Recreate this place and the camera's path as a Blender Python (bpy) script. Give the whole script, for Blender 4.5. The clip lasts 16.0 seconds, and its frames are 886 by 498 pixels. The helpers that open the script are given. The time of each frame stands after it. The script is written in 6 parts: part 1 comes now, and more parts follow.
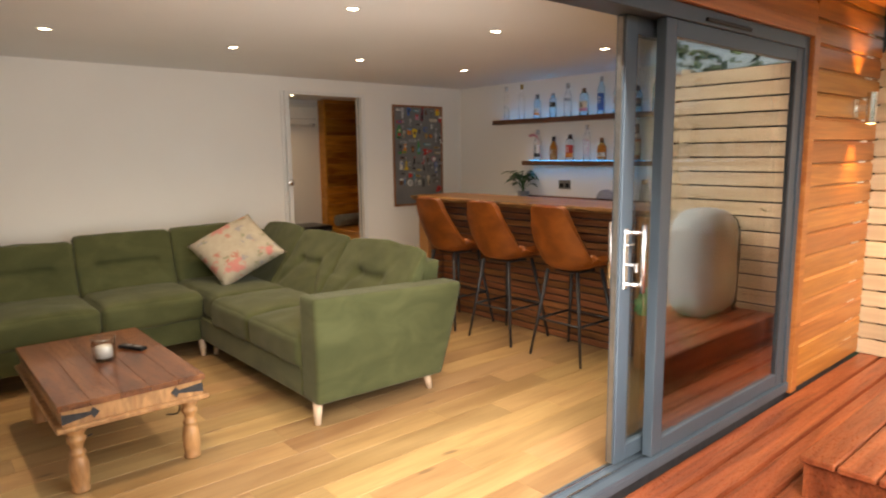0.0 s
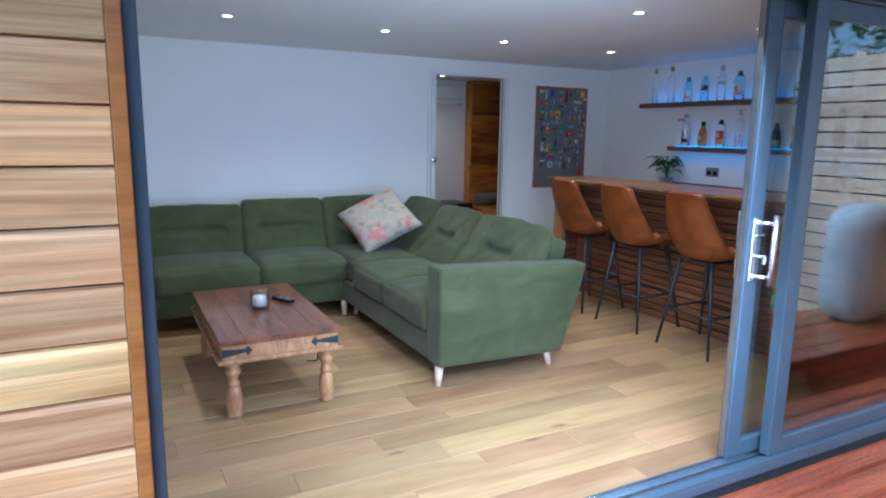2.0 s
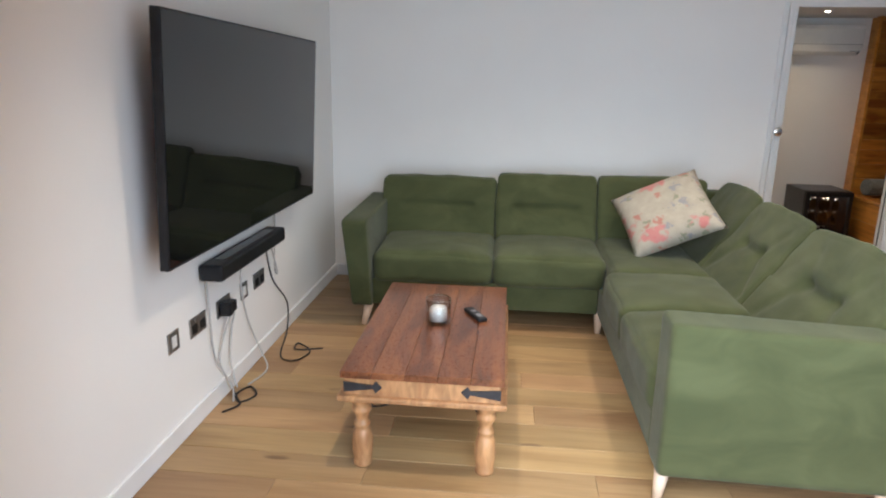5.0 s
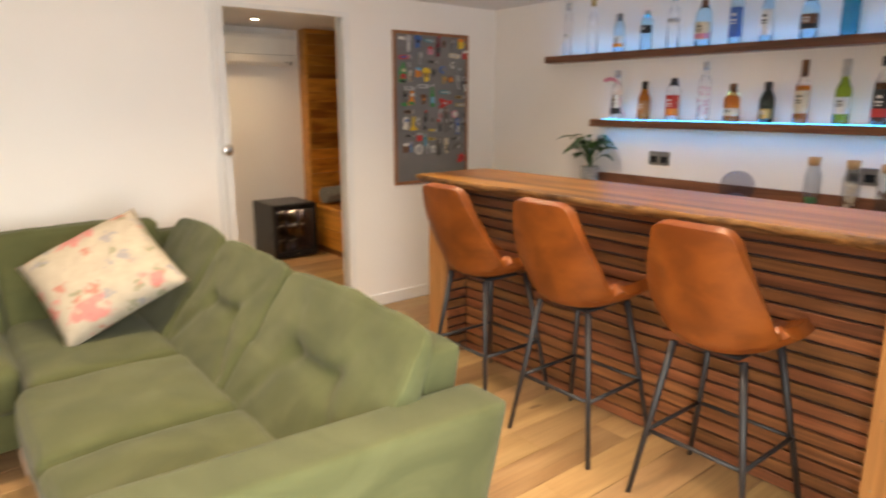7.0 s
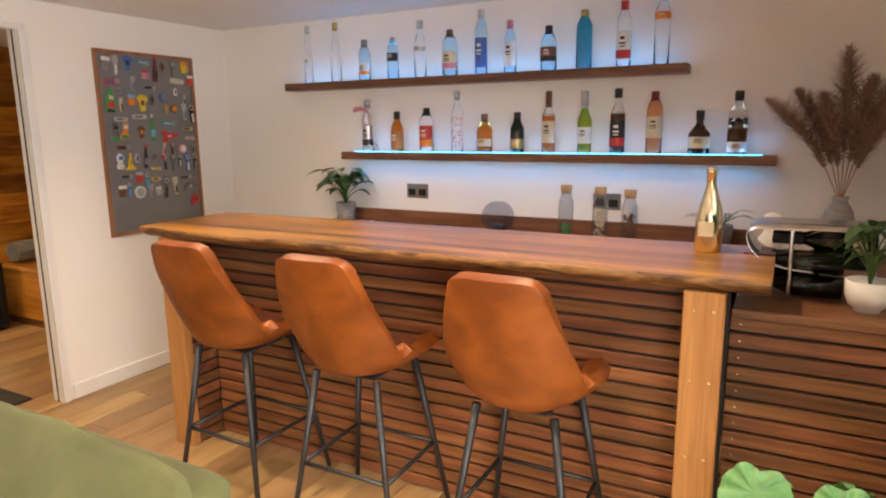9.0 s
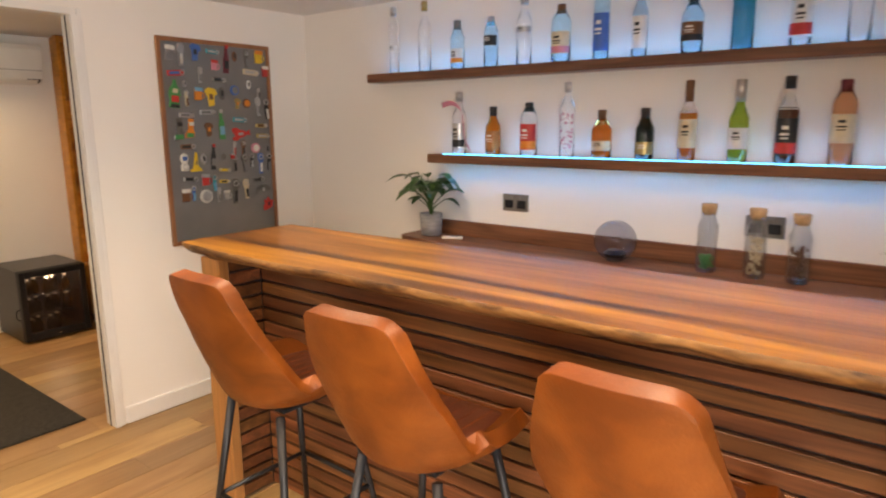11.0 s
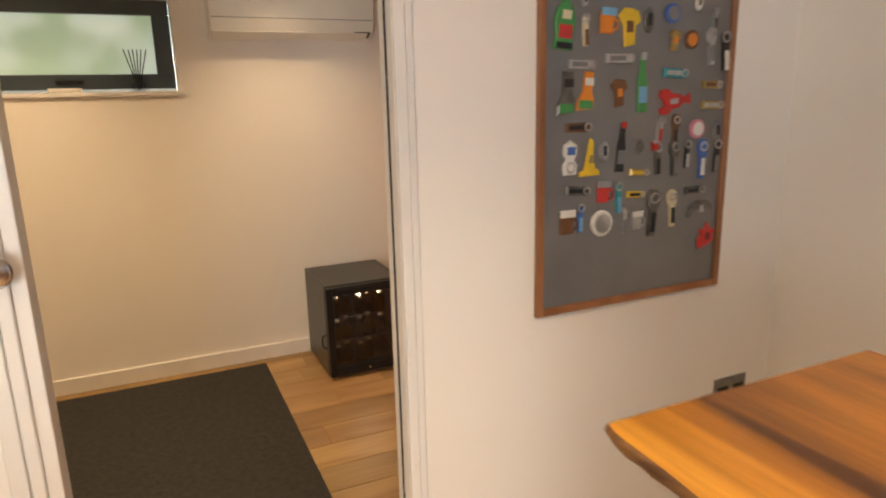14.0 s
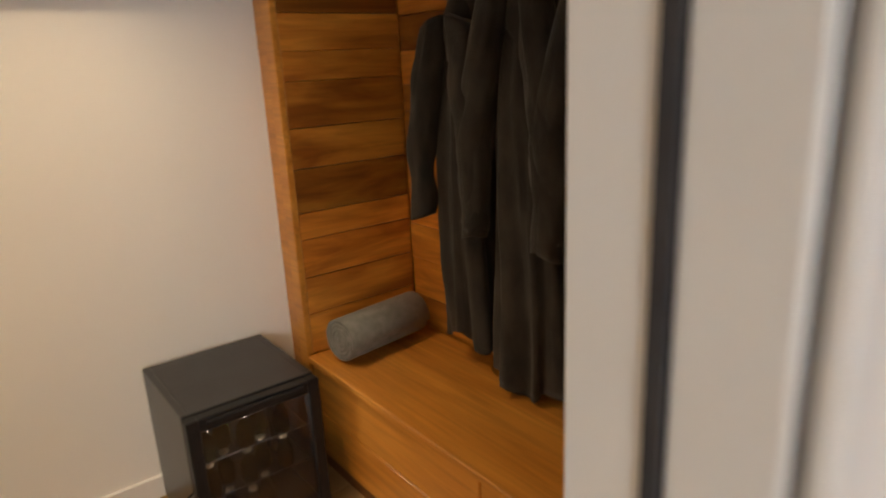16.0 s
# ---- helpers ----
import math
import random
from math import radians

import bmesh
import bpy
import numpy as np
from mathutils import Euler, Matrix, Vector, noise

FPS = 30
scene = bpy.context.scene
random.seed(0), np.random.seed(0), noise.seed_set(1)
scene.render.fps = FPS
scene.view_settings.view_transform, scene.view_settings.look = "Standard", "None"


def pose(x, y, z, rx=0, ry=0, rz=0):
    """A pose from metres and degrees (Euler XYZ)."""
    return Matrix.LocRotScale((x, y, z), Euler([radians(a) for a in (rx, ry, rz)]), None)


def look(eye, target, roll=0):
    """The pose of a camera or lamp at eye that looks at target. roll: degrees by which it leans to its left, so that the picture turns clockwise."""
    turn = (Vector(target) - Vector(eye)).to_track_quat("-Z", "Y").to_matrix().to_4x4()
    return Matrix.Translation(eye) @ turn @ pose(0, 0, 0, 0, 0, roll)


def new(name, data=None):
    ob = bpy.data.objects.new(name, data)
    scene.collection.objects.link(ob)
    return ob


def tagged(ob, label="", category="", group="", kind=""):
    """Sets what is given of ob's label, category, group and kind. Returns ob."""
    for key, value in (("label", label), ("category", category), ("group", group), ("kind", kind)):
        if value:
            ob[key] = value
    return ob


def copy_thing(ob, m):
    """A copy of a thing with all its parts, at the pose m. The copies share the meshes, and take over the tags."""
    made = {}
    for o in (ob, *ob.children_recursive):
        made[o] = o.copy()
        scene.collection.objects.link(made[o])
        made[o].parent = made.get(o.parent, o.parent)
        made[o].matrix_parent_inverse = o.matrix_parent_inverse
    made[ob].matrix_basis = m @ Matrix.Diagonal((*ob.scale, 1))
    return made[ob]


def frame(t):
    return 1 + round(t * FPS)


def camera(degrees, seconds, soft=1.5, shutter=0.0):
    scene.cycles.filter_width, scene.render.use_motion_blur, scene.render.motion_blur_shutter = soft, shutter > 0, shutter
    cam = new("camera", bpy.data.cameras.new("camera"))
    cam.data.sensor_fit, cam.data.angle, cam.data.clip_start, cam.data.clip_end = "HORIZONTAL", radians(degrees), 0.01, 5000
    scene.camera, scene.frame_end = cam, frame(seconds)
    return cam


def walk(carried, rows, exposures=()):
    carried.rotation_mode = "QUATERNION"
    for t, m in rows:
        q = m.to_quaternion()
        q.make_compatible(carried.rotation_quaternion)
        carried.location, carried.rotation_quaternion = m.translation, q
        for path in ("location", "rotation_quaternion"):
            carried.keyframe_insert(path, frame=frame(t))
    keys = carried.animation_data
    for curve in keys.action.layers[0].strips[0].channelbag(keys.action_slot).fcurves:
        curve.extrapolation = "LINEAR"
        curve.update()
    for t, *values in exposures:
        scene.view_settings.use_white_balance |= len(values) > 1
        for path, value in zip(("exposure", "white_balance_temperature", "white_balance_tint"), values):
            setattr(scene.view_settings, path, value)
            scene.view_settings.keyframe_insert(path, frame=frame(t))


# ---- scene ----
cam = camera(69.1, 16.0, soft=2.0, shutter=0.35)
PATH = [
    (0, (0.036, -0.159, 1.464), (1.323, 1.343, 1.168), -0.7),
    (0.5, (-0.008, -0.247, 1.465), (1.131, 1.369, 1.163), -0.7),
    (1, (-0.088, -0.346, 1.469), (0.957, 1.331, 1.155), -0.3),
    (1.5, (-0.051, -0.381, 1.478), (0.93, 1.332, 1.155), 1.0),
    (2, (0.039, -0.345, 1.458), (0.951, 1.4, 1.105), 0.9),
    (2.5, (0.183, -0.174, 1.452), (0.998, 1.614, 1.078), 1.0),
    (3, (0.352, -0.029, 1.46), (0.899, 1.853, 1.063), 1.0),
    (3.2, (0.449, 0.008, 1.452), (0.839, 1.928, 1.051), 1.1),
    (5.3, (1.142, 0.796, 1.486), (0.951, 2.723, 0.986), 1.0),
    (5.5, (1.179, 0.887, 1.463), (1.09, 2.824, 0.974), 0.4),
    (6, (1.214, 1.184, 1.448), (1.603, 3.088, 0.977), -1.1),
    (6.5, (1.362, 1.407, 1.474), (2.169, 3.177, 1.005), -0.3),
    (7, (1.511, 1.592, 1.479), (2.732, 3.113, 1.036), 0.0),
    (7.5, (1.61, 1.832, 1.481), (3.182, 2.997, 1.064), -1.5),
    (7.7, (1.653, 1.881, 1.5), (3.3, 2.938, 1.086), -1.7),
    (8, (1.708, 1.92, 1.513), (3.425, 2.867, 1.122), -1.2),
    (10.3, (1.98, 2.044, 1.513), (3.712, 2.98, 1.157), -0.3),
    (10.5, (2.106, 2.098, 1.533), (3.792, 3.107, 1.159), -0.6),
    (11, (2.388, 2.255, 1.536), (3.938, 3.458, 1.149), -0.4),
    (11.5, (2.715, 2.368, 1.539), (4.074, 3.776, 1.126), -0.4),
    (12, (2.927, 2.606, 1.527), (4.095, 4.174, 1.104), -0.4),
    (12.5, (3.071, 2.933, 1.53), (4.072, 4.61, 1.099), -0.6),
    (13, (3.224, 3.266, 1.526), (4.111, 5.005, 1.088), -0.8),
    (13.5, (3.266, 3.617, 1.516), (4.093, 5.383, 1.071), -1.2),
    (14, (3.23, 4.008, 1.506), (4.035, 5.78, 1.046), -1.4),
    (14.5, (3.28, 4.372, 1.483), (4.082, 6.138, 0.997), -1.7),
    (15, (3.31, 4.704, 1.479), (4.251, 6.399, 0.988), -1.6),
    (15.5, (3.359, 5.035, 1.483), (4.437, 6.648, 0.998), -1.1),
    (16, (3.599, 5.409, 1.522), (4.771, 6.934, 0.971), -2.7),
]
EXPOSURES = [(0, 0.86, 7900, 12), (0.5, 0.90, 5700, 9), (1.0, 0.84, 4850, 7), (1.5, 0.82, 4500, 6), (3.2, 0.80, 4500, 5), (5.3, 1.18, 5800, 7), (6.5, 1.58, 6700, 9), (7, 1.74, 7500, 12), (8, 1.92, 7600, 16), (11, 1.88, 8000, 15), (13, 1.86, 7900, 14), (14, 1.90, 7900, 14), (14.5, 1.92, 7800, 13), (15, 1.94, 6500, 10), (15.5, 1.98, 6050, 10), (16, 1.92, 6700, 9)]
walk(cam, [(t, look(eye, target, roll)) for t, eye, target, roll in PATH], EXPOSURES)

# ---- world, sun and large lights ----
world = bpy.data.worlds.new("sky")
scene.world = world
world.use_nodes = True
wn = world.node_tree
sky = wn.nodes.new("ShaderNodeTexSky")
sky.sky_type, sky.sun_disc = "NISHITA", False
sky.sun_elevation, sky.sun_rotation = radians(47), radians(221)
sky.air_density, sky.dust_density = 1.0, 4.0
wn.links.new(sky.outputs[0], wn.nodes["Background"].inputs[0])
wn.nodes["Background"].inputs[1].default_value = 0.15
sun = new("sun", bpy.data.lights.new("sun", "SUN"))
sun.data.energy, sun.data.angle, sun.data.color = 1.5, radians(45), (1.0, 0.95, 0.88)
sun.matrix_basis = look((-6, -8, 11.5), (1, 0, 0))


def area(name, eye, target, sx, sy, power, colour):
    d = bpy.data.lights.new(name, "AREA")
    d.shape, d.size, d.size_y, d.energy, d.color = "RECTANGLE", sx, sy, power, colour
    o = new(name, d)
    o.matrix_basis = look(eye, target)
    return o


o = area("daylight_in_door", (1.62, 1.33, 1.05), (1.90, 3.83, 0.30), 1.6, 1.7, 23, (0.86, 0.93, 1.0))
o.data.spread = radians(150)
area("daylight_in_window", (3.0, 7.98, 1.78), (3.0, 6.0, 1.2), 0.7, 0.25, 3, (0.85, 0.95, 1.0))

# ---- materials ----


def surf(name, c1, c2, size=(8, 8, 8), rough=0.5, rvar=0.1, bump=0.1, bsize=90, rnd=0.0, island=False, metal=0.0,
         coat=0.0, sheen=0.0, c3=None, spec=0.5, warp=0.0, hue=0.0):
    """Two scales of noise: colour from the large one, relief and roughness from the fine one; rnd: piece-to-piece change."""
    m = bpy.data.materials.new(name)
    m.use_nodes = True
    t = m.node_tree
    n, lk = t.nodes, t.links
    p = n["Principled BSDF"]
    geo = n.new("ShaderNodeNewGeometry")
    info = n.new("ShaderNodeObjectInfo")
    ran = geo.outputs["Random Per Island"] if island else info.outputs["Random"]
    off = n.new("ShaderNodeVectorMath")
    off.operation = "MULTIPLY_ADD"
    mul = n.new("ShaderNodeMath")
    mul.operation = "MULTIPLY"
    lk.new(ran, mul.inputs[0])
    mul.inputs[1].default_value = 37.0
    lk.new(geo.outputs["Position"], off.inputs[0])
    off.inputs[1].default_value = size
    lk.new(mul.outputs[0], off.inputs[2])
    a = n.new("ShaderNodeTexNoise")
    a.inputs["Scale"].default_value, a.inputs["Detail"].default_value = 1.0, 5.0
    a.inputs["Distortion"].default_value = warp
    lk.new(off.outputs[0], a.inputs["Vector"])
    ramp = n.new("ShaderNodeValToRGB")
    e = ramp.color_ramp.elements
    e[0].position, e[1].position = 0.32, 0.68
    e[0].color, e[1].color = (*c1, 1), (*c2, 1)
    if c3:
        k = e.new(0.5)
        k.color = (*c3, 1)
    lk.new(a.outputs[0], ramp.inputs[0])
    b = n.new("ShaderNodeTexNoise")
    b.inputs["Scale"].default_value, b.inputs["Detail"].default_value = bsize, 4.0
    lk.new(geo.outputs["Position"], b.inputs["Vector"])
    hsv = n.new("ShaderNodeHueSaturation")
    lk.new(ramp.outputs[0], hsv.inputs["Color"])
    val = n.new("ShaderNodeMapRange")
    lk.new(ran, val.inputs[0])
    val.inputs[3].default_value, val.inputs[4].default_value = 1 - rnd, 1 + rnd
    lk.new(val.outputs[0], hsv.inputs["Value"])
    if hue:
        fr7, hr = n.new("ShaderNodeMath"), n.new("ShaderNodeMapRange")
        fr7.operation = "FRACT"
        lk.new(mul.outputs[0], fr7.inputs[0])
        lk.new(fr7.outputs[0], hr.inputs[0])
        hr.inputs[3].default_value, hr.inputs[4].default_value = 0.5 - hue, 0.5 + hue
        lk.new(hr.outputs[0], hsv.inputs["Hue"])
    lk.new(hsv.outputs[0], p.inputs["Base Color"])
    rr = n.new("ShaderNodeMapRange")
    lk.new(b.outputs[0], rr.inputs[0])
    rr.inputs[3].default_value, rr.inputs[4].default_value = max(0.02, rough - rvar), min(1, rough + rvar)
    lk.new(rr.outputs[0], p.inputs["Roughness"])
    if bump:
        bp = n.new("ShaderNodeBump")
        bp.inputs["Strength"].default_value, bp.inputs["Distance"].default_value = bump, 0.004
        lk.new(b.outputs[0], bp.inputs["Height"])
        lk.new(bp.outputs[0], p.inputs["Normal"])
    p.inputs["Metallic"].default_value = metal
    p.inputs["Coat Weight"].default_value = coat
    p.inputs["Sheen Weight"].default_value = sheen
    p.inputs["Specular IOR Level"].default_value = spec
    return m


def glass(name, colour=(1, 1, 1), rough=0.0, ior=1.45):
    m = bpy.data.materials.new(name)
    m.use_nodes = True
    p = m.node_tree.nodes["Principled BSDF"]
    p.inputs["Base Color"].default_value = (*colour, 1)
    p.inputs["Roughness"].default_value = rough
    p.inputs["IOR"].default_value = ior
    p.inputs["Transmission Weight"].default_value = 1.0
    return m


def thin_glass(name, tint, gloss):
    """Thin glazing: see-through, with a gloss that grows towards grazing angles."""
    m = bpy.data.materials.new(name)
    m.use_nodes = True
    t = m.node_tree
    tr, gl, mx, lw, pw, ma = (t.nodes.new("ShaderNode" + k) for k in ("BsdfTransparent", "BsdfGlossy", "MixShader", "LayerWeight", "Math", "Math"))
    tr.inputs[0].default_value = (*tint, 1)
    gl.inputs["Roughness"].default_value = 0.0
    lw.inputs["Blend"].default_value = 0.5
    pw.operation, ma.operation = "POWER", "MULTIPLY_ADD"
    pw.inputs[1].default_value = 3.0
    ma.inputs[1].default_value, ma.inputs[2].default_value = gloss, 0.05
    for s, d in ((lw.outputs["Facing"], pw.inputs[0]), (pw.outputs[0], ma.inputs[0]), (ma.outputs[0], mx.inputs[0]), (tr.outputs[0], mx.inputs[1]),
                 (gl.outputs[0], mx.inputs[2]), (mx.outputs[0], t.nodes["Material Output"].inputs[0])):
        t.links.new(s, d)
    return m


def glow(name, colour, strength):
    m = bpy.data.materials.new(name)
    m.use_nodes = True
    p = m.node_tree.nodes["Principled BSDF"]
    p.inputs["Base Color"].default_value = (*colour, 1)
    p.inputs["Emission Color"].default_value = (*colour, 1)
    p.inputs["Emission Strength"].default_value = strength
    return m


PLASTER = surf("plaster", (0.86, 0.83, 0.79), (0.89, 0.865, 0.825), (1.3, 1.3, 1.3), 0.75, 0.1, 0.05, 180)
CEILING = surf("ceiling_paint", (0.78, 0.77, 0.76), (0.82, 0.81, 0.80), (1, 1, 1), 0.8, 0.1, 0.04, 160)
TRIM = surf("white_gloss_trim", (0.78, 0.77, 0.75), (0.83, 0.82, 0.80), (5, 5, 5), 0.4, 0.1, 0.03, 60)
OAK = surf("oak_boards", (0.30, 0.172, 0.074), (0.43, 0.275, 0.130), (0.9, 6, 8), 0.42, 0.1, 0.06, 220, 0.20, c3=(0.375, 0.232, 0.104), warp=1.0, hue=0.007)
CEDAR = surf("cedar_boards", (0.47, 0.265, 0.11), (0.71, 0.50, 0.25), (0.9, 8, 14), 0.5, 0.12, 0.12, 160, 0.24, c3=(0.61, 0.385, 0.17), warp=1.8, hue=0.014)
CEDAR_RED = surf("oiled_cedar", (0.38, 0.140, 0.036), (0.54, 0.235, 0.066), (1.0, 7, 16), 0.32, 0.1, 0.1, 140, 0.18, c3=(0.46, 0.185, 0.049), warp=1.4, hue=0.010)
DECKWOOD = surf("oiled_deck", (0.20, 0.05, 0.022), (0.40, 0.12, 0.05), (1.5, 18, 9), 0.3, 0.12, 0.12, 120, 0.3, c3=(0.30, 0.08, 0.035), warp=0.8)
SLATWOOD = surf("stained_slats", (0.120, 0.043, 0.016), (0.285, 0.115, 0.043), (14, 1.6, 26), 0.42, 0.1, 0.1, 160, 0.25, c3=(0.195, 0.073, 0.028), warp=0.8, hue=0.008)
POSTWOOD = surf("planed_timber_post", (0.40, 0.178, 0.060), (0.50, 0.245, 0.088), (18, 18, 1.6), 0.38, 0.1, 0.06, 160, 0.05, warp=0.5)
LIVE = surf("waxed_slab", (0.045, 0.016, 0.004), (0.40, 0.186, 0.028), (5.0, 0.5, 4), 0.32, 0.08, 0.05, 120, 0.0, c3=(0.225, 0.088, 0.012), warp=1.3)
# raw edge tones, darkened further to hold the shade on the front face
BARK = surf("raw_shaded_slab_edge", (0.065, 0.026, 0.011), (0.40, 0.20, 0.068), (14, 7, 30), 0.55, 0.15, 0.5, 70, warp=1.0)
WALNUT = surf("walnut_shelf", (0.12, 0.045, 0.022), (0.24, 0.10, 0.05), (14, 1.8, 20), 0.4, 0.1, 0.08, 150, 0.1, warp=0.7)
NOOKWOOD = surf("varnished_planks", (0.30, 0.092, 0.013), (0.66, 0.29, 0.048), (2, 2, 9), 0.35, 0.1, 0.08, 140, 0.40, c3=(0.50, 0.19, 0.030), warp=1.0)
BENCHWOOD = surf("varnished_bench", (0.50, 0.20, 0.032), (0.64, 0.29, 0.055), (14, 1.5, 14), 0.32, 0.1, 0.05, 140, 0.05, warp=0.7)
SHEESHAM = surf("dark_stained_hardwood", (0.075, 0.022, 0.008), (0.235, 0.088, 0.032), (7, 1.3, 14), 0.3, 0.12, 0.08, 130, 0.13, c3=(0.155, 0.052, 0.019), warp=1.4, coat=0.3)
MANGO = surf("honey_hardwood", (0.32, 0.15, 0.06), (0.55, 0.30, 0.13), (16, 12, 4), 0.42, 0.12, 0.08, 130, 0.1, warp=1.2)
IRON = surf("black_iron", (0.012, 0.012, 0.014), (0.03, 0.03, 0.033), (30, 30, 30), 0.5, 0.15, 0.15, 200)
VELVET = surf("olive_velvet", (0.058, 0.066, 0.027), (0.088, 0.097, 0.042), (4, 4, 7), 0.85, 0.08, 0.25, 320, 0.03, sheen=0.10, c3=(0.072, 0.080, 0.033), spec=0.15, warp=0.8)
BEECH = surf("pale_beech", (0.62, 0.46, 0.33), (0.72, 0.56, 0.42), (20, 20, 4), 0.4, 0.1, 0.04, 100)
LEATHER = surf("tan_leather", (0.158, 0.037, 0.0055), (0.285, 0.076, 0.012), (7, 7, 10), 0.44, 0.1, 0.28, 150, 0.05, c3=(0.218, 0.055, 0.008), warp=0.4)
# the tan leather darkened, with the shade inside the seat put into its colour
LEATHER_SHADED = surf("shaded_leather_seat", (0.105, 0.030, 0.018), (0.19, 0.060, 0.034), (9, 9, 9), 0.36, 0.1, 0.25, 170, 0.05)
STEEL_BLACK = surf("black_steel", (0.014, 0.015, 0.018), (0.022, 0.023, 0.027), (20, 20, 20), 0.42, 0.1, 0.03, 200)
ANTHRACITE = surf("grey_aluminium", (0.058, 0.085, 0.115), (0.068, 0.098, 0.13), (4, 4, 4), 0.36, 0.06, 0.03, 260)
CHROME = surf("brushed_chrome", (0.74, 0.74, 0.75), (0.82, 0.82, 0.83), (30, 30, 30), 0.24, 0.06, 0.0, 100, metal=1.0)
RUBBER = surf("black_rubber", (0.012, 0.012, 0.013), (0.022, 0.022, 0.023), (30, 30, 30), 0.7, 0.1, 0.2, 200)
GUNMETAL = surf("black_nickel_plate", (0.24, 0.23, 0.215), (0.32, 0.305, 0.29), (20, 20, 20), 0.34, 0.08, 0.02, 150, metal=0.8)
SCREEN = surf("tv_screen", (0.004, 0.004, 0.005), (0.006, 0.006, 0.007), (2, 2, 2), 0.03, 0.01, 0.0, 100, spec=0.5)
PLASTIC = surf("black_plastic", (0.008, 0.008, 0.009), (0.015, 0.015, 0.017), (20, 20, 20), 0.45, 0.1, 0.05, 200, spec=0.3)
PLASTIC_W = surf("white_plastic", (0.72, 0.71, 0.68), (0.78, 0.77, 0.74), (6, 6, 6), 0.35, 0.08, 0.02, 120)
CABLE_W = surf("pale_cable", (0.42, 0.40, 0.38), (0.5, 0.48, 0.46), (20, 20, 20), 0.5, 0.1, 0.0)
WAX = surf("white_wax", (0.80, 0.79, 0.76), (0.85, 0.84, 0.81), (15, 15, 15), 0.5, 0.1, 0.15, 60)
GOLD = surf("gold_foil", (0.74, 0.62, 0.40), (0.86, 0.76, 0.54), (20, 20, 20), 0.17, 0.06, 0.1, 60, metal=1.0)
SLATE = surf("magnet_board_steel", (0.17, 0.17, 0.175), (0.24, 0.235, 0.235), (3, 3, 3), 0.42, 0.08, 0.05, 200, metal=0.3)
FRAMEWOOD = surf("board_frame_wood", (0.24, 0.095, 0.04), (0.36, 0.16, 0.07), (14, 14, 3), 0.42, 0.1, 0.06, 140)
CONCRETE = surf("grey_pot", (0.24, 0.24, 0.25), (0.36, 0.36, 0.37), (16, 16, 60), 0.8, 0.1, 0.3, 120)
CERAMIC = surf("white_ceramic", (0.76, 0.75, 0.72), (0.82, 0.81, 0.78), (10, 10, 10), 0.3, 0.08, 0.02)
LEAF = surf("green_leaf", (0.022, 0.068, 0.018), (0.065, 0.145, 0.036), (14, 14, 14), 0.36, 0.1, 0.1, 80, 0.25, island=True)
LEAF_PALE = surf("pale_green_leaf", (0.085, 0.27, 0.085), (0.19, 0.43, 0.19), (18, 18, 18), 0.4, 0.1, 0.1, 80, 0.1)
HEDGE = surf("hedge_leaves", (0.03, 0.07, 0.018), (0.09, 0.16, 0.04), (3, 3, 3), 0.6, 0.1, 0.1, 60, 0.35, island=True)
PLUME = surf("dry_plume", (0.27, 0.155, 0.115), (0.42, 0.26, 0.19), (20, 20, 20), 0.9, 0.05, 0.1, 200, 0.15, island=True)
CORK = surf("cork", (0.40, 0.24, 0.12), (0.55, 0.36, 0.20), (60, 60, 60), 0.85, 0.08, 0.3, 150)
MAT = surf("charcoal_mat", (0.022, 0.022, 0.020), (0.04, 0.038, 0.035), (40, 40, 40), 0.95, 0.04, 0.6, 420)
WOOL = surf("dark_fleece", (0.010, 0.009, 0.008), (0.034, 0.029, 0.025), (14, 14, 8), 0.92, 0.06, 0.6, 260, 0.15, sheen=0.12)
TOWEL = surf("grey_towel", (0.16, 0.16, 0.15), (0.24, 0.24, 0.225), (30, 30, 30), 0.95, 0.04, 0.6, 300, sheen=0.2)
FRIDGE = surf("black_enamel", (0.018, 0.018, 0.02), (0.028, 0.028, 0.03), (8, 8, 8), 0.3, 0.08, 0.06, 240)
DARK_FILL = surf("dark_fill", (0.03, 0.03, 0.035), (0.05, 0.05, 0.055), (20, 20, 20), 0.7, 0.1, 0.0)
GRASS = surf("lawn", (0.05, 0.10, 0.025), (0.09, 0.15, 0.04), (2, 2, 2), 0.9, 0.05, 0.5, 60)
FENCE = surf("pale_fence_slats", (0.62, 0.50, 0.34), (0.76, 0.65, 0.47), (8, 1.2, 20), 0.6, 0.1, 0.1, 120, 0.12)
COVER = surf("pale_cover", (0.40, 0.48, 0.53), (0.52, 0.60, 0.64), (4, 4, 4), 0.6, 0.1, 0.2, 60)
GLASS = glass("clear_glass")
PANE = thin_glass("window_glass", (0.78, 0.82, 0.82), 1.8)
JAR = thin_glass("candle_glass", (0.95, 0.96, 0.96), 0.9)
SMOKE = thin_glass("smoked_glass", (0.74, 0.75, 0.80), 0.5)
# pane emits faintly; blurred white and green outdoors is painted into that glow
FROST = glow("frosted_pane_glow", (0.60, 0.82, 0.74), 0.12)
fz, fm, fp2 = (FROST.node_tree.nodes.new("ShaderNode" + k) for k in ("TexNoise", "ValToRGB", "NewGeometry"))
fz.inputs["Scale"].default_value, fz.inputs["Detail"].default_value = 4.5, 1.0
fm.color_ramp.elements[0].position, fm.color_ramp.elements[1].position = 0.36, 0.62
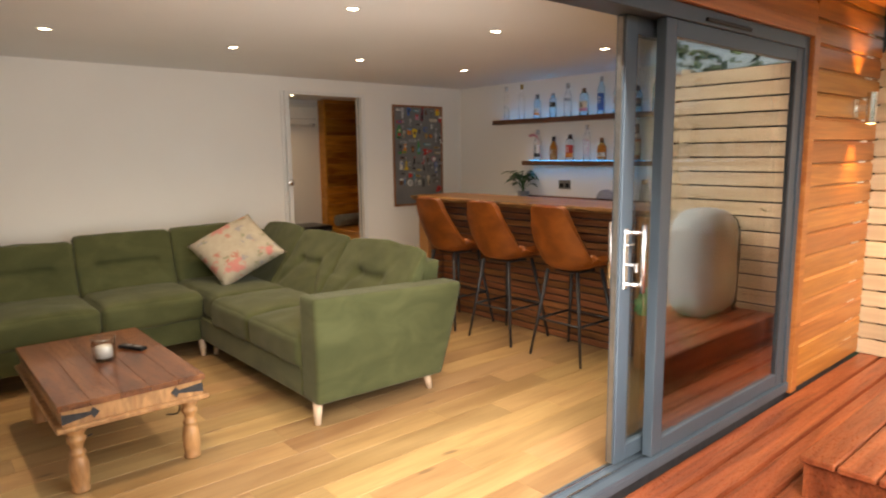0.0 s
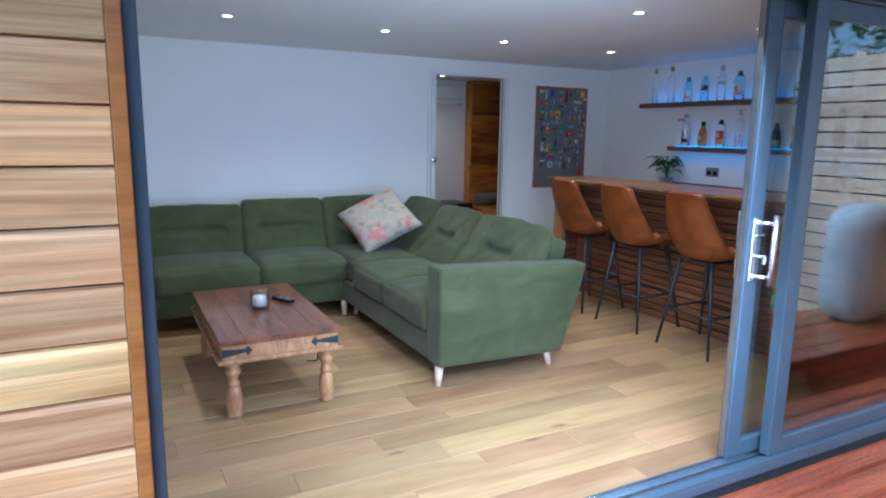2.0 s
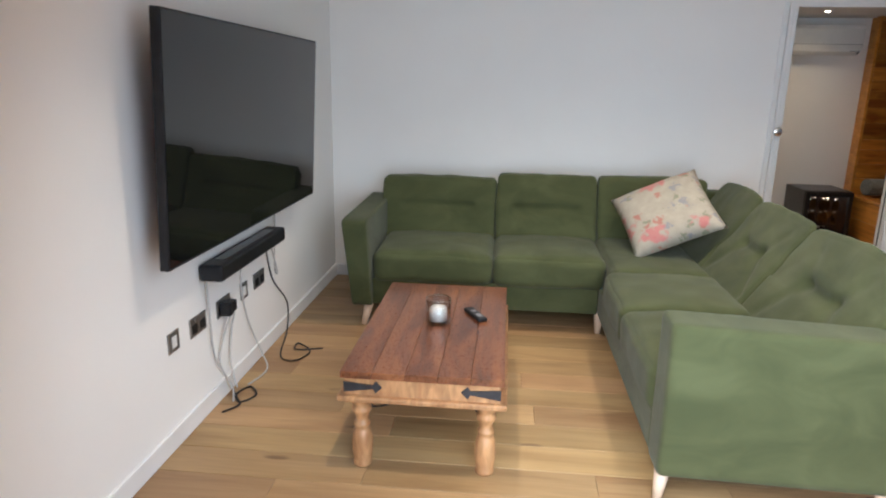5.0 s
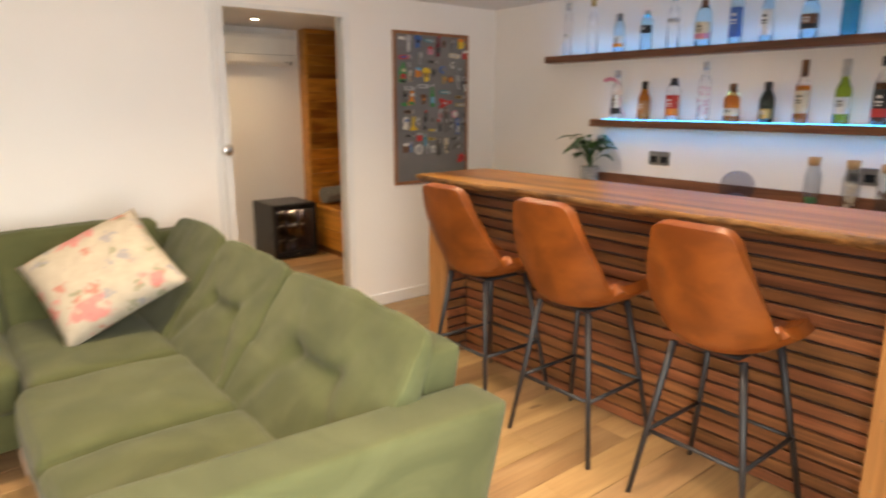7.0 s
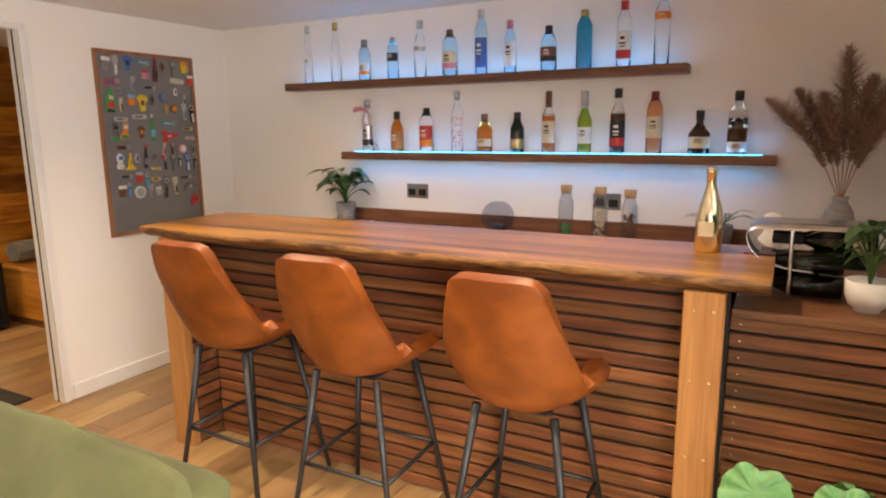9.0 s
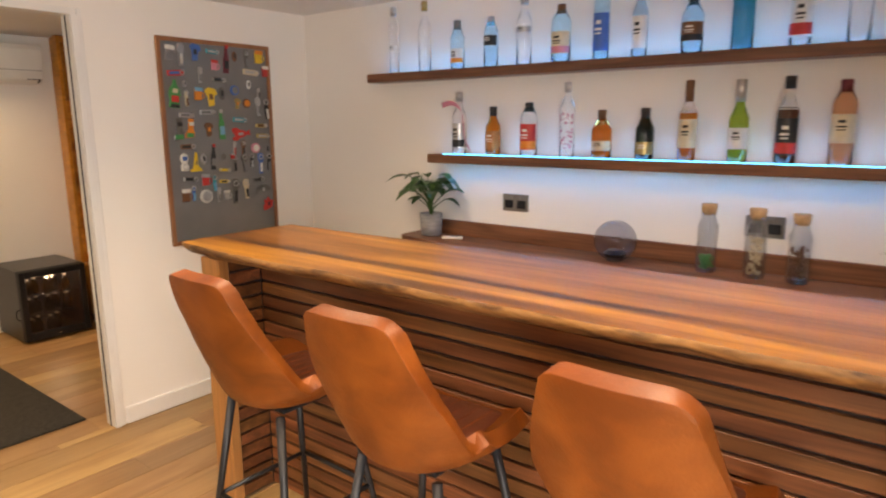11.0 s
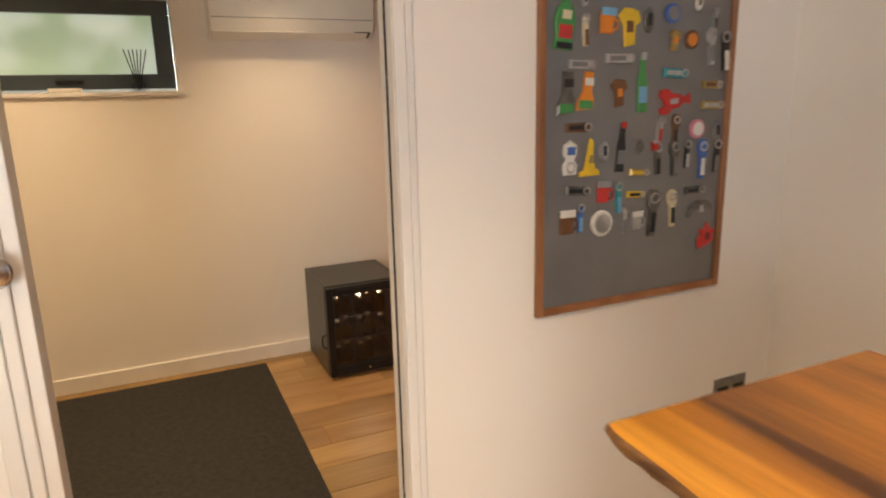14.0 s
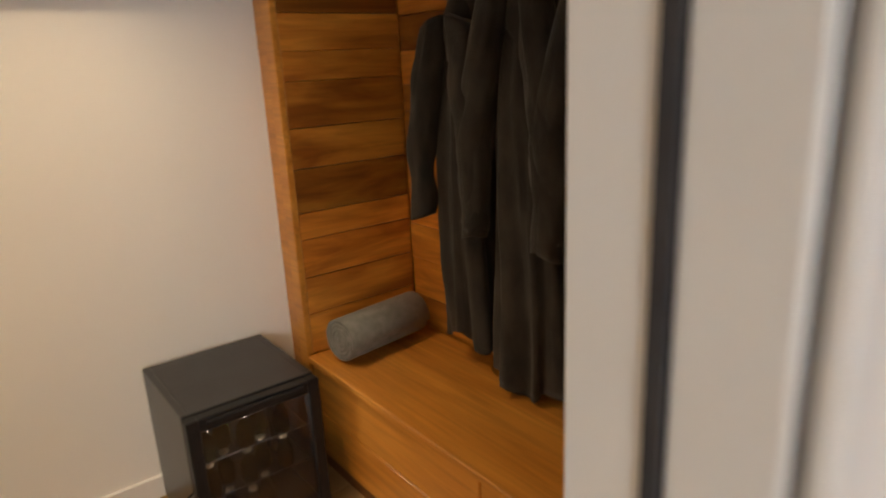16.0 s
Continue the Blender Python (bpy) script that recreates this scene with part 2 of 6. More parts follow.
fm.color_ramp.elements[0].color, fm.color_ramp.elements[1].color = (0.33, 0.55, 0.42, 1), (0.72, 0.92, 0.90, 1)
FROST.node_tree.links.new(fp2.outputs["Position"], fz.inputs["Vector"])
FROST.node_tree.links.new(fz.outputs[0], fm.inputs[0])
FROST.node_tree.links.new(fm.outputs[0], FROST.node_tree.nodes["Principled BSDF"].inputs["Emission Color"])
LED = glow("blue_led", (0.03, 0.46, 1.0), 2.6)
BULB = glow("warm_lamp", (1.0, 0.86, 0.66), 22.0)
WALLBULB = glow("wall_lamp_light", (1.0, 0.62, 0.25), 14.0)


def knots(m, stretch, reach, colour, amount):
    """Sparse dark knots, drawn out along the grain."""
    t = m.node_tree
    n, lk = t.nodes, t.links
    geo, info = n.new("ShaderNodeNewGeometry"), n.new("ShaderNodeObjectInfo")
    mul, off, vo, nz, ad, mr, mx = (n.new("ShaderNode" + k) for k in ("Math", "VectorMath", "TexVoronoi", "TexNoise", "Math", "MapRange", "Mix"))
    mul.operation, off.operation, ad.operation, mx.data_type = "MULTIPLY", "MULTIPLY_ADD", "MULTIPLY_ADD", "RGBA"
    mul.inputs[1].default_value = 53.0
    off.inputs[1].default_value = stretch
    vo.inputs["Scale"].default_value = 1.0
    nz.inputs["Scale"].default_value = 9.0
    ad.inputs[1].default_value = 0.10
    mr.inputs[1].default_value, mr.inputs[2].default_value, mr.inputs[3].default_value, mr.inputs[4].default_value = reach * 0.4 + 0.05, reach + 0.05, amount, 0.0
    mx.inputs[7].default_value = (*colour, 1)
    base = n["Principled BSDF"].inputs["Base Color"]
    src = base.links[0].from_socket
    for s, d in ((info.outputs["Random"], mul.inputs[0]), (geo.outputs["Position"], off.inputs[0]), (mul.outputs[0], off.inputs[2]), (off.outputs[0], vo.inputs["Vector"]),
                 (off.outputs[0], nz.inputs["Vector"]), (nz.outputs[0], ad.inputs[0]), (vo.outputs["Distance"], ad.inputs[2]), (ad.outputs[0], mr.inputs[0]),
                 (mr.outputs[0], mx.inputs[0]), (src, mx.inputs[6]), (mx.outputs[2], base)):
        lk.new(s, d)


def grain(m, stretch, low, warp=1.0):
    """Fine dark lines along the wood, over the broad figure."""
    t = m.node_tree
    n, lk = t.nodes, t.links
    geo, info = n.new("ShaderNodeNewGeometry"), n.new("ShaderNodeObjectInfo")
    mul, off, nz, mr, mx = (n.new("ShaderNode" + k) for k in ("Math", "VectorMath", "TexNoise", "MapRange", "Mix"))
    mul.operation, off.operation, mx.data_type, mx.blend_type = "MULTIPLY", "MULTIPLY_ADD", "RGBA", "MULTIPLY"
    mul.inputs[1].default_value = 71.0
    off.inputs[1].default_value = stretch
    nz.inputs["Scale"].default_value, nz.inputs["Detail"].default_value, nz.inputs["Distortion"].default_value = 1.0, 3.0, warp
    mr.inputs[1].default_value, mr.inputs[2].default_value, mr.inputs[3].default_value, mr.inputs[4].default_value = 0.34, 0.6, low, 1.06
    mx.inputs[0].default_value = 1.0
    base = n["Principled BSDF"].inputs["Base Color"]
    src = base.links[0].from_socket
    for s, d in ((info.outputs["Random"], mul.inputs[0]), (geo.outputs["Position"], off.inputs[0]), (mul.outputs[0], off.inputs[2]), (off.outputs[0], nz.inputs["Vector"]),
                 (nz.outputs[0], mr.inputs[0]), (src, mx.inputs[6]), (mr.outputs[0], mx.inputs[7]), (mx.outputs[2], base)):
        lk.new(s, d)


for wood, stretch, low in ((OAK, (2.6, 60, 20), 0.92), (CEDAR, (1.6, 30, 55), 0.80), (CEDAR_RED, (1.6, 30, 55), 0.88), (DECKWOOD, (1.6, 45, 30), 0.7), (LIVE, (30, 1.8, 20), 0.78),
                           (POSTWOOD, (70, 70, 2.5), 0.82), (SLATWOOD, (60, 2.2, 80), 0.75), (SHEESHAM, (45, 3.0, 40), 0.84), (MANGO, (30, 30, 8), 0.75), (NOOKWOOD, (3.0, 3.0, 38), 0.84),
                           (BENCHWOOD, (50, 2.2, 50), 0.82), (WALNUT, (60, 2.2, 60), 0.75)):
    grain(wood, stretch, low)
knots(OAK, (1.6, 5.0, 3.0), 0.10, (0.14, 0.075, 0.035), 0.75)
knots(LIVE, (4.5, 1.3, 3.0), 0.10, (0.07, 0.024, 0.009), 0.8)
knots(CEDAR, (1.3, 3.0, 5.0), 0.12, (0.30, 0.13, 0.055), 0.6)


def flat(name, c, rough=0.45):
    return surf(name, tuple(v * 0.9 for v in c), tuple(min(1, v * 1.06) for v in c), (30, 30, 30), rough, 0.08, 0.03, 120)


INK = {k: flat("paint_" + k, c) for k, c in dict(
    red=(0.55, 0.035, 0.03), orange=(0.75, 0.24, 0.03), yellow=(0.78, 0.52, 0.04), green=(0.05, 0.28, 0.08), blue=(0.05, 0.14, 0.42),
    sky=(0.16, 0.40, 0.62), white=(0.75, 0.74, 0.70), cream=(0.68, 0.58, 0.40), black=(0.015, 0.015, 0.016), brown=(0.16, 0.07, 0.03),
    tan=(0.40, 0.17, 0.05), wine=(0.16, 0.018, 0.03), pink=(0.66, 0.25, 0.33), silver=(0.42, 0.42, 0.43), brass=(0.45, 0.33, 0.12), teal=(0.03, 0.30, 0.36), grey=(0.2, 0.2, 0.21)).items()}

INK["silver"] = surf("bright_metal", (0.46, 0.46, 0.47), (0.58, 0.58, 0.59), (40, 40, 40), 0.32, 0.1, 0.1, 120, metal=0.85)
INK["brass"] = surf("worn_brass", (0.36, 0.26, 0.10), (0.50, 0.38, 0.17), (40, 40, 40), 0.36, 0.1, 0.1, 120, metal=0.8)
INK["pewter"] = surf("dark_pewter", (0.13, 0.125, 0.115), (0.21, 0.20, 0.19), (40, 40, 40), 0.42, 0.1, 0.15, 120, metal=0.7)

# ---- building blocks ----
ORG = {}


def thing(name, label, category, at=(0, 0, 0), group="", kind=""):
    o = new(name)
    o.empty_display_size = 0.05
    o.location = at
    ORG[o.name] = Vector(at)
    return tagged(o, label, category, group, kind)


def part(name, bm, material, parent=None, label="", smooth=False):
    me = bpy.data.meshes.new(name)
    if parent:
        org = ORG[parent.name]
        bmesh.ops.translate(bm, verts=bm.verts, vec=-org)
    bm.to_mesh(me)
    bm.free()
    me.materials.append(material)
    if smooth:
        for f in me.polygons:
            f.use_smooth = True
    o = new(name, me)
    if parent:
        o.parent = parent
        ORG[o.name] = org
    return tagged(o, label)


def solo(name, bm, material, label, category, kind="", smooth=False, group=""):
    """A thing of one mesh, its origin at its base."""
    lo = [min(v.co[i] for v in bm.verts) for i in range(3)]
    hi = [max(v.co[i] for v in bm.verts) for i in range(3)]
    at = Vector(((lo[0] + hi[0]) / 2, (lo[1] + hi[1]) / 2, lo[2]))
    bmesh.ops.translate(bm, verts=bm.verts, vec=-at)
    o = part(name, bm, material, smooth=smooth)
    o.location = at
    ORG[o.name] = at
    return tagged(o, label, category, group, kind)


def B(*boxes, bevel=0.0, seg=1):
    """One bmesh of axis-parallel boxes (x0, x1, y0, y1, z0, z1)."""
    bm = bmesh.new()
    for x0, x1, y0, y1, z0, z1 in boxes:
        bmesh.ops.create_cube(bm, size=1, matrix=Matrix.LocRotScale(((x0 + x1) / 2, (y0 + y1) / 2, (z0 + z1) / 2), None, (abs(x1 - x0), abs(y1 - y0), abs(z1 - z0))))
    if bevel:
        bmesh.ops.bevel(bm, geom=bm.edges[:], offset=bevel, segments=seg, affect="EDGES", profile=0.5)
    return bm


def lathe(profile, at=(0, 0, 0), seg=18, bm=None, cap=True):
    bm = bm or bmesh.new()
    rings = []
    for r, z in profile:
        rings.append([bm.verts.new((at[0] + r * math.cos(a), at[1] + r * math.sin(a), at[2] + z)) for a in (2 * math.pi * i / seg for i in range(seg))])
    for a, b in zip(rings, rings[1:]):
        for i in range(seg):
            bm.faces.new((a[i], a[(i + 1) % seg], b[(i + 1) % seg], b[i]))
    if cap:
        bm.faces.new(rings[0][::-1])
        bm.faces.new(rings[-1])
        bmesh.ops.recalc_face_normals(bm, faces=bm.faces[:])
    return bm


def tube(points, r, bm=None, seg=8, taper=None):
    """A rod along points; taper: radius at the end."""
    bm = bm or bmesh.new()
    pts = [Vector(p) for p in points]
    rings = []
    for i, p in enumerate(pts):
        d = (pts[min(i + 1, len(pts) - 1)] - pts[max(i - 1, 0)]).normalized()
        u = d.cross(Vector((0, 0, 1)))
        u = u.normalized() if u.length > 0.05 else Vector((1, 0, 0))
        w = d.cross(u)
        k = r if taper is None else r + (taper - r) * i / (len(pts) - 1)
        rings.append([bm.verts.new(p + k * (u * math.cos(a) + w * math.sin(a))) for a in (2 * math.pi * j / seg for j in range(seg))])
    for a, b in zip(rings, rings[1:]):
        for j in range(seg):
            bm.faces.new((a[j], a[(j + 1) % seg], b[(j + 1) % seg], b[j]))
    bm.faces.new(rings[0][::-1])
    bm.faces.new(rings[-1])
    bmesh.ops.recalc_face_normals(bm, faces=bm.faces[:])
    return bm


def curve_pts(pts, n=6):
    """A smooth line through pts."""
    p = [Vector(q) for q in pts]
    out = []
    for i in range(len(p) - 1):
        a, b, c, d = p[max(i - 1, 0)], p[i], p[i + 1], p[min(i + 2, len(p) - 1)]
        for k in range(n):
            t = k / n
            out.append(0.5 * ((2 * b) + (c - a) * t + (2 * a - 5 * b + 4 * c - d) * t * t + (3 * b - a - 3 * c + d) * t ** 3))
    return out + [p[-1]]


def soft_box(x0, x1, y0, y1, z0, z1, r=0.05, puff=0.0, n=10, top=0.0, wob=0.0):
    """An upholstered block: rounded edges, puffed faces, slightly uneven."""
    bm = bmesh.new()
    bmesh.ops.create_cube(bm, size=2)
    bmesh.ops.subdivide_edges(bm, edges=bm.edges[:], cuts=n, use_grid_fill=True)
    hx, hy, hz = (x1 - x0) / 2, (y1 - y0) / 2, (z1 - z0) / 2
    c = Vector(((x0 + x1) / 2, (y0 + y1) / 2, (z0 + z1) / 2))
    for v in bm.verts:
        q = v.co.copy()
        s = Vector((math.copysign(1 - (1 - abs(q.x)) ** 1.6, q.x), math.copysign(1 - (1 - abs(q.y)) ** 1.6, q.y), math.copysign(1 - (1 - abs(q.z)) ** 1.6, q.z)))
        p = Vector((s.x * hx, s.y * hy, s.z * hz))
        core = Vector((max(-hx + r, min(hx - r, p.x)), max(-hy + r, min(hy - r, p.y)), max(-hz + r, min(hz - r, p.z))))
        d = p - core
        if d.length > 1e-6:
            p = core + d.normalized() * min(r, d.length) if d.length > r else p
        fall = (1 - q.x ** 2) * (1 - q.y ** 2)
        p.z += (puff + (top if q.z > 0 else 0)) * fall * (1 if q.z > 0 else -0.3)
        p.x += puff * 0.5 * (1 - q.y ** 2) * (1 - q.z ** 2) * q.x
        p.y += puff * 0.5 * (1 - q.x ** 2) * (1 - q.z ** 2) * q.y
        p = p + c
        if wob:
            p += wob * Vector(noise.noise_vector(p * 6.0))
        v.co = p
    return bm


def turn_about(bm, m):
    bmesh.ops.transform(bm, matrix=m, verts=bm.verts)
    return bm


def structure(name, bm, material, label):
    return solo(name, bm, material, label, name.split("_")[0], "structure")

# ---- the building ----
XL, XR, YF, YB, CEIL = -0.25, 5.165, 1.52, 5.487, 2.185
Y2, ROOM2L = 7.755, 1.9
DX0, DX1, DTOP = 2.985, 3.782, 2.03
FX0, FX1, FTOP = 0.093, 4.17, 2.10
YO = 1.36

structure("wall_west", B((XL - 0.15, XL, YF - 0.14, YB + 0.08, 0, CEIL + 0.1)), PLASTER, "plain off-white painted plaster wall behind the television")
structure("wall_east", B((XR, XR + 0.15, YF - 0.14, YB + 0.08, 0, CEIL + 0.1)), PLASTER, "off-white painted plaster wall behind the bar shelves")
structure("wall_north", B((XL, DX0 - 0.03, YB, YB + 0.08, 0, CEIL + 0.05), (DX1 + 0.03, XR, YB, YB + 0.08, 0, CEIL + 0.05), (DX0 - 0.03, DX1 + 0.03, YB, YB + 0.08, DTOP + 0.03, CEIL + 0.05)),
          PLASTER, "off-white painted plaster wall with a doorway through it")
structure("wall_south", B((XL, FX0, YO + 0.035, YF, 0, CEIL + 0.05), (FX1, XR, YO + 0.035, YF, 0, CEIL + 0.05), (FX0, FX1, YO + 0.035, YF, FTOP, CEIL + 0.05)),
          PLASTER, "off-white plaster wall round the wide sliding door opening")
WX0, WX1, WZ0, WZ1 = 2.45, 3.43, 1.565, 2.03
structure("wall_back_room_north", B((ROOM2L, WX0, Y2, Y2 + 0.2, 0, CEIL + 0.05), (WX1, XR + 0.3, Y2, Y2 + 0.2, 0, CEIL + 0.05), (WX0, WX1, Y2, Y2 + 0.2, 0, WZ0), (WX0, WX1, Y2, Y2 + 0.2, WZ1, CEIL + 0.05)),
          PLASTER, "cream painted plaster wall of the lobby with a small high window")
structure("wall_back_room_west", B((ROOM2L - 0.12, ROOM2L, YB + 0.08, Y2 + 0.2, 0, CEIL + 0.05)), PLASTER, "cream painted plaster side wall of the lobby")
structure("wall_back_room_east", B((5.12, 5.25, YB + 0.08, Y2 + 0.2, 0, CEIL + 0.05)), PLASTER, "plain plaster wall behind the coat alcove")
structure("ceiling", B((XL - 0.1, XR + 0.1, YF - 0.1, YB + 0.1, CEIL, CEIL + 0.12)), CEILING, "flat white painted ceiling with recessed downlights")
structure("ceiling_back_room", B((ROOM2L - 0.1, 5.3, YB + 0.1, Y2 + 0.25, CEIL, CEIL + 0.12)), CEILING, "flat white painted ceiling of the lobby")
structure("roof", B((XL - 0.6, 6.6, 0.55, Y2 + 0.4, CEIL + 0.25, CEIL + 0.4)), ANTHRACITE, "flat dark roof with a timber overhang")

# skirting boards
for nm, b in (("baseboard_west", (XL, XL + 0.015, YF, YB - 0.015, 0, 0.09)), ("baseboard_north_a", (XL, DX0 - 0.095, YB - 0.015, YB, 0, 0.09)),
              ("baseboard_north_b", (DX1 + 0.06, XR, YB - 0.015, YB, 0, 0.09)), ("baseboard_lobby", (ROOM2L, 4.56, Y2 - 0.015, Y2, 0, 0.09))):
    structure(nm, B(b, bevel=0.004), TRIM, "white painted skirting board")

# doorway lining and architrave
dr = thing("door_1", "open pocket doorway with white painted lining and architrave", "doorway", (3.37, YB, 0), kind="structure")
part("lining", B((DX0 - 0.03, DX0, YB - 0.006, YB + 0.084, 0, DTOP), (DX0 - 0.03, DX1 + 0.03, YB - 0.006, YB + 0.084, DTOP, DTOP + 0.03), bevel=0.002), TRIM, dr)
part("lining", B((DX1, DX1 + 0.03, YB - 0.006, YB + 0.036, 0, DTOP), bevel=0.002), TRIM, dr)
part("lining", B((DX1, DX1 + 0.03, YB + 0.043, YB + 0.084, 0, DTOP), bevel=0.002), TRIM, dr)
part("lining_edge", B((DX1 + 0.001, DX1 + 0.03, YB - 0.019, YB - 0.010, 0, DTOP), bevel=0.002), TRIM, dr)
# first box: slot strip; second: dark strip painting the shadow gap by the architrave
part("rubber_seal", B((DX1 - 0.003, DX1 + 0.03, YB + 0.036, YB + 0.043, 0, DTOP), (DX1 + 0.003, DX1 + 0.03, YB - 0.010, YB - 0.006, 0, DTOP)), DARK_FILL, dr, "dark strip in the pocket door slot and a dark strip drawn as a shadow gap")
part("architrave", B((DX0 - 0.095, DX0 - 0.06, YB - 0.012, YB, 0, DTOP + 0.03), (DX0 - 0.056, DX0 - 0.03, YB - 0.018, YB, 0, DTOP + 0.03), bevel=0.003), TRIM, dr)
part("architrave", B((DX1 + 0.03, DX1 + 0.052, YB - 0.012, YB, 0, DTOP + 0.03), bevel=0.003), TRIM, dr)
part("door_knob", turn_about(lathe([(0.002, 0), (0.018, 0.0), (0.015, 0.014), (0.029, 0.024), (0.032, 0.038), (0.024, 0.046), (0.002, 0.048)]),
     Matrix.Translation((DX0 - 0.043, YB - 0.016, 1.20)) @ Matrix.Rotation(radians(90), 4, "X")), CHROME, dr, "small round chrome pull", True)

# downlights
dl = thing("downlight", "small white recessed ceiling downlight, switched on", "light", (0, 0, 0), "ceiling downlights")
part("bezel", lathe([(0.028, 0.0), (0.028, -0.003), (0.043, -0.003), (0.045, 0.0), (0.045, 0.002)], seg=24, cap=False), PLASTIC_W, dl, smooth=True)
part("lens", lathe([(0.028, -0.001), (0.001, -0.004)], seg=20), BULB, dl)
spots = [(x, y) for x in (0.80, 1.90, 2.92, 4.02) for y in (4.17, 2.69)] + [(3.915, 7.18), (2.7, 7.18), (2.7, 6.2)]
for i, (x, y) in enumerate(spots):
    if i == 0:
        dl.location = (x, y, CEIL)
    else:
        copy_thing(dl, pose(x, y, CEIL))
    d = bpy.data.lights.new("downlight_beam", "SPOT")
    d.energy, d.color, d.spot_size, d.spot_blend, d.shadow_soft_size = (23.5 if y < 6 else 10.5 if x > 3 else 14), (1.0, 0.82, 0.62) if y < 6 else (1.0, 0.74, 0.46), radians(130), 1.0, 0.03
    o = new("downlight_beam", d)
    o.location = (x, y, CEIL - 0.012)

# sliding door
sd = thing("sliding_door", "wide anthracite aluminium sliding patio door, slid open", "door", (FX0, YO, 0))
part("outer_frame", B((FX0, FX0 + 0.033, YO + 0.015, YF - 0.005, 0.025, FTOP), (FX1 - 0.06, FX1, YO + 0.015, YF - 0.005, 0.025, FTOP), (FX0 + 0.06, FX1 - 0.06, YO + 0.015, YF - 0.005, FTOP - 0.07, FTOP), bevel=0.003), ANTHRACITE, sd)
part("threshold", B((FX0, FX1, YO + 0.005, YF - 0.002, -0.035, 0.004), (FX0, FX1, YO + 0.005, YO + 0.04, 0.004, 0.022), bevel=0.002), ANTHRACITE, sd)
for yy in (1.425, 1.475):
    part("track_rail", B((FX0 + 0.06, FX1 - 0.06, yy, yy + 0.008, 0.004, 0.02)), CHROME, sd, "bright steel running rail")


def leaf_panel(x0, x1, y0, y1, name):
    z0, z1, w = 0.024, FTOP - 0.072, 0.085
    p = part(name, B((x0, x0 + w, y0, y1, z0, z1), (x1 - w, x1, y0, y1, z0, z1), (x0 + w, x1 - w, y0, y1, z0, z0 + 0.075), (x0 + w, x1 - w, y0, y1, z1 - 0.075, z1), bevel=0.003), ANTHRACITE, sd)
    part("glass_pane", B((x0 + w - 0.01, x1 - w + 0.01, (y0 + y1) / 2 - 0.008, (y0 + y1) / 2 + 0.008, z0 + 0.065, z1 - 0.065)), PANE, p)
    part("glazing_gasket", B((x0 + w, x0 + w + 0.008, y0 + 0.004, y0 + 0.012, z0 + 0.075, z1 - 0.075), (x1 - w - 0.008, x1 - w, y0 + 0.004, y0 + 0.012, z0 + 0.075, z1 - 0.075)), DARK_FILL, p)
    return p


slide = leaf_panel(2.445, 4.0, 1.455, 1.505, "sliding_leaf")
fixed = leaf_panel(2.64, FX1 - 0.06, 1.385, 1.435, "fixed_leaf")
part("door_edge_strip", B((2.437, 2.445, 1.468, 1.492, 0.03, 2.02)), GUNMETAL, slide, "pale lock strip with keeps")
for yy, sgn in ((1.455, -1), (1.505, 1)):
    part("door_handle", tube([(2.535, yy + sgn * 0.06, 0.835), (2.535, yy + sgn * 0.06, 1.14)], 0.0125, tube([(2.49, yy + sgn * 0.0, 0.87), (2.535, yy + sgn * 0.06, 0.87)], 0.010, tube([(2.49, yy, 1.105), (2.535, yy + sgn * 0.06, 1.105)], 0.010))), CHROME, slide, "straight chrome pull handle", True)
part("handle_plate", B((2.468, 2.498, 1.449, 1.455, 0.85, 1.125), (2.468, 2.498, 1.505, 1.511, 0.85, 1.125), bevel=0.002), CHROME, slide, "slim chrome back plate")
part("thumb_turn", B((2.475, 2.53, 1.437, 1.449, 1.045, 1.057), bevel=0.003), CHROME, slide)
part("lock_key", B((2.50, 2.506, 1.415, 1.455, 0.955, 0.965), (2.496, 2.51, 1.405, 1.418, 0.93, 0.968), bevel=0.001), CHROME, slide, "key left in the lock")
part("trickle_vent", B((2.95, 3.4, YO + 0.003, YO + 0.016, 2.045, 2.062), bevel=0.003), PLASTIC, sd, "slim dark trickle vent")

# timber trims round the opening and outer cladding
structure("trim_left", B((0.058, FX0, YO - 0.012, YO + 0.03, -0.05, FTOP + 0.07), bevel=0.003), CEDAR_RED, "planed cedar trim beside the sliding door")
structure("trim_right", B((FX1, FX1 + 0.08, YO - 0.012, YO + 0.03, -0.05, FTOP + 0.07), bevel=0.003), CEDAR_RED, "planed cedar trim beside the sliding door")
structure("trim_head", B((FX0, FX1, YO - 0.012, YO + 0.03, FTOP, FTOP + 0.07), bevel=0.003), CEDAR_RED, "planed cedar trim over the sliding door")
structure("wall_outer_backing", B((-1.6, XL, YO + 0.03, YF, -0.05, 2.5), (XR, 6.2, YO + 0.03, YF, -0.05, 2.5)), DARK_FILL, "dark backing behind the cladding")


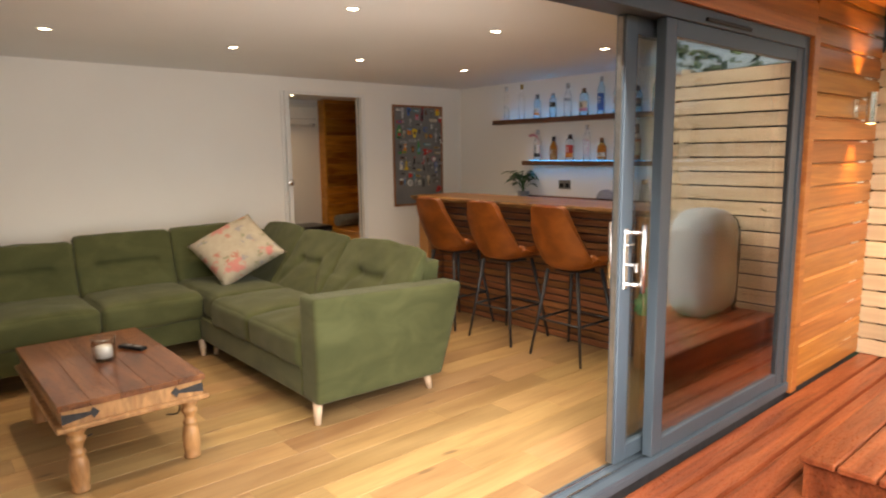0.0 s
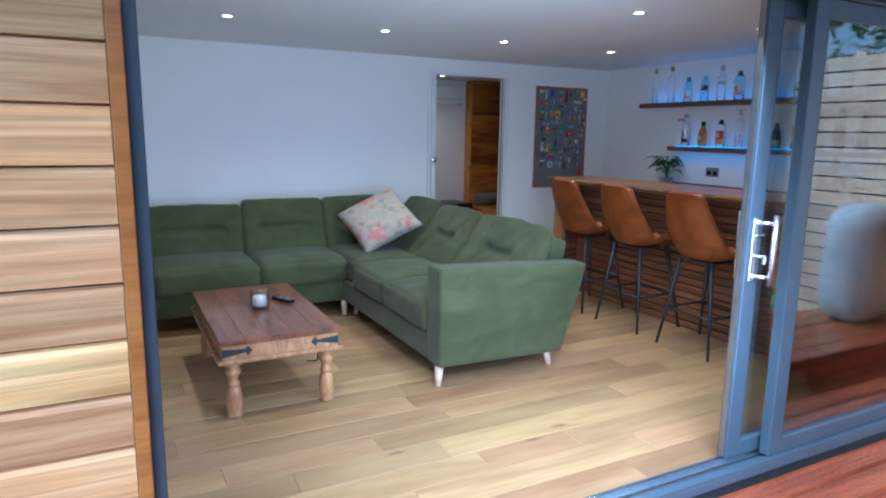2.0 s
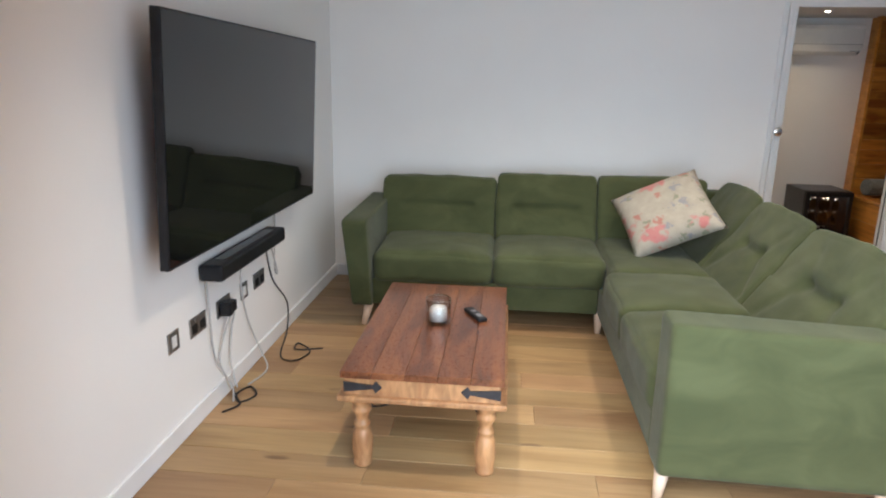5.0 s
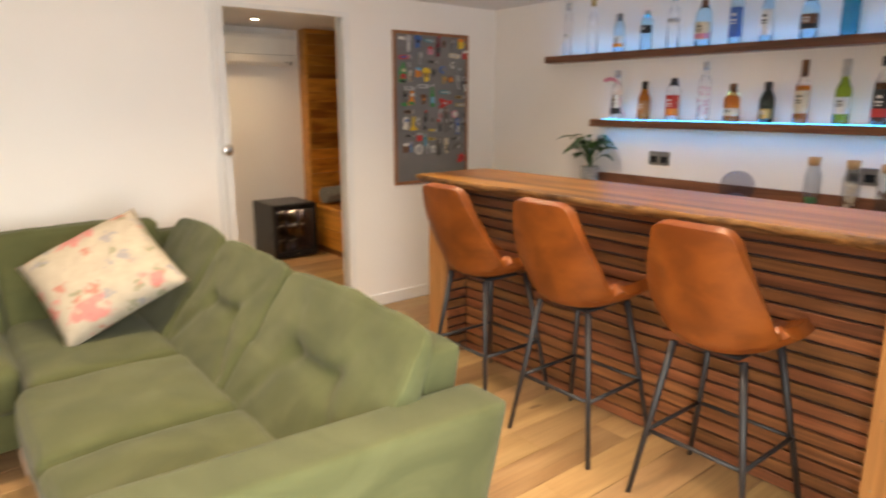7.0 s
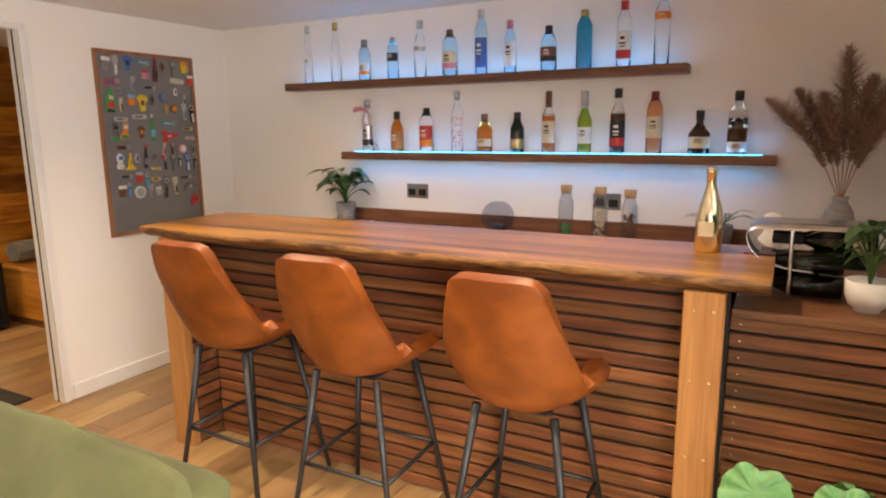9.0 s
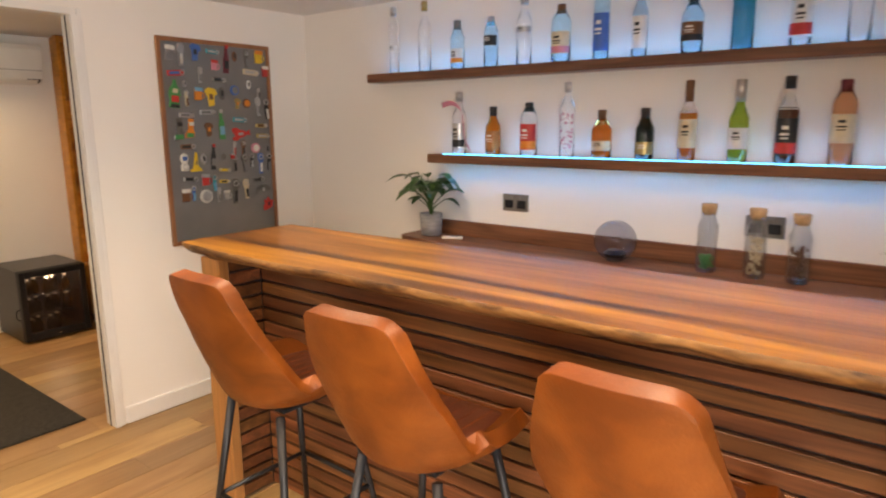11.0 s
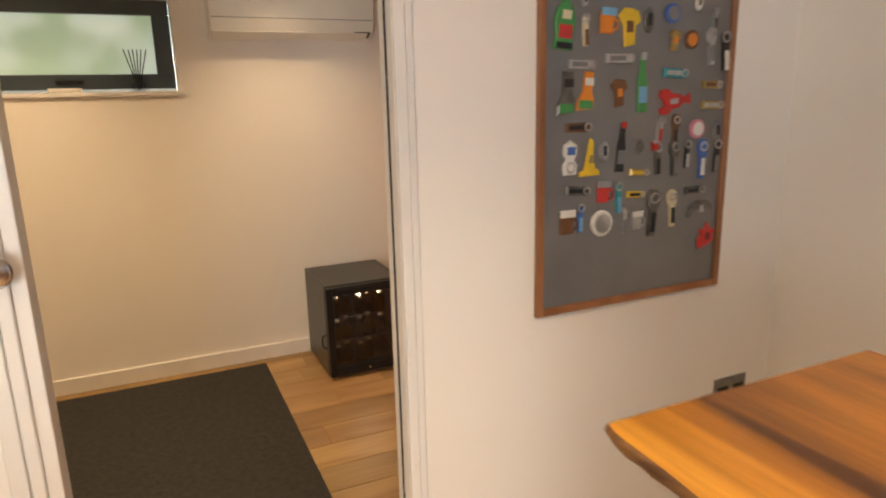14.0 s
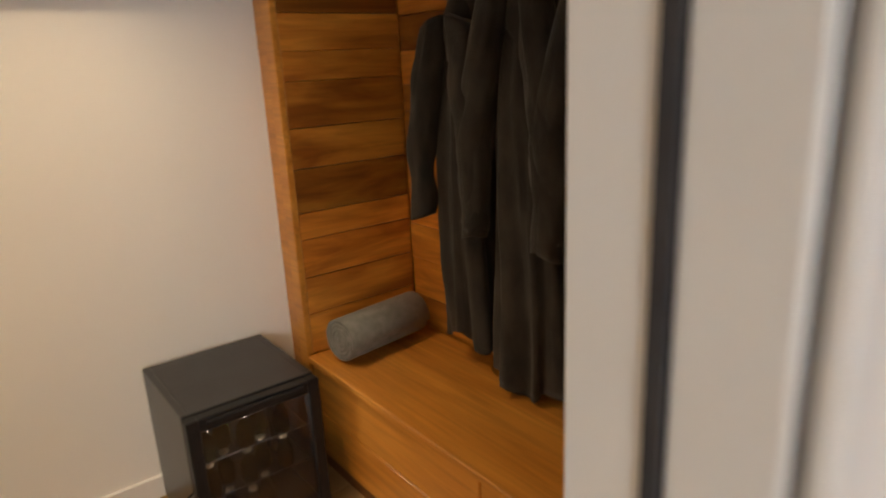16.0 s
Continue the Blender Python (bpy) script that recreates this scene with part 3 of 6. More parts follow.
def board_mesh(length, h, d, prof=True):
    """A shiplap board along x, its face to -y, with a rebated top edge."""
    bm = bmesh.new()
    sec = [(0, 0), (-d, 0.004), (-d - 0.001, h * 0.5), (-d, h - 0.02), (-d * 0.45, h - 0.008), (-d * 0.4, h), (0, h)]
    a = [bm.verts.new((0, y, z)) for y, z in sec]
    b = [bm.verts.new((length, y, z)) for y, z in sec]
    k = len(sec)
    for i in range(k):
        bm.faces.new((a[i], a[(i + 1) % k], b[(i + 1) % k], b[i]))
    bm.faces.new(a[::-1])
    bm.faces.new(b)
    bmesh.ops.recalc_face_normals(bm, faces=bm.faces[:])
    me = bpy.data.meshes.new("board")
    bm.to_mesh(me)
    bm.free()
    return me


def rows_of_boards(parent, x0, x1, y, z0, z1, step, material, d=0.02):
    me = board_mesh(x1 - x0, step - 0.002, d)
    me.materials.append(material)
    n = int((z1 - z0) / step + 0.5)
    for i in range(n):
        o = new("board", me)
        o.parent = parent
        o.location = Vector((x0, y, z0 + i * step)) - ORG[parent.name]


clad = thing("wall_cladding_left", "natural cedar shiplap cladding beside the patio door", "cladding", (-0.8, YO, 0), kind="structure")
rows_of_boards(clad, -1.6, 0.056, YO + 0.03, -0.05, 2.5, 0.142, CEDAR)
clad = thing("wall_cladding_right", "oiled orange cedar shiplap cladding", "cladding", (5.2, YO, 0), kind="structure")
rows_of_boards(clad, FX1 + 0.082, 5.44, YO + 0.03, -0.05, 2.5, 0.142, CEDAR_RED)
clad = thing("wall_cladding_head", "oiled cedar cladding over the patio door", "cladding", (2, YO, 2.2), kind="structure")
rows_of_boards(clad, 0.04, FX1 + 0.08, YO + 0.03, FTOP + 0.073, 2.5, 0.142, CEDAR_RED)
structure("soffit", B((-1.6, 6.5, 0.62, YO + 0.01, 2.42, 2.44)), CEDAR_RED, "cedar soffit boards under the roof overhang")

# deck, step, screen and garden
dk = thing("deck", "red-brown oiled timber deck boards outside the door", "deck", (2, 0, -0.06), kind="structure")
me = board_mesh(8.4, 0.142, 0.03)
me.transform(Matrix.Rotation(radians(-90), 4, "X"))
me.materials.append(DECKWOOD)
for i in range(26):
    o = new("deck_board", me)
    o.parent = dk
    o.location = Vector((-2.2, YO - 0.132 - i * 0.148, -0.095)) - ORG[dk.name]
st = thing("deck_step", "raised red-brown timber deck step", "step", (4.2, 0.4, -0.06))
for i in range(5):
    part("top_board", B((2.95, 5.43, 0.71 - i * 0.15, 0.85 - i * 0.15, 0.10, 0.13), bevel=0.006), DECKWOOD, st)
part("riser", B((2.97, 5.43, 0.81, 0.835, -0.095, 0.10)), DECKWOOD, st)
part("side_riser", B((2.97, 2.995, 0.12, 0.81, -0.095, 0.10)), DECKWOOD, st)
cg = thing("covered_grill", "pale weatherproof cover over a garden grill on the step", "grill", (5.0, 0.42, 0.13))
part("cover", soft_box(4.72, 5.28, 0.22, 0.62, 0.1305, 0.98, 0.16, 0.02, 10, 0, 0.01), COVER, cg, smooth=True)
part("handle_frame", tube(curve_pts([(5.32, 0.3, 0.131), (5.34, 0.3, 0.8), (5.34, 0.42, 0.9), (5.34, 0.54, 0.8), (5.32, 0.54, 0.131)]), 0.02), STEEL_BLACK, cg, "dark tubular frame", True)
gr = bmesh.new()
bmesh.ops.create_grid(gr, x_segments=1, y_segments=1, size=400)
bmesh.ops.translate(gr, verts=gr.verts, vec=(0, 0, -0.25))
structure("ground", gr, GRASS, "lawn that runs on past the deck")
fl0 = structure("floor_slab", B((XL - 0.15, XR + 0.15, YO + 0.04, YB + 0.08, -0.2, -0.012), (ROOM2L - 0.12, 5.25, YB + 0.08, Y2 + 0.2, -0.2, -0.012)), DARK_FILL, "floor base under the oak boards")

fn = thing("slatted_screen", "pale horizontal timber slatted garden screen with dark gaps", "fence", (5.46, 0, -0.06))
for i in range(18):
    part("slat", B((5.445, 5.467, -3.4, 1.385, -0.06 + i * 0.122, 0.048 + i * 0.122), bevel=0.002), FENCE, fn)
for y in (-3.3, -1.7, -0.1, 1.28):
    part("post", B((5.468, 5.54, y, y + 0.08, -0.2, 2.16)), FENCE, fn)
# added dark sheet: gives the gaps their shade, no part of the screen
part("backing_sheet", B((5.541, 5.55, -3.4, 1.385, -0.2, 2.14)), DARK_FILL, fn, "dark sheet added to stand in for the shade between the slats")

rng = random.Random(4)


def leaf_cloud(n, fn_pos, size, bm=None):
    bm = bm or bmesh.new()
    for _ in range(n):
        p = Vector(fn_pos())
        m = Matrix.Translation(p) @ Euler((rng.uniform(0, 6.3), rng.uniform(0, 6.3), rng.uniform(0, 6.3))).to_matrix().to_4x4()
        s = size * rng.uniform(0.6, 1.3)
        vs = [bm.verts.new(m @ Vector(c)) for c in ((0, 0, 0), (s * 0.3, s * 0.5, 0.1 * s), (0, s, 0), (-s * 0.3, s * 0.5, 0.1 * s))]
        bm.faces.new(vs)
    return bm


# unseen hedge, added to block low sky so only the lower back wall brightens
hd = thing("hedge", "unseen tall green hedge added beyond the deck to block the low sky", "hedge", (2, -6.5, -0.25), kind="stuff")
hb = B((-9, 12, -7.3, -6.4, -0.25, 3.2))
part("hedge_mass", hb, HEDGE, hd)
part("leaves", leaf_cloud(11000, lambda: (rng.uniform(-9, 12), rng.choice((rng.uniform(-6.4, -6.05), rng.uniform(-7.2, -6.1))), rng.uniform(-0.2, 3.6)), 0.17), HEDGE, hd)
hd = thing("shrub", "green shrub leaves above the slatted screen", "shrub", (6.1, -1.2, -0.25), kind="stuff")
part("leaves", leaf_cloud(2500, lambda: (rng.gauss(6.1, 0.2), rng.uniform(-3.4, 1.0), rng.uniform(0.3, 2.75)), 0.12), HEDGE, hd)

# wall lamp on the outer cladding
wl = thing("wall_lamp", "steel up-down outdoor wall lamp, switched on", "lamp", (4.97, YO, 1.72))
part("tube_body", lathe([(0.031, 0.0), (0.031, 0.2)], (4.97, YO - 0.09, 1.62), 20), CHROME, wl, smooth=False)
part("bracket", B((4.955, 4.985, YO - 0.09, YO + 0.008, 1.70, 1.74), (4.93, 5.01, YO - 0.004, YO + 0.008, 1.66, 1.78)), CHROME, wl)
part("bulb", lathe([(0.024, -0.001), (0.001, -0.003)], (4.97, YO - 0.09, 1.62)), WALLBULB, wl)
for zz, tz in ((1.60, 0.0), (1.835, 3.0)):
    d = bpy.data.lights.new("wall_lamp_beam", "SPOT")
    d.energy, d.color, d.spot_size, d.spot_blend, d.shadow_soft_size = 12, (1.0, 0.55, 0.2), radians(80), 0.6, 0.03
    o = new("wall_lamp_beam", d)
    o.matrix_basis = look((4.97, YO - 0.09, zz), (4.97, YO - 0.06, tz))

# ---- sofa corner ----


def tuft(bm, pts, axis, depth, r):
    """Press buttons into a cushion."""
    for v in bm.verts:
        for p in pts:
            d = (v.co - Vector(p)).length
            if d < r * 2.5:
                v.co[axis[0]] += axis[1] * depth * math.exp(-(d / r) ** 2)
    return bm


def wrinkle(bm, size, amount):
    for v in bm.verts:
        v.co += amount * Vector(noise.noise_vector(v.co * size))
    return bm


sofa = thing("corner_sofa", "olive green velvet corner sofa with tapered pale wooden legs", "sofa", (1.4, 4.4, 0))
part("base", B((0.26, 1.66, 4.46, 5.30, 0.13, 0.30), (1.66, 2.58, 2.95, 5.30, 0.13, 0.30), bevel=0.012, seg=2), VELVET, sofa)
# long side: two seats and a corner seat
for a, b in ((0.27, 1.01), (1.015, 1.69)):
    part("seat_cushion", wrinkle(soft_box(a, b, 4.43, 5.06, 0.285, 0.475, 0.045, 0.012, 22, 0.02, 0.006), 8, 0.006), VELVET, sofa, smooth=True)
part("seat_cushion", wrinkle(soft_box(1.695, 2.24, 4.22, 5.06, 0.285, 0.48, 0.045, 0.01, 22, 0.012, 0.005), 8, 0.006), VELVET, sofa, smooth=True)
for a, b in ((3.60, 4.215), (2.95, 3.595)):
    part("seat_cushion", wrinkle(soft_box(1.64, 2.25, a, b, 0.285, 0.475, 0.045, 0.012, 22, 0.02, 0.006), 8, 0.006), VELVET, sofa, smooth=True)
# back frames, raked outwards
part("back_frame", B((0.24, 2.60, 5.20, 5.345, 0.13, 0.80), bevel=0.03, seg=3), VELVET, sofa)
bm = soft_box(0, 1, 2.955, 5.19, 0, 1, 0.03, 0, 10)
for v in bm.verts:
    u, k = v.co.x, v.co.z
    v.co.x, v.co.z = 2.44 + 0.12 * u + 0.115 * k, 0.13 + 0.655 * k
part("back_frame", bm, VELVET, sofa, smooth=True)


def crease(bm, p, q, axis, depth, r):
    """Press a soft fold into a cushion between two points."""
    p, q = Vector(p), Vector(q)
    line = q - p
    for v in bm.verts:
        u = max(0.0, min(1.0, (v.co - p).dot(line) / line.length_squared))
        d = (v.co - p - u * line).length
        if d < r * 2.5:
            v.co[axis[0]] += axis[1] * depth * math.exp(-(d / r) ** 2)
    return bm


for a, b, h in ((0.22, 1.002, 0.85), (1.014, 1.694, 0.88), (1.706, 2.42, 0.885)):
    bm = soft_box(a, b, 4.98, 5.20, 0.42, h, 0.030, 0.012, 40, 0, 0.005)
    w = b - a
    crease(bm, (a + 0.2 * w, 4.98, 0.665), (b - 0.2 * w, 4.98, 0.665), (1, 1), 0.040, 0.026)
    crease(bm, (a + 0.06 * w, 4.98, 0.50), (a + 0.2 * w, 4.98, 0.655), (1, 1), 0.006, 0.02)
    crease(bm, (b - 0.06 * w, 4.98, 0.50), (b - 0.2 * w, 4.98, 0.655), (1, 1), 0.006, 0.02)
    for v in bm.verts:
        k = v.co.z - 0.42
        v.co.y += k * (0.04 + 0.26 * max(0, 5.20 - v.co.y) / 0.22)
    part("back_cushion", wrinkle(bm, 9, 0.005), VELVET, sofa, smooth=True)
for a, b, h in ((2.92, 3.775, 0.87), (3.789, 4.465, 0.87), (4.479, 5.12, 0.885)):
    bm = soft_box(2.20, 2.44, a, b, 0.42, h, 0.034, 0.016, 40, 0, 0.005)
    m = (a + b) / 2
    for v in bm.verts:
        k = v.co.z - 0.42
        v.co.x += k * (0.25 + 0.46 * max(0, 2.44 - v.co.x) / 0.24)
        v.co.z -= 0.10 * abs(v.co.y - m) ** 2 * (k > 0.2)
    if b < 4.6:
        mid, low, high = (2.365, 0.67), (2.245, 0.50), (2.455, 0.80)
        for s in (-1, 1):
            tuft(bm, [(mid[0], m + s * 0.12, mid[1])], (0, 1), 0.055, 0.035)
            crease(bm, (mid[0], m + s * 0.12, mid[1]), (low[0], m + s * 0.27, low[1]), (0, 1), 0.016, 0.026)
            crease(bm, (mid[0], m + s * 0.12, mid[1]), (high[0], m + s * 0.22, high[1]), (0, 1), 0.010, 0.024)
        crease(bm, (mid[0], m - 0.12, mid[1]), (mid[0], m + 0.12, mid[1]), (0, 1), 0.034, 0.024)
    part("back_cushion", wrinkle(bm, 9, 0.006), VELVET, sofa, smooth=True)


def side_arm(y0, y1):
    """The end arm: a padded panel, flared to the back."""
    bm = soft_box(0, 1, y0, y1, 0, 1, 0.03, 0.0, 14)
    for v in bm.verts:
        u, w = v.co.x, v.co.z
        x0, x1 = 1.655, 2.53 + 0.175 * w
        z0 = 0.125 - 0.018 * u
        z1 = 0.712 - 0.045 * u
        v.co.x = x0 + (x1 - x0) * u
        v.co.z = z0 + (z1 - z0) * w
        v.co.y += -0.012 * math.sin(math.pi * w) * (1 if v.co.y < (y0 + y1) / 2 else 0)
    return bm


part("arm", side_arm(2.77, 2.95), VELVET, sofa, smooth=True)
bm = soft_box(0, 1, 0, 1, 0, 1, 0.06, 0, 14)
for v in bm.verts:
    u, k, w = v.co.x, v.co.y, v.co.z
    v.co = Vector((0.27 - (0.13 + 0.03 * w) * (1 - u) - 0.02 * w, 4.41 + 0.94 * k - 0.05 * (1 - k) * w, 0.125 + (0.56 + 0.02 * k) * w))
part("arm", bm, VELVET, sofa, smooth=True)
for x, y, dx, dy in ((1.68, 2.80, -0.012, -0.01), (2.49, 2.82, 0.03, -0.005), (1.675, 4.46, 0, -0.02), (0.215, 4.40, -0.025, -0.03), (1.76, 4.44, -0.02, 0), (2.5, 5.25, 0, 0), (0.25, 5.25, 0, 0)):
    part("leg", tube([(x - dx, y + 0.03 - dy, 0.135), (x, y + 0.03, 0.0)], 0.030, taper=0.017, seg=12), BEECH, sofa, "tapered pale wooden leg", True)

# scatter cushion on its corner
cu = bmesh.new()
bmesh.ops.create_grid(cu, x_segments=22, y_segments=22, size=0.5)
back = bmesh.ops.duplicate(cu, geom=cu.verts[:] + cu.edges[:] + cu.faces[:])["geom"]
bset = {g for g in back if isinstance(g, bmesh.types.BMVert)}
for v in cu.verts:
    u, w = v.co.x * 2, v.co.y * 2
    t = 0.085 * (1 - u ** 4) ** 0.6 * (1 - w ** 4) ** 0.6
    pinch = 1 - 0.06 * ((1 - u * u) if abs(w) > 0.6 else 0) * abs(w) - 0.06 * ((1 - w * w) if abs(u) > 0.6 else 0) * abs(u)
    v.co = Vector((u * 0.276 * pinch, w * 0.276 * pinch, (-t if v in bset else t) + 0.006 * noise.noise(Vector((u * 2, w * 2, 3)))))
bmesh.ops.remove_doubles(cu, verts=cu.verts[:], dist=0.0015)
bmesh.ops.recalc_face_normals(cu, faces=cu.faces[:])
FLORAL = surf("floral_linen", (0.37, 0.325, 0.255), (0.43, 0.38, 0.305), (20, 20, 20), 0.85, 0.06, 0.3, 300)
fnodes, flinks = FLORAL.node_tree.nodes, FLORAL.node_tree.links
tc = fnodes.new("ShaderNodeTexCoord")
base = fnodes["Principled BSDF"].inputs["Base Color"].links[0].from_socket
for sc, lo, colour, off in ((9.0, 0.10, (0.22, 0.23, 0.15), 11.7), (8.0, 0.10, (0.25, 0.25, 0.27), 7.1), (7.5, 0.09, (0.42, 0.16, 0.12), 3.3), (4.0, 0.16, (0.52, 0.18, 0.17), 0.0)):
    mp = fnodes.new("ShaderNodeVectorMath")
    mp.operation = "ADD"
    mp.inputs[1].default_value = (off, off * 0.7, off * 0.3)
    flinks.new(tc.outputs["Object"], mp.inputs[0])
    vo = fnodes.new("ShaderNodeTexVoronoi")
    vo.inputs["Scale"].default_value = sc
    flinks.new(mp.outputs[0], vo.inputs["Vector"])
    nz = fnodes.new("ShaderNodeTexNoise")
    nz.inputs["Scale"].default_value, nz.inputs["Detail"].default_value = sc * 5, 4
    flinks.new(mp.outputs[0], nz.inputs["Vector"])
    ad = fnodes.new("ShaderNodeMath")
    ad.operation = "MULTIPLY_ADD"
    flinks.new(nz.outputs[0], ad.inputs[0])
    ad.inputs[1].default_value = 1.0
    flinks.new(vo.outputs["Distance"], ad.inputs[2])
    mr = fnodes.new("ShaderNodeMapRange")
    flinks.new(ad.outputs[0], mr.inputs[0])
    mr.inputs[1].default_value, mr.inputs[2].default_value, mr.inputs[3].default_value, mr.inputs[4].default_value = lo + 0.53, lo + 0.64, 0.85, 0.0
    mx = fnodes.new("ShaderNodeMix")
    mx.data_type = "RGBA"
    flinks.new(mr.outputs[0], mx.inputs[0])
    flinks.new(base, mx.inputs[6])
    mx.inputs[7].default_value = (*colour, 1)
    base = mx.outputs[2]
flinks.new(base, fnodes["Principled BSDF"].inputs["Base Color"])
# frame of the cushion: its four corners stand left, top, right and bottom
cT, cB, cL, cR = Vector((2.28, 4.97, 0.975)), Vector((1.92, 4.50, 0.465)), Vector((1.785, 4.97, 0.80)), Vector((2.31, 4.45, 0.69))
cen = (cT + cB + cL + cR) / 4
ex, ey = (cR - cL).normalized(), (cT - cB).normalized()
ez = ex.cross(ey).normalized()
ex = ey.cross(ez).normalized()
m4 = Matrix((ex, ey, ez)).transposed().to_4x4()
turn_about(cu, Matrix.Rotation(radians(45), 4, "Z"))
cush = part("scatter_cushion", cu, FLORAL, smooth=True)
cush.matrix_basis = Matrix.Translation(cen + Vector((-0.008, -0.015, 0.0))) @ m4 @ Matrix.Rotation(radians(-4), 4, "Z")
tagged(cush, "cream scatter cushion with pink and grey flowers, propped on the sofa", "cushion")

# coffee table
ct = thing("coffee_table", "low dark-topped hardwood coffee table with turned legs and iron straps", "table", (0.78, 3.45, 0))
TX0, TX1, TY0, TY1, TZ = 0.475, 1.10, 2.86, 4.0, 0.425
for i in range(5):
    a = TX0 + (TX1 - TX0) * i / 5
    part("top_board", B((a, a + (TX1 - TX0) / 5 - 0.001, TY0, TY1, TZ - 0.028, TZ), bevel=0.0015), SHEESHAM, ct)
part("apron", B((TX0 + 0.015, TX1 - 0.015, TY0 + 0.012, TY0 + 0.035, TZ - 0.10, TZ - 0.028), (TX0 + 0.015, TX1 - 0.015, TY1 - 0.035, TY1 - 0.012, TZ - 0.10, TZ - 0.028),
     (TX0 + 0.015, TX0 + 0.035, TY0 + 0.036, TY1 - 0.036, TZ - 0.10, TZ - 0.028), (TX1 - 0.035, TX1 - 0.015, TY0 + 0.036, TY1 - 0.036, TZ - 0.10, TZ - 0.028)), MANGO, ct, "paler honey-coloured apron")
part("lower_rim", B((TX0 - 0.012, TX1 + 0.012, TY0 - 0.012, TY1 + 0.012, TZ - 0.122, TZ - 0.100), bevel=0.005), MANGO, ct, "moulded paler lower rim")
prof = [(0.040, 0.0), (0.042, 0.012), (0.036, 0.02), (0.044, 0.06), (0.044, 0.12), (0.036, 0.155), (0.028, 0.165), (0.036, 0.175), (0.036, 0.185), (0.026, 0.195), (0.030, 0.22), (0.042, 0.235), (0.042, 0.25), (0.032, 0.262), (0.046, 0.275), (0.046, 0.304)]
for x in (0.545, 1.035):
    for y in (2.925, 3.93):
        part("leg", lathe([(r * 0.92, z) for r, z in prof], (x, y, 0), 18), MANGO, ct, "turned honey-coloured leg", True)
for x0, sgn in ((TX0 + 0.012, 1), (TX1 - 0.012, -1)):
    for ys, yn in ((TY0 + 0.009, -1), (TY1 - 0.009, 1)):
        bm = bmesh.new()
        sec = [(0, 0.014), (0.115, 0.006), (0.125, 0.02), (0.15, 0.0), (0.125, -0.02), (0.115, -0.006), (0, -0.02)]
        lo = [bm.verts.new((x0 + sgn * u, ys, TZ - 0.062 + v * 1.25)) for u, v in sec]
        hi = [bm.verts.new((x0 + sgn * u, ys + yn * 0.004, TZ - 0.062 + v * 1.25)) for u, v in sec]
        for i in range(7):
            bm.faces.new((lo[i], lo[(i + 1) % 7], hi[(i + 1) % 7], hi[i]))
        bm.faces.new(hi)
        bmesh.ops.recalc_face_normals(bm, faces=bm.faces[:])
        part("iron_strap", bm, IRON, ct, "black iron corner strap")
for k, x in enumerate((0.62, 0.96)):
    part("iron_scroll", tube(curve_pts([(x, 2.90, 0.30), (x + (0.04 if k else -0.04), 2.96, 0.265), (x + (0.05 if k else -0.05), 3.02, 0.20), (x + 0.02, 3.1, 0.175)]), 0.004), IRON, ct, "thin curled iron stay")

cd = thing("candle_jar", "clear glass jar with a white wax candle", "candle", (0.79, 3.42, TZ))
part("jar", lathe([(0.046, 0.0), (0.056, 0.006), (0.058, 0.118), (0.055, 0.118), (0.053, 0.016), (0.002, 0.014)], (0.79, 3.42, TZ), 28), JAR, cd, smooth=True)
part("rim", tube([(0.79 + 0.0565 * math.cos(a), 3.42 + 0.0565 * math.sin(a), TZ + 0.118) for a in (i * math.pi / 16 for i in range(33))], 0.0022, seg=6), GLASS, cd, "rounded glass rim", True)
part("wax", lathe([(0.040, 0.017), (0.042, 0.062), (0.038, 0.075), (0.01, 0.082), (0.001, 0.083)], (0.79, 3.42, TZ), 24), WAX, cd, "white wax", True)
rm = thing("remote_control", "small black television remote lying on the table", "remote", (0.95, 3.52, TZ))
rot = Matrix.Translation((0.955, 3.53, 0)) @ Matrix.Rotation(radians(28), 4, "Z")
part("case", turn_about(B((-0.022, 0.022, -0.085, 0.085, TZ, TZ + 0.02), bevel=0.006, seg=2), rot), PLASTIC, rm)
part("button_pad", turn_about(B((-0.012, 0.012, -0.06, -0.02, TZ + 0.019, TZ + 0.022), (-0.012, 0.012, 0.01, 0.034, TZ + 0.019, TZ + 0.022), bevel=0.001), rot), INK["grey"], rm, "grey buttons")

# television wall
tv = thing("television", "large black flat-screen television on the wall, switched off", "television", (XL, 3.8, 0.78))
TVX, TVY0, TVY1, TVZ0, TVZ1 = XL + 0.11, 2.75, 4.48, 0.82, 1.715
nod = Matrix.Translation((TVX, 0, TVZ0)) @ Matrix.Rotation(radians(3.0), 4, "Y") @ Matrix.Translation((-TVX, 0, -TVZ0))
part("bezel", turn_about(B((TVX, TVX + 0.035, TVY0, TVY1, TVZ0, TVZ1), bevel=0.004, seg=2), nod), PLASTIC, tv)
part("screen", turn_about(B((TVX + 0.0345, TVX + 0.037, TVY0 + 0.008, TVY1 - 0.008, TVZ0 + 0.012, TVZ1 - 0.008)), nod), SCREEN, tv, "glossy dark screen")
part("wall_bracket", B((XL, TVX, 3.55, 4.15, 1.05, 1.45)), STEEL_BLACK, tv)
sb = thing("soundbar", "short black soundbar on the wall under the television", "soundbar", (XL, 3.85, 0.64))
part("body", B((XL + 0.012, XL + 0.12, 3.22, 4.03, 0.632, 0.708), bevel=0.014, seg=3), PLASTIC, sb, smooth=False)
for yy in (3.4, 3.85):
    part("wall_clip", B((XL, XL + 0.02, yy, yy + 0.04, 0.66, 0.69)), STEEL_BLACK, sb)
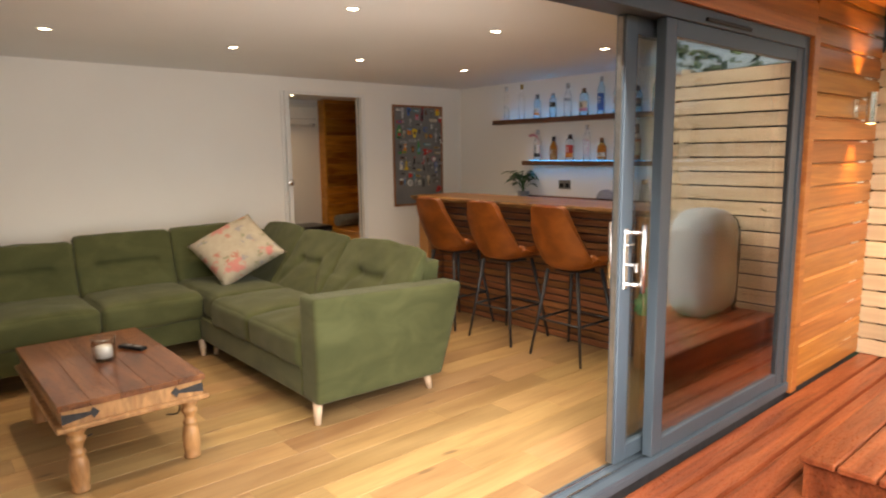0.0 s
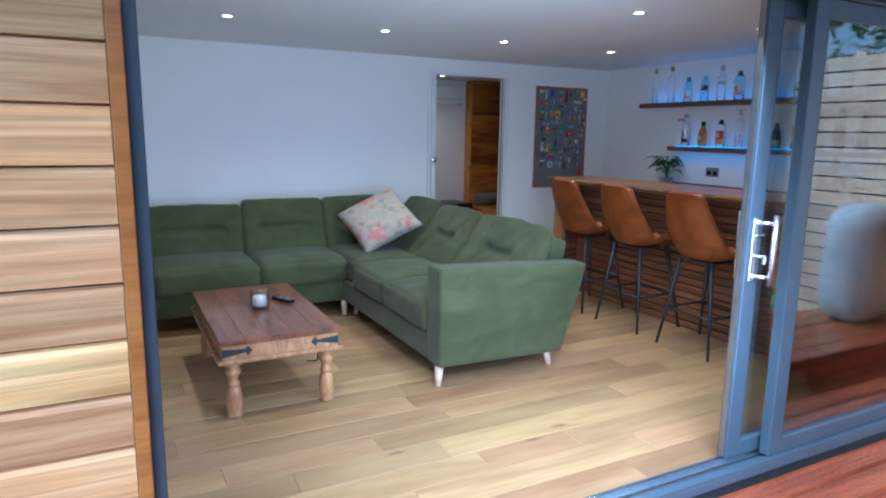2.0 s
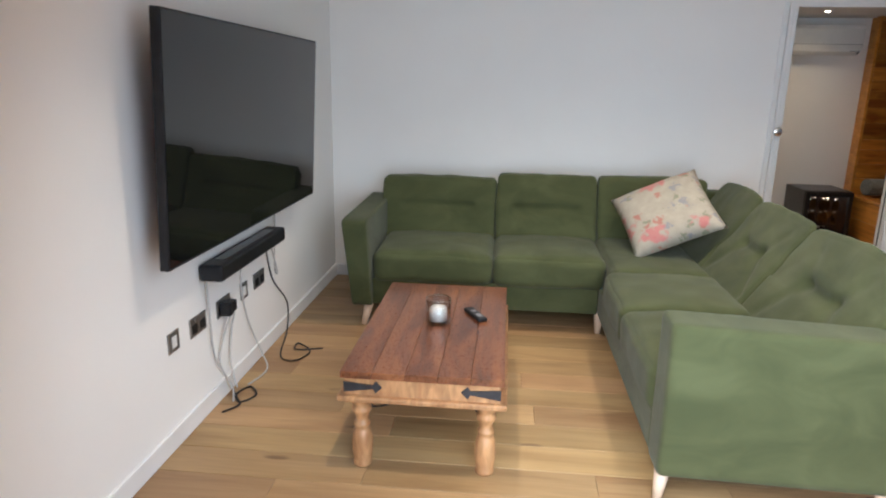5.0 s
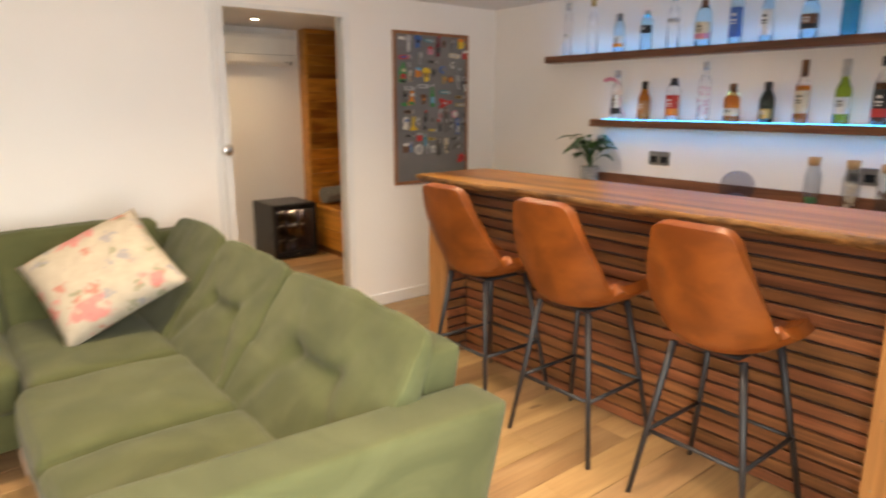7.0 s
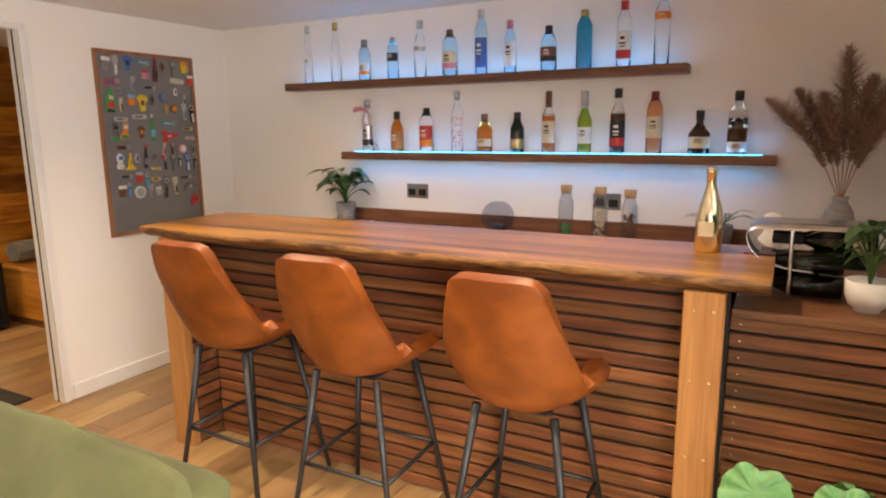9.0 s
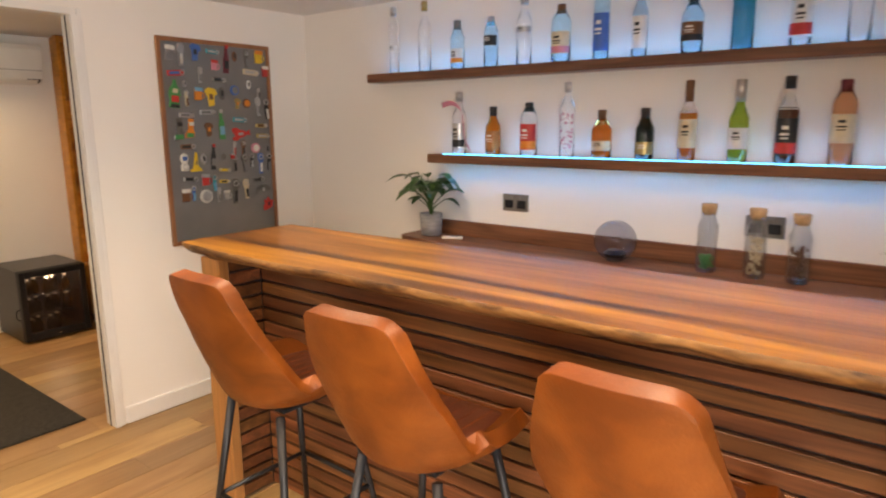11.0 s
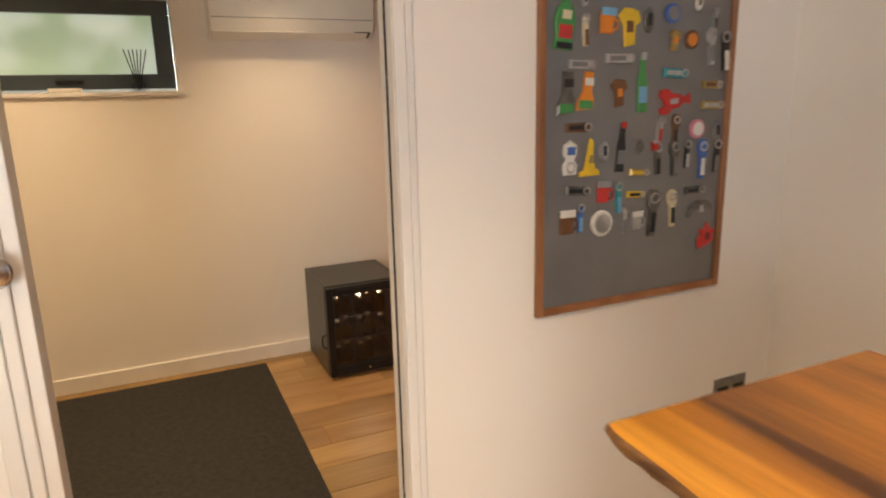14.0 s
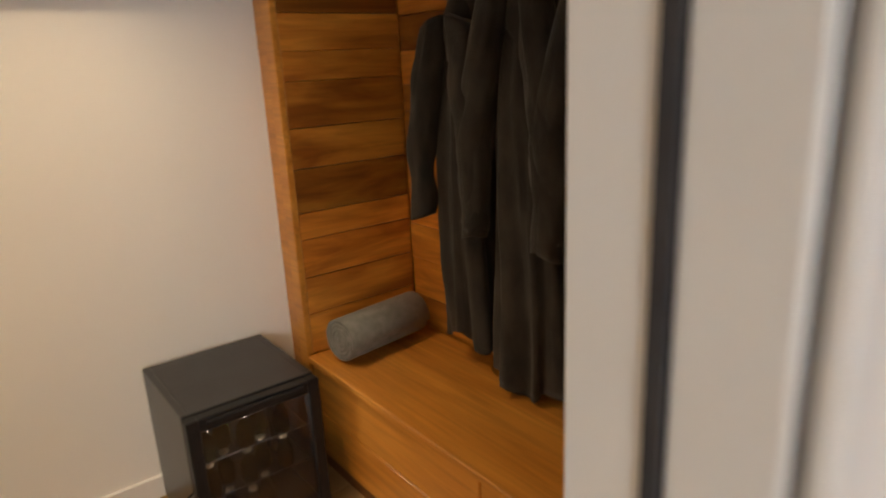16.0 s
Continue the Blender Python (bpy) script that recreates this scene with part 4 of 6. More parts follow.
part("top_panel", B((XL + 0.04, XL + 0.09, 3.32, 3.94, 0.7075, 0.7095)), SCREEN, sb, "gloss top strip")


def socket_plate(name, label, c, u, w=0.146, h=0.086, kind="socket", wall="x", sgn=1, black=False):
    """A wall plate with its inserts; c: centre on the wall, u: the wall's plane."""
    t = thing(name, label, "socket" if kind == "socket" else "switch", (u, c[0], c[1]) if wall == "x" else (c[0], u, c[1]), "metal wall plates")

    def bx(a0, a1, z0, z1, d0, d1, **k):
        p, q = sorted((u + sgn * d0, u + sgn * d1))
        return B((p, q, c[0] + a0, c[0] + a1, c[1] + z0, c[1] + z1), **k) if wall == "x" else B((c[0] + a0, c[0] + a1, p, q, c[1] + z0, c[1] + z1), **k)
    part("plate", bx(-w / 2, w / 2, -h / 2, h / 2, 0, 0.007, bevel=0.002), GUNMETAL, t)
    if kind == "socket":
        for s in (-1, 1):
            part("insert", bx(s * 0.036 - 0.024, s * 0.036 + 0.024, -0.028, 0.012, 0.0065, 0.0085), PLASTIC, t, "black insert")
            part("rocker", bx(s * 0.022 - 0.008, s * 0.022 + 0.008, 0.016, 0.034, 0.0065, 0.011, bevel=0.001), GUNMETAL, t)
    else:
        part("insert", bx(-0.018, 0.018, -0.024, 0.024, 0.0065, 0.009), PLASTIC_W, t, "white insert")
    return t


socket_plate("data_plate", "square metal data plate low on the television wall", (2.985, 0.45), XL, 0.086, kind="plate")
socket_plate("double_socket", "metal double wall socket below the television", (3.197, 0.445), XL)
so2 = socket_plate("double_socket", "metal double wall socket with black plugs in it", (3.455, 0.44), XL)
part("plug", B((XL + 0.008, XL + 0.06, 3.40, 3.45, 0.405, 0.475), (XL + 0.008, XL + 0.055, 3.455, 3.50, 0.41, 0.465), bevel=0.008, seg=2), PLASTIC, so2, "black plug")
socket_plate("data_plate", "square metal data plate low on the television wall", (3.70, 0.437), XL, 0.086, kind="plate")
socket_plate("double_socket", "metal double wall socket below the soundbar", (3.905, 0.44), XL)
socket_plate("double_socket", "metal double wall socket beside the sofa arm", (0.015, 0.475), YB, wall="y", sgn=-1)
socket_plate("double_socket", "metal double wall socket under the magnet board", (4.985, 0.495), YB, wall="y", sgn=-1)
socket_plate("double_socket", "metal double wall socket above the back counter", (3.943, 1.135), XR, sgn=-1)
socket_plate("double_socket", "metal double wall socket behind the glass jars", (2.79, 1.12), XR, sgn=-1)


def cable(name, label, pts, material, r=0.0045):
    solo(name, tube(curve_pts(pts), r), material, label, "cable", smooth=True)


w = XL + 0.018
cable("power_cable", "pale grey cable hanging down the wall", [(w, 3.27, 0.66), (w, 3.28, 0.45), (w, 3.30, 0.25), (w + 0.02, 3.36, 0.12), (w + 0.03, 3.41, 0.02)], CABLE_W)
cable("power_cable", "pale grey cable hanging from a plug", [(w + 0.03, 3.43, 0.41), (w, 3.38, 0.28), (w, 3.35, 0.18), (w + 0.03, 3.40, 0.05), (w + 0.06, 3.33, 0.01)], CABLE_W)
cable("power_cable", "pale grey cable hanging from a plug", [(w + 0.03, 3.48, 0.41), (w, 3.49, 0.3), (w, 3.46, 0.15), (w + 0.04, 3.43, 0.03)], CABLE_W)
cable("power_cable", "pale cable from the soundbar to the floor", [(w, 3.65, 0.66), (w, 3.64, 0.45), (w, 3.71, 0.25), (w + 0.03, 3.77, 0.08), (w + 0.09, 3.69, 0.01), (w + 0.06, 3.51, 0.008)], CABLE_W)
cable("power_cable", "pale cable from the soundbar to the skirting", [(w, 4.03, 0.66), (w, 4.11, 0.5), (w, 4.15, 0.4), (w, 4.11, 0.44), (w, 4.13, 0.6), (w, 4.15, 0.78)], CABLE_W)
cable("power_cable", "dark cable looped on the floor by the wall", [(w, 3.97, 0.66), (w, 4.06, 0.4), (w + 0.02, 4.23, 0.2), (w + 0.05, 4.13, 0.06), (w + 0.1, 3.87, 0.008), (w + 0.2, 3.83, 0.006), (w + 0.24, 3.96, 0.006), (w + 0.14, 4.06, 0.008), (w + 0.16, 3.96, 0.012), (w + 0.3, 4.01, 0.006)], PLASTIC)
cable("power_cable", "dark cable heap on the floor under the sockets", [(w + 0.03, 3.41, 0.02), (w + 0.09, 3.33, 0.008), (w + 0.14, 3.41, 0.008), (w + 0.08, 3.49, 0.008), (w + 0.05, 3.39, 0.014), (w + 0.1, 3.31, 0.008), (w + 0.05, 3.23, 0.006)], PLASTIC)
cable("power_cable", "dark wire hanging below the coffee table", [(0.98, 3.2, 0.30), (1.0, 3.15, 0.24), (1.02, 3.25, 0.2), (1.05, 3.4, 0.24), (1.05, 3.5, 0.30)], PLASTIC, 0.003)

# ---- the bar ----
bar = thing("bar", "home bar with dark horizontal slats and pale timber posts", "bar", (4.0, 3.3, 0))
BY0, BY1, BXF = 2.09, 4.52, 3.945
PITCH = 0.0565
for y0, y1 in ((BY0, 2.207), (4.40, BY1)):
    part("post", B((3.755, 3.80, y0, y1, 0, 1.027), bevel=0.004), POSTWOOD, bar, "pale planed timber post")
for y in (2.12, 2.175):
    for z in (0.25, 0.5, 0.75, 0.97):
        part("screw_head", turn_about(lathe([(0.004, 0), (0.004, 0.0015)], seg=10), Matrix.Translation((3.756, y, z)) @ Matrix.Rotation(radians(-90), 4, "Y")), CHROME, bar)
part("backing_panel", B((BXF + 0.018, BXF + 0.04, BY0, BY1, 0, 1.02), (3.80, BXF + 0.018, 4.42, 4.515, 0, 1.02), (3.80, BXF + 0.018, BY0 + 0.005, BY0 + 0.10, 0, 1.02)), STEEL_BLACK, bar, "black board behind the slats")
part("carcass", B((BXF + 0.04, 4.27, BY0 + 0.02, BY1 - 0.02, 0, 1.02)), STEEL_BLACK, bar)


def slat_run(parent, length_axis, a0, a1, c0, c1, top):
    """Slats from the floor up; c0 to c1 is their thickness across."""
    d = (a1 - a0) / 2
    box = (-d, d, (c0 - c1) / 2, (c1 - c0) / 2, 0, PITCH - 0.011) if length_axis == "x" else ((c0 - c1) / 2, (c1 - c0) / 2, -d, d, 0, PITCH - 0.011)
    bm = B(box, bevel=0.002)
    me = bpy.data.meshes.new("slat")
    bm.to_mesh(me)
    bm.free()
    me.materials.append(SLATWOOD)
    i = 0
    while 0.012 + (i + 1) * PITCH < top:
        o = new("slat", me)
        o.parent = parent
        c, m = (a0 + a1) / 2, (c0 + c1) / 2
        o.location = Vector((c, m, 0.012 + i * PITCH) if length_axis == "x" else (m, c, 0.012 + i * PITCH)) - ORG[parent.name]
        i += 1


slat_run(bar, "y", 2.21, 4.40, BXF, BXF + 0.018, 1.03)
slat_run(bar, "x", 3.802, BXF - 0.001, 4.402, 4.42, 1.03)

# live-edge top
top = thing("worktop", "thick waxed live-edge timber slab with wavy bark edge", "worktop", (4.0, 3.3, 1.027))


def front_x(y):
    return 3.735 + 0.010 * math.sin(2.3 * y + 2.2) + 0.008 * math.sin(5.3 * y + 1.0) + 0.004 * math.sin(17 * y) + 0.12 * max(0, 2.4 - y) ** 1.5 + 0.5 * max(0, y - 4.60) ** 1.2


N = 110
slab, edge = bmesh.new(), bmesh.new()
YT0, YT1, ZT0, ZT1 = 1.975, 4.638, 1.028, 1.072
rs, re = [], []
for i in range(N + 1):
    y = YT0 + (YT1 - YT0) * i / N
    xf, xb = front_x(y), 4.305 + 0.06 * (4.65 - y) / 2.67 + 0.006 * math.sin(4 * y)
    jag = 0.010 * noise.noise(Vector((y * 9, 0, 2))) + 0.006 * noise.noise(Vector((y * 31, 5, 1)))
    rs.append([slab.verts.new(c) for c in ((xf + 0.004, y, ZT1), (xf + 0.10, y, ZT1), (xf + 0.3, y, ZT1), (xb, y, ZT1), (xb, y, ZT0), (xf + 0.035, y, ZT0))])
    re.append([edge.verts.new(c) for c in ((xf + 0.004, y, ZT1), (xf - 0.003 + jag * 0.4, y, ZT1 - 0.008), (xf + 0.004 + jag, y, ZT1 - 0.022), (xf + 0.018 + jag, y, ZT0 + 0.010), (xf + 0.035, y, ZT0))])
for a, b in zip(rs, rs[1:]):
    for k in range(5):
        slab.faces.new((a[k], b[k], b[k + 1], a[k + 1]))
for a, b in zip(re, re[1:]):
    for k in range(4):
        edge.faces.new((a[k + 1], b[k + 1], b[k], a[k]))
for q in (0, -1):
    slab.faces.new(rs[q])
    edge.faces.new(re[q])
for m in (slab, edge):
    bmesh.ops.recalc_face_normals(m, faces=m.faces[:])
part("slab", slab, LIVE, top)
part("bark_edge", edge, BARK, top, "rough raw wavy edge, coloured darker for the shade on its face", True)

# return unit beside the bar
ru = thing("return_cabinet", "low slatted cabinet beside the bar with a dark timber top", "cabinet", (4.4, 1.8, 0))
part("top_board", B((3.955, XR - 0.002, 1.53, 2.085, 0.905, 0.935), bevel=0.004), WALNUT, ru)
part("carcass", B((3.995, XR - 0.004, 1.54, 2.075, 0, 0.905)), STEEL_BLACK, ru)
slat_run(ru, "y", 1.56, 2.087, 3.976, 3.994, 0.917)
for i in range(16):
    part("screw_head", turn_about(lathe([(0.0032, 0), (0.0032, 0.0015)], seg=8), Matrix.Translation((3.977, 2.055, 0.034 + i * PITCH)) @ Matrix.Rotation(radians(-90), 4, "Y")), CHROME, ru)
part("end_strip", B((3.955, 3.994, 1.523, 1.556, 0, 0.905), bevel=0.002), POSTWOOD, ru, "pale timber end strip")

# back counter along the shelf wall
bc = thing("back_counter", "narrow dark timber counter on black cabinets behind the bar", "counter", (4.95, 3.3, 0))
bm = bmesh.new()
lo, hi = [], []
outline = [(XR - 0.002, 4.57), (5.0, 4.57), (4.985, 4.55)] + [(4.985 - 0.38 * ((4.55 - y) / 2.46) ** 0.8, y) for y in (4.3, 4.0, 3.6, 3.2, 2.8, 2.4)] + [(4.60, 2.087), (XR - 0.002, 2.087)]
for x, y in outline:
    lo.append(bm.verts.new((x, y, 0.905)))
    hi.append(bm.verts.new((x, y, 0.935)))
for i in range(len(lo)):
    j = (i + 1) % len(lo)
    bm.faces.new((lo[i], lo[j], hi[j], hi[i]))
bm.faces.new(hi)
bm.faces.new(lo[::-1])
bmesh.ops.recalc_face_normals(bm, faces=bm.faces[:])
part("counter_top", bm, WALNUT, bc, "dark brown timber top")
part("splashback", B((XR - 0.022, XR - 0.001, 2.09, 4.46, 0.936, 1.015), bevel=0.002), WALNUT, bc, "low timber upstand")
part("carcass", B((5.03, XR - 0.004, 2.1, 4.54, 0.0, 0.904)), STEEL_BLACK, bc, "black cabinet body")
part("shelf_rail", B((4.995, 5.029, 4.50, 4.54, 0, 0.904)), STEEL_BLACK, bc)

# shelves with blue strips of light
for nm, y0, y1, z in (("upper", 2.41, 4.845, 1.797), ("lower", 2.009, 4.42, 1.372)):
    sh = thing("wall_shelf", "long floating walnut shelf with a blue light strip", "shelf", (XR, (y0 + y1) / 2, z - 0.045), "bar shelves")
    part("board", B((5.045, XR - 0.001, y0, y1, z - 0.045, z), bevel=0.003), WALNUT, sh)
    sx = 5.062 if nm == "lower" else 5.092
    part("light_strip", B((sx, sx + 0.012, y0 + 0.06, y1 - 0.09, z - 0.002, z + 0.0025)), LED, sh, "glowing blue strip let into the top")
    if nm == "lower":
        part("under_light_strip", B((5.098, 5.108, y0 + 0.05, y1 - 0.06, z - 0.0462, z - 0.044)), LED, sh, "glowing blue strip under the board")
        o = area("shelf_glow", (5.06, (y0 + y1) / 2, z - 0.052), (5.2, (y0 + y1) / 2, z - 0.4), 0.02, y1 - y0 - 0.1, 0.42, (0.08, 0.34, 1.0))
        o.matrix_basis = Matrix.Translation((5.09, (y0 + y1) / 2, z - 0.052)) @ Matrix.Rotation(radians(12), 4, "Y")
    o = area("shelf_uplight", (XR - 0.05, (y0 + y1) / 2, z + 0.006), (XR - 0.05, (y0 + y1) / 2, z + 1), 0.02, y1 - y0 - 0.1, 0.33, (0.18, 0.42, 1.0))
    o.matrix_basis = Matrix.Translation((5.068, (y0 + y1) / 2, z + 0.006)) @ Matrix.Rotation(radians(180 + 25), 4, "Y")

AMBER = glass("amber_spirit", (0.72, 0.24, 0.03), 0.02)
BROWN_GLASS = glass("dark_brown_glass", (0.20, 0.06, 0.02), 0.02)
GREEN_GLASS = glass("green_glass", (0.42, 0.55, 0.06), 0.02)
DARK_GLASS = glass("black_green_glass", (0.02, 0.04, 0.02), 0.02)
BLUE_GLASS = glass("turquoise_glass", (0.02, 0.40, 0.55), 0.05)
PALE_BLUE = glass("pale_blue_glass", (0.62, 0.86, 1.0), 0.02)
PINK_GLASS = glass("blush_spirit", (0.90, 0.50, 0.26), 0.02)
GLASSES = dict(clear=GLASS, pale=PALE_BLUE, amber=AMBER, brown=BROWN_GLASS, green=GREEN_GLASS, dark=DARK_GLASS, blue=BLUE_GLASS, pink=PINK_GLASS)
WORDS = dict(clear="clear glass", pale="pale blue glass", amber="amber", brown="dark brown", green="green glass", dark="near-black glass", blue="turquoise glass", pink="pale pink")


def bottle(y, z, h, r, tint, label, cap, shoulder=0.62, band=(0.15, 0.45), x=5.105, fill=0.0, accent="", long_cap=False):
    """A spirit bottle; fill: how high the tinted drink stands in clear glass; accent: a second strip of colour on the label."""
    t = thing("bottle", "%s spirit bottle with a %s label and %s cap" % (WORDS[tint], label or "small", cap), "bottle", (x, y, z), "bottles on the shelves")
    n = 0.013 if r < 0.036 else 0.015
    s = shoulder * h
    prof = [(r * 0.86, 0.0), (r, 0.006), (r, s * 0.97), (r * 0.93, s + 0.006), (r * 0.72, s + 0.022), (n * 1.25, s + 0.045), (n, s + 0.06), (n, h - 0.032), (n * 1.15, h - 0.028)]
    if fill:
        low = [(q, zz) for q, zz in prof if zz < fill * h]
        high = [(q, zz) for q, zz in prof if zz > fill * h]
        (r0, z0), (r1, z1) = low[-1], high[0]
        rf = r0 + (r1 - r0) * (fill * h - z0) / (z1 - z0)
        part("glass_body", lathe([(rf, fill * h + 0.001)] + high, (x, y, z), 20), GLASS, t, "clear empty glass", True)
        part("drink", lathe(low + [(rf, fill * h)], (x, y, z), 20), GLASSES[tint], t, WORDS[tint] + " drink", True)
    else:
        part("glass_body", lathe(prof, (x, y, z), 20), GLASSES[tint], t, smooth=True)
    cl = 0.085 if long_cap else 0.046
    part("cap", lathe([(n * 1.25, h - cl), (n * 1.3, h - 0.002), (n * 1.1, h)], (x, y, z), 16), INK[cap], t, cap + " cap", True)

    def strip(b0, b1, out):
        bm = bmesh.new()
        k = 14
        for zz in (b0, b1):
            for q in range(k + 1):
                a = math.pi * (0.55 + 0.9 * q / k)
                bm.verts.new((x + (r + out) * math.cos(a), y + (r + out) * math.sin(a), z + zz * h))
        bm.verts.ensure_lookup_table()
        for q in range(k):
            bm.faces.new((bm.verts[q], bm.verts[q + 1], bm.verts[k + 2 + q], bm.verts[k + 1 + q]))
        bmesh.ops.recalc_face_normals(bm, faces=bm.faces[:])
        return bm
    if label:
        b0, b1 = band
        lb = part("label", strip(b0, b1, 0.0012), INK[label], t, label + " paper label", True)
        if accent:
            part("label_strip", strip(b0 + 0.04 * (b1 - b0), b0 + 0.34 * (b1 - b0), 0.0018), INK[accent], lb, accent + " strip", True)
        ink = INK["black" if label in ("white", "cream", "yellow", "silver", "pink") else "white"]
        for f0, f1, wd in ((0.70, 0.80, 0.30), (0.54, 0.60, 0.42), (0.44, 0.48, 0.36)):
            part("print_bar", B((x - r - 0.0022, x - r - 0.0004, y - r * wd, y + r * wd, z + (b0 + (b1 - b0) * f0) * h, z + (b0 + (b1 - b0) * f1) * h)), ink, lb, "bars of unreadable print")
    return t


def speckles(t, y, z, h, r, colour, n, seed, x=5.105):
    """Small printed marks scattered over a clear bottle."""
    rg = random.Random(seed)
    bm = bmesh.new()
    for _ in range(n):
        a, q, e = math.pi * rg.uniform(0.62, 1.38), z + h * rg.uniform(0.12, 0.58), rg.uniform(0.004, 0.008)
        c = Vector((x + (r + 0.0015) * math.cos(a), y + (r + 0.0015) * math.sin(a), q))
        d = Vector((-math.sin(a), math.cos(a), 0)) * e
        bm.faces.new([bm.verts.new(c + k) for k in (d, Vector((0, 0, e)), -d, Vector((0, 0, -e)))])
    part("printed_marks", bm, INK[colour], t, "scattered printed petals")


UP = [(4.69, .345, .026, "clear", "white", "silver", .70), (4.475, .35, .033, "clear", "", "brass", .62), (4.262, .235, .036, "pale", "white", "grey", .66), (4.06, .235, .035, "pale", "black", "silver", .72),
      (3.875, .315, .036, "clear", "silver", "silver", .62), (3.683, .25, .044, "pale", "cream", "brown", .72), (3.49, .34, .034, "pale", "blue", "silver", .70), (3.32, .27, .032, "pale", "white", "pink", .66),
      (3.105, .225, .042, "pale", "brown", "black", .66), (2.918, .285, .040, "blue", "", "brass", .74), (2.72, .31, .036, "clear", "white", "red", .72), (2.54, .335, .036, "clear", "orange", "silver", .74)]
UPBAND = {0: (0.34, 0.42), 2: (0.12, 0.42), 3: (0.42, 0.62), 4: (0.46, 0.54), 5: (0.14, 0.52), 6: (0.10, 0.56), 7: (0.12, 0.60), 8: (0.2, 0.52), 10: (0.1, 0.54), 11: (0.62, 0.72)}
UPACC = {2: "orange", 5: "pink", 8: "black", 10: "red"}
for i, (y, h, r, tint, lab, cap, sh) in enumerate(UP):
    bottle(y, 1.798, h, r, tint, lab, cap, sh, UPBAND.get(i, (0.12, 0.5)), accent=UPACC.get(i, ""))
LOW = [(4.252, .31, .036, "clear", "silver", "silver", .62), (4.043, .235, .038, "amber", "tan", "black", .58), (3.84, .25, .041, "clear", "red", "black", .74), (3.64, .335, .034, "clear", "", "silver", .66),
       (3.47, .21, .044, "amber", "cream", "brown", .60), (3.275, .215, .038, "dark", "brass", "black", .60), (3.098, .32, .035, "amber", "cream", "brown", .60), (2.904, .315, .036, "green", "white", "silver", .54),
       (2.735, .32, .037, "brown", "black", "black", .62), (2.556, .30, .039, "pink", "cream", "wine", .74), (2.347, .205, .050, "brown", "cream", "black", .46), (2.182, .29, .043, "brown", "white", "black", .64)]
LOWBAND = {2: (0.12, 0.60), 4: (0.16, 0.36), 5: (0.10, 0.34), 6: (0.16, 0.52), 7: (0.16, 0.42), 8: (0.10, 0.52), 9: (0.26, 0.60), 10: (0.14, 0.40), 11: (0.04, 0.20)}
FILL = {6: 0.60, 8: 0.62, 11: 0.58}
for i, (y, h, r, tint, lab, cap, sh) in enumerate(LOW):
    t = bottle(y, 1.3745, h, r, tint, lab, cap, sh, LOWBAND.get(i, (0.1, 0.5)), fill=FILL.get(i, 0.0), accent={8: "red", 0: "black", 2: "orange"}.get(i, ""), long_cap=i in (6, 7))
    if i == 3:
        speckles(t, y, 1.3745, h, r, "pink", 46, 5)
    if i == 0:
        rb = bmesh.new()
        pts = curve_pts([(5.06, 4.33, 1.62), (5.06, 4.27, 1.63), (5.065, 4.22, 1.60), (5.06, 4.20, 1.53), (5.055, 4.185, 1.45), (5.05, 4.15, 1.40)])
        v0 = [rb.verts.new(p + Vector((0, 0, 0.012))) for p in pts]
        v1 = [rb.verts.new(p - Vector((0, 0.008, 0.012))) for p in pts]
        for a in range(len(pts) - 1):
            rb.faces.new((v0[a], v0[a + 1], v1[a + 1], v1[a]))
        ro = part("ribbon", rb, INK["pink"], t, "dusky pink ribbon round the neck", True)
        so = ro.modifiers.new("thick", "SOLIDIFY")
        so.thickness = 0.002

# things on the back counter
Z0 = 0.9355


def leafy(name, label, at, pot, leaves, material, seed, tall, spread, width, lab_pot, potmat):
    rg = random.Random(seed)
    t = thing(name, label, "plant", at)
    part("pot", lathe(pot, at, 24), potmat, t, lab_pot, True)
    pz = at[2] + pot[-1][1]
    for i in range(leaves):
        a = i * 2.4 + rg.uniform(-0.3, 0.3)
        reach, up = spread * rg.uniform(0.55, 1.1), tall * rg.uniform(0.45, 1.05)
        d = Vector((math.cos(a), math.sin(a), 0))
        if at[0] > 5.0 and d.x > 0:
            d.x *= 0.3
        foot = Vector((at[0], at[1], pz - 0.02))
        mid, tip = foot + d * reach * 0.45 + Vector((0, 0, up)), foot + d * reach + Vector((0, 0, up * rg.uniform(0.65, 1.05)))
        st = tube(curve_pts([foot, foot + d * reach * 0.12 + Vector((0, 0, up * 0.6)), mid], 4), 0.0022, seg=5)
        part("stem", st, material, t)
        side = d.cross(Vector((0, 0, 1))).normalized()
        bm = bmesh.new()
        rows = []
        for k in range(7):
            u = k / 6
            c = mid.lerp(tip, u) + Vector((0, 0, 0.25 * reach * u * (1 - u)))
            wd = width * math.sin(math.pi * min(1, 0.08 + 0.92 * u)) ** 0.8 * (1 - 0.25 * u)
            rows.append([bm.verts.new(c - side * wd + Vector((0, 0, wd * 0.35))), bm.verts.new(c), bm.verts.new(c + side * wd + Vector((0, 0, wd * 0.35)))])
        for p, q in zip(rows, rows[1:]):
            for j in (0, 1):
                bm.faces.new((p[j], p[j + 1], q[j + 1], q[j]))
        part("leaf", bm, material, t, smooth=True)
    return t


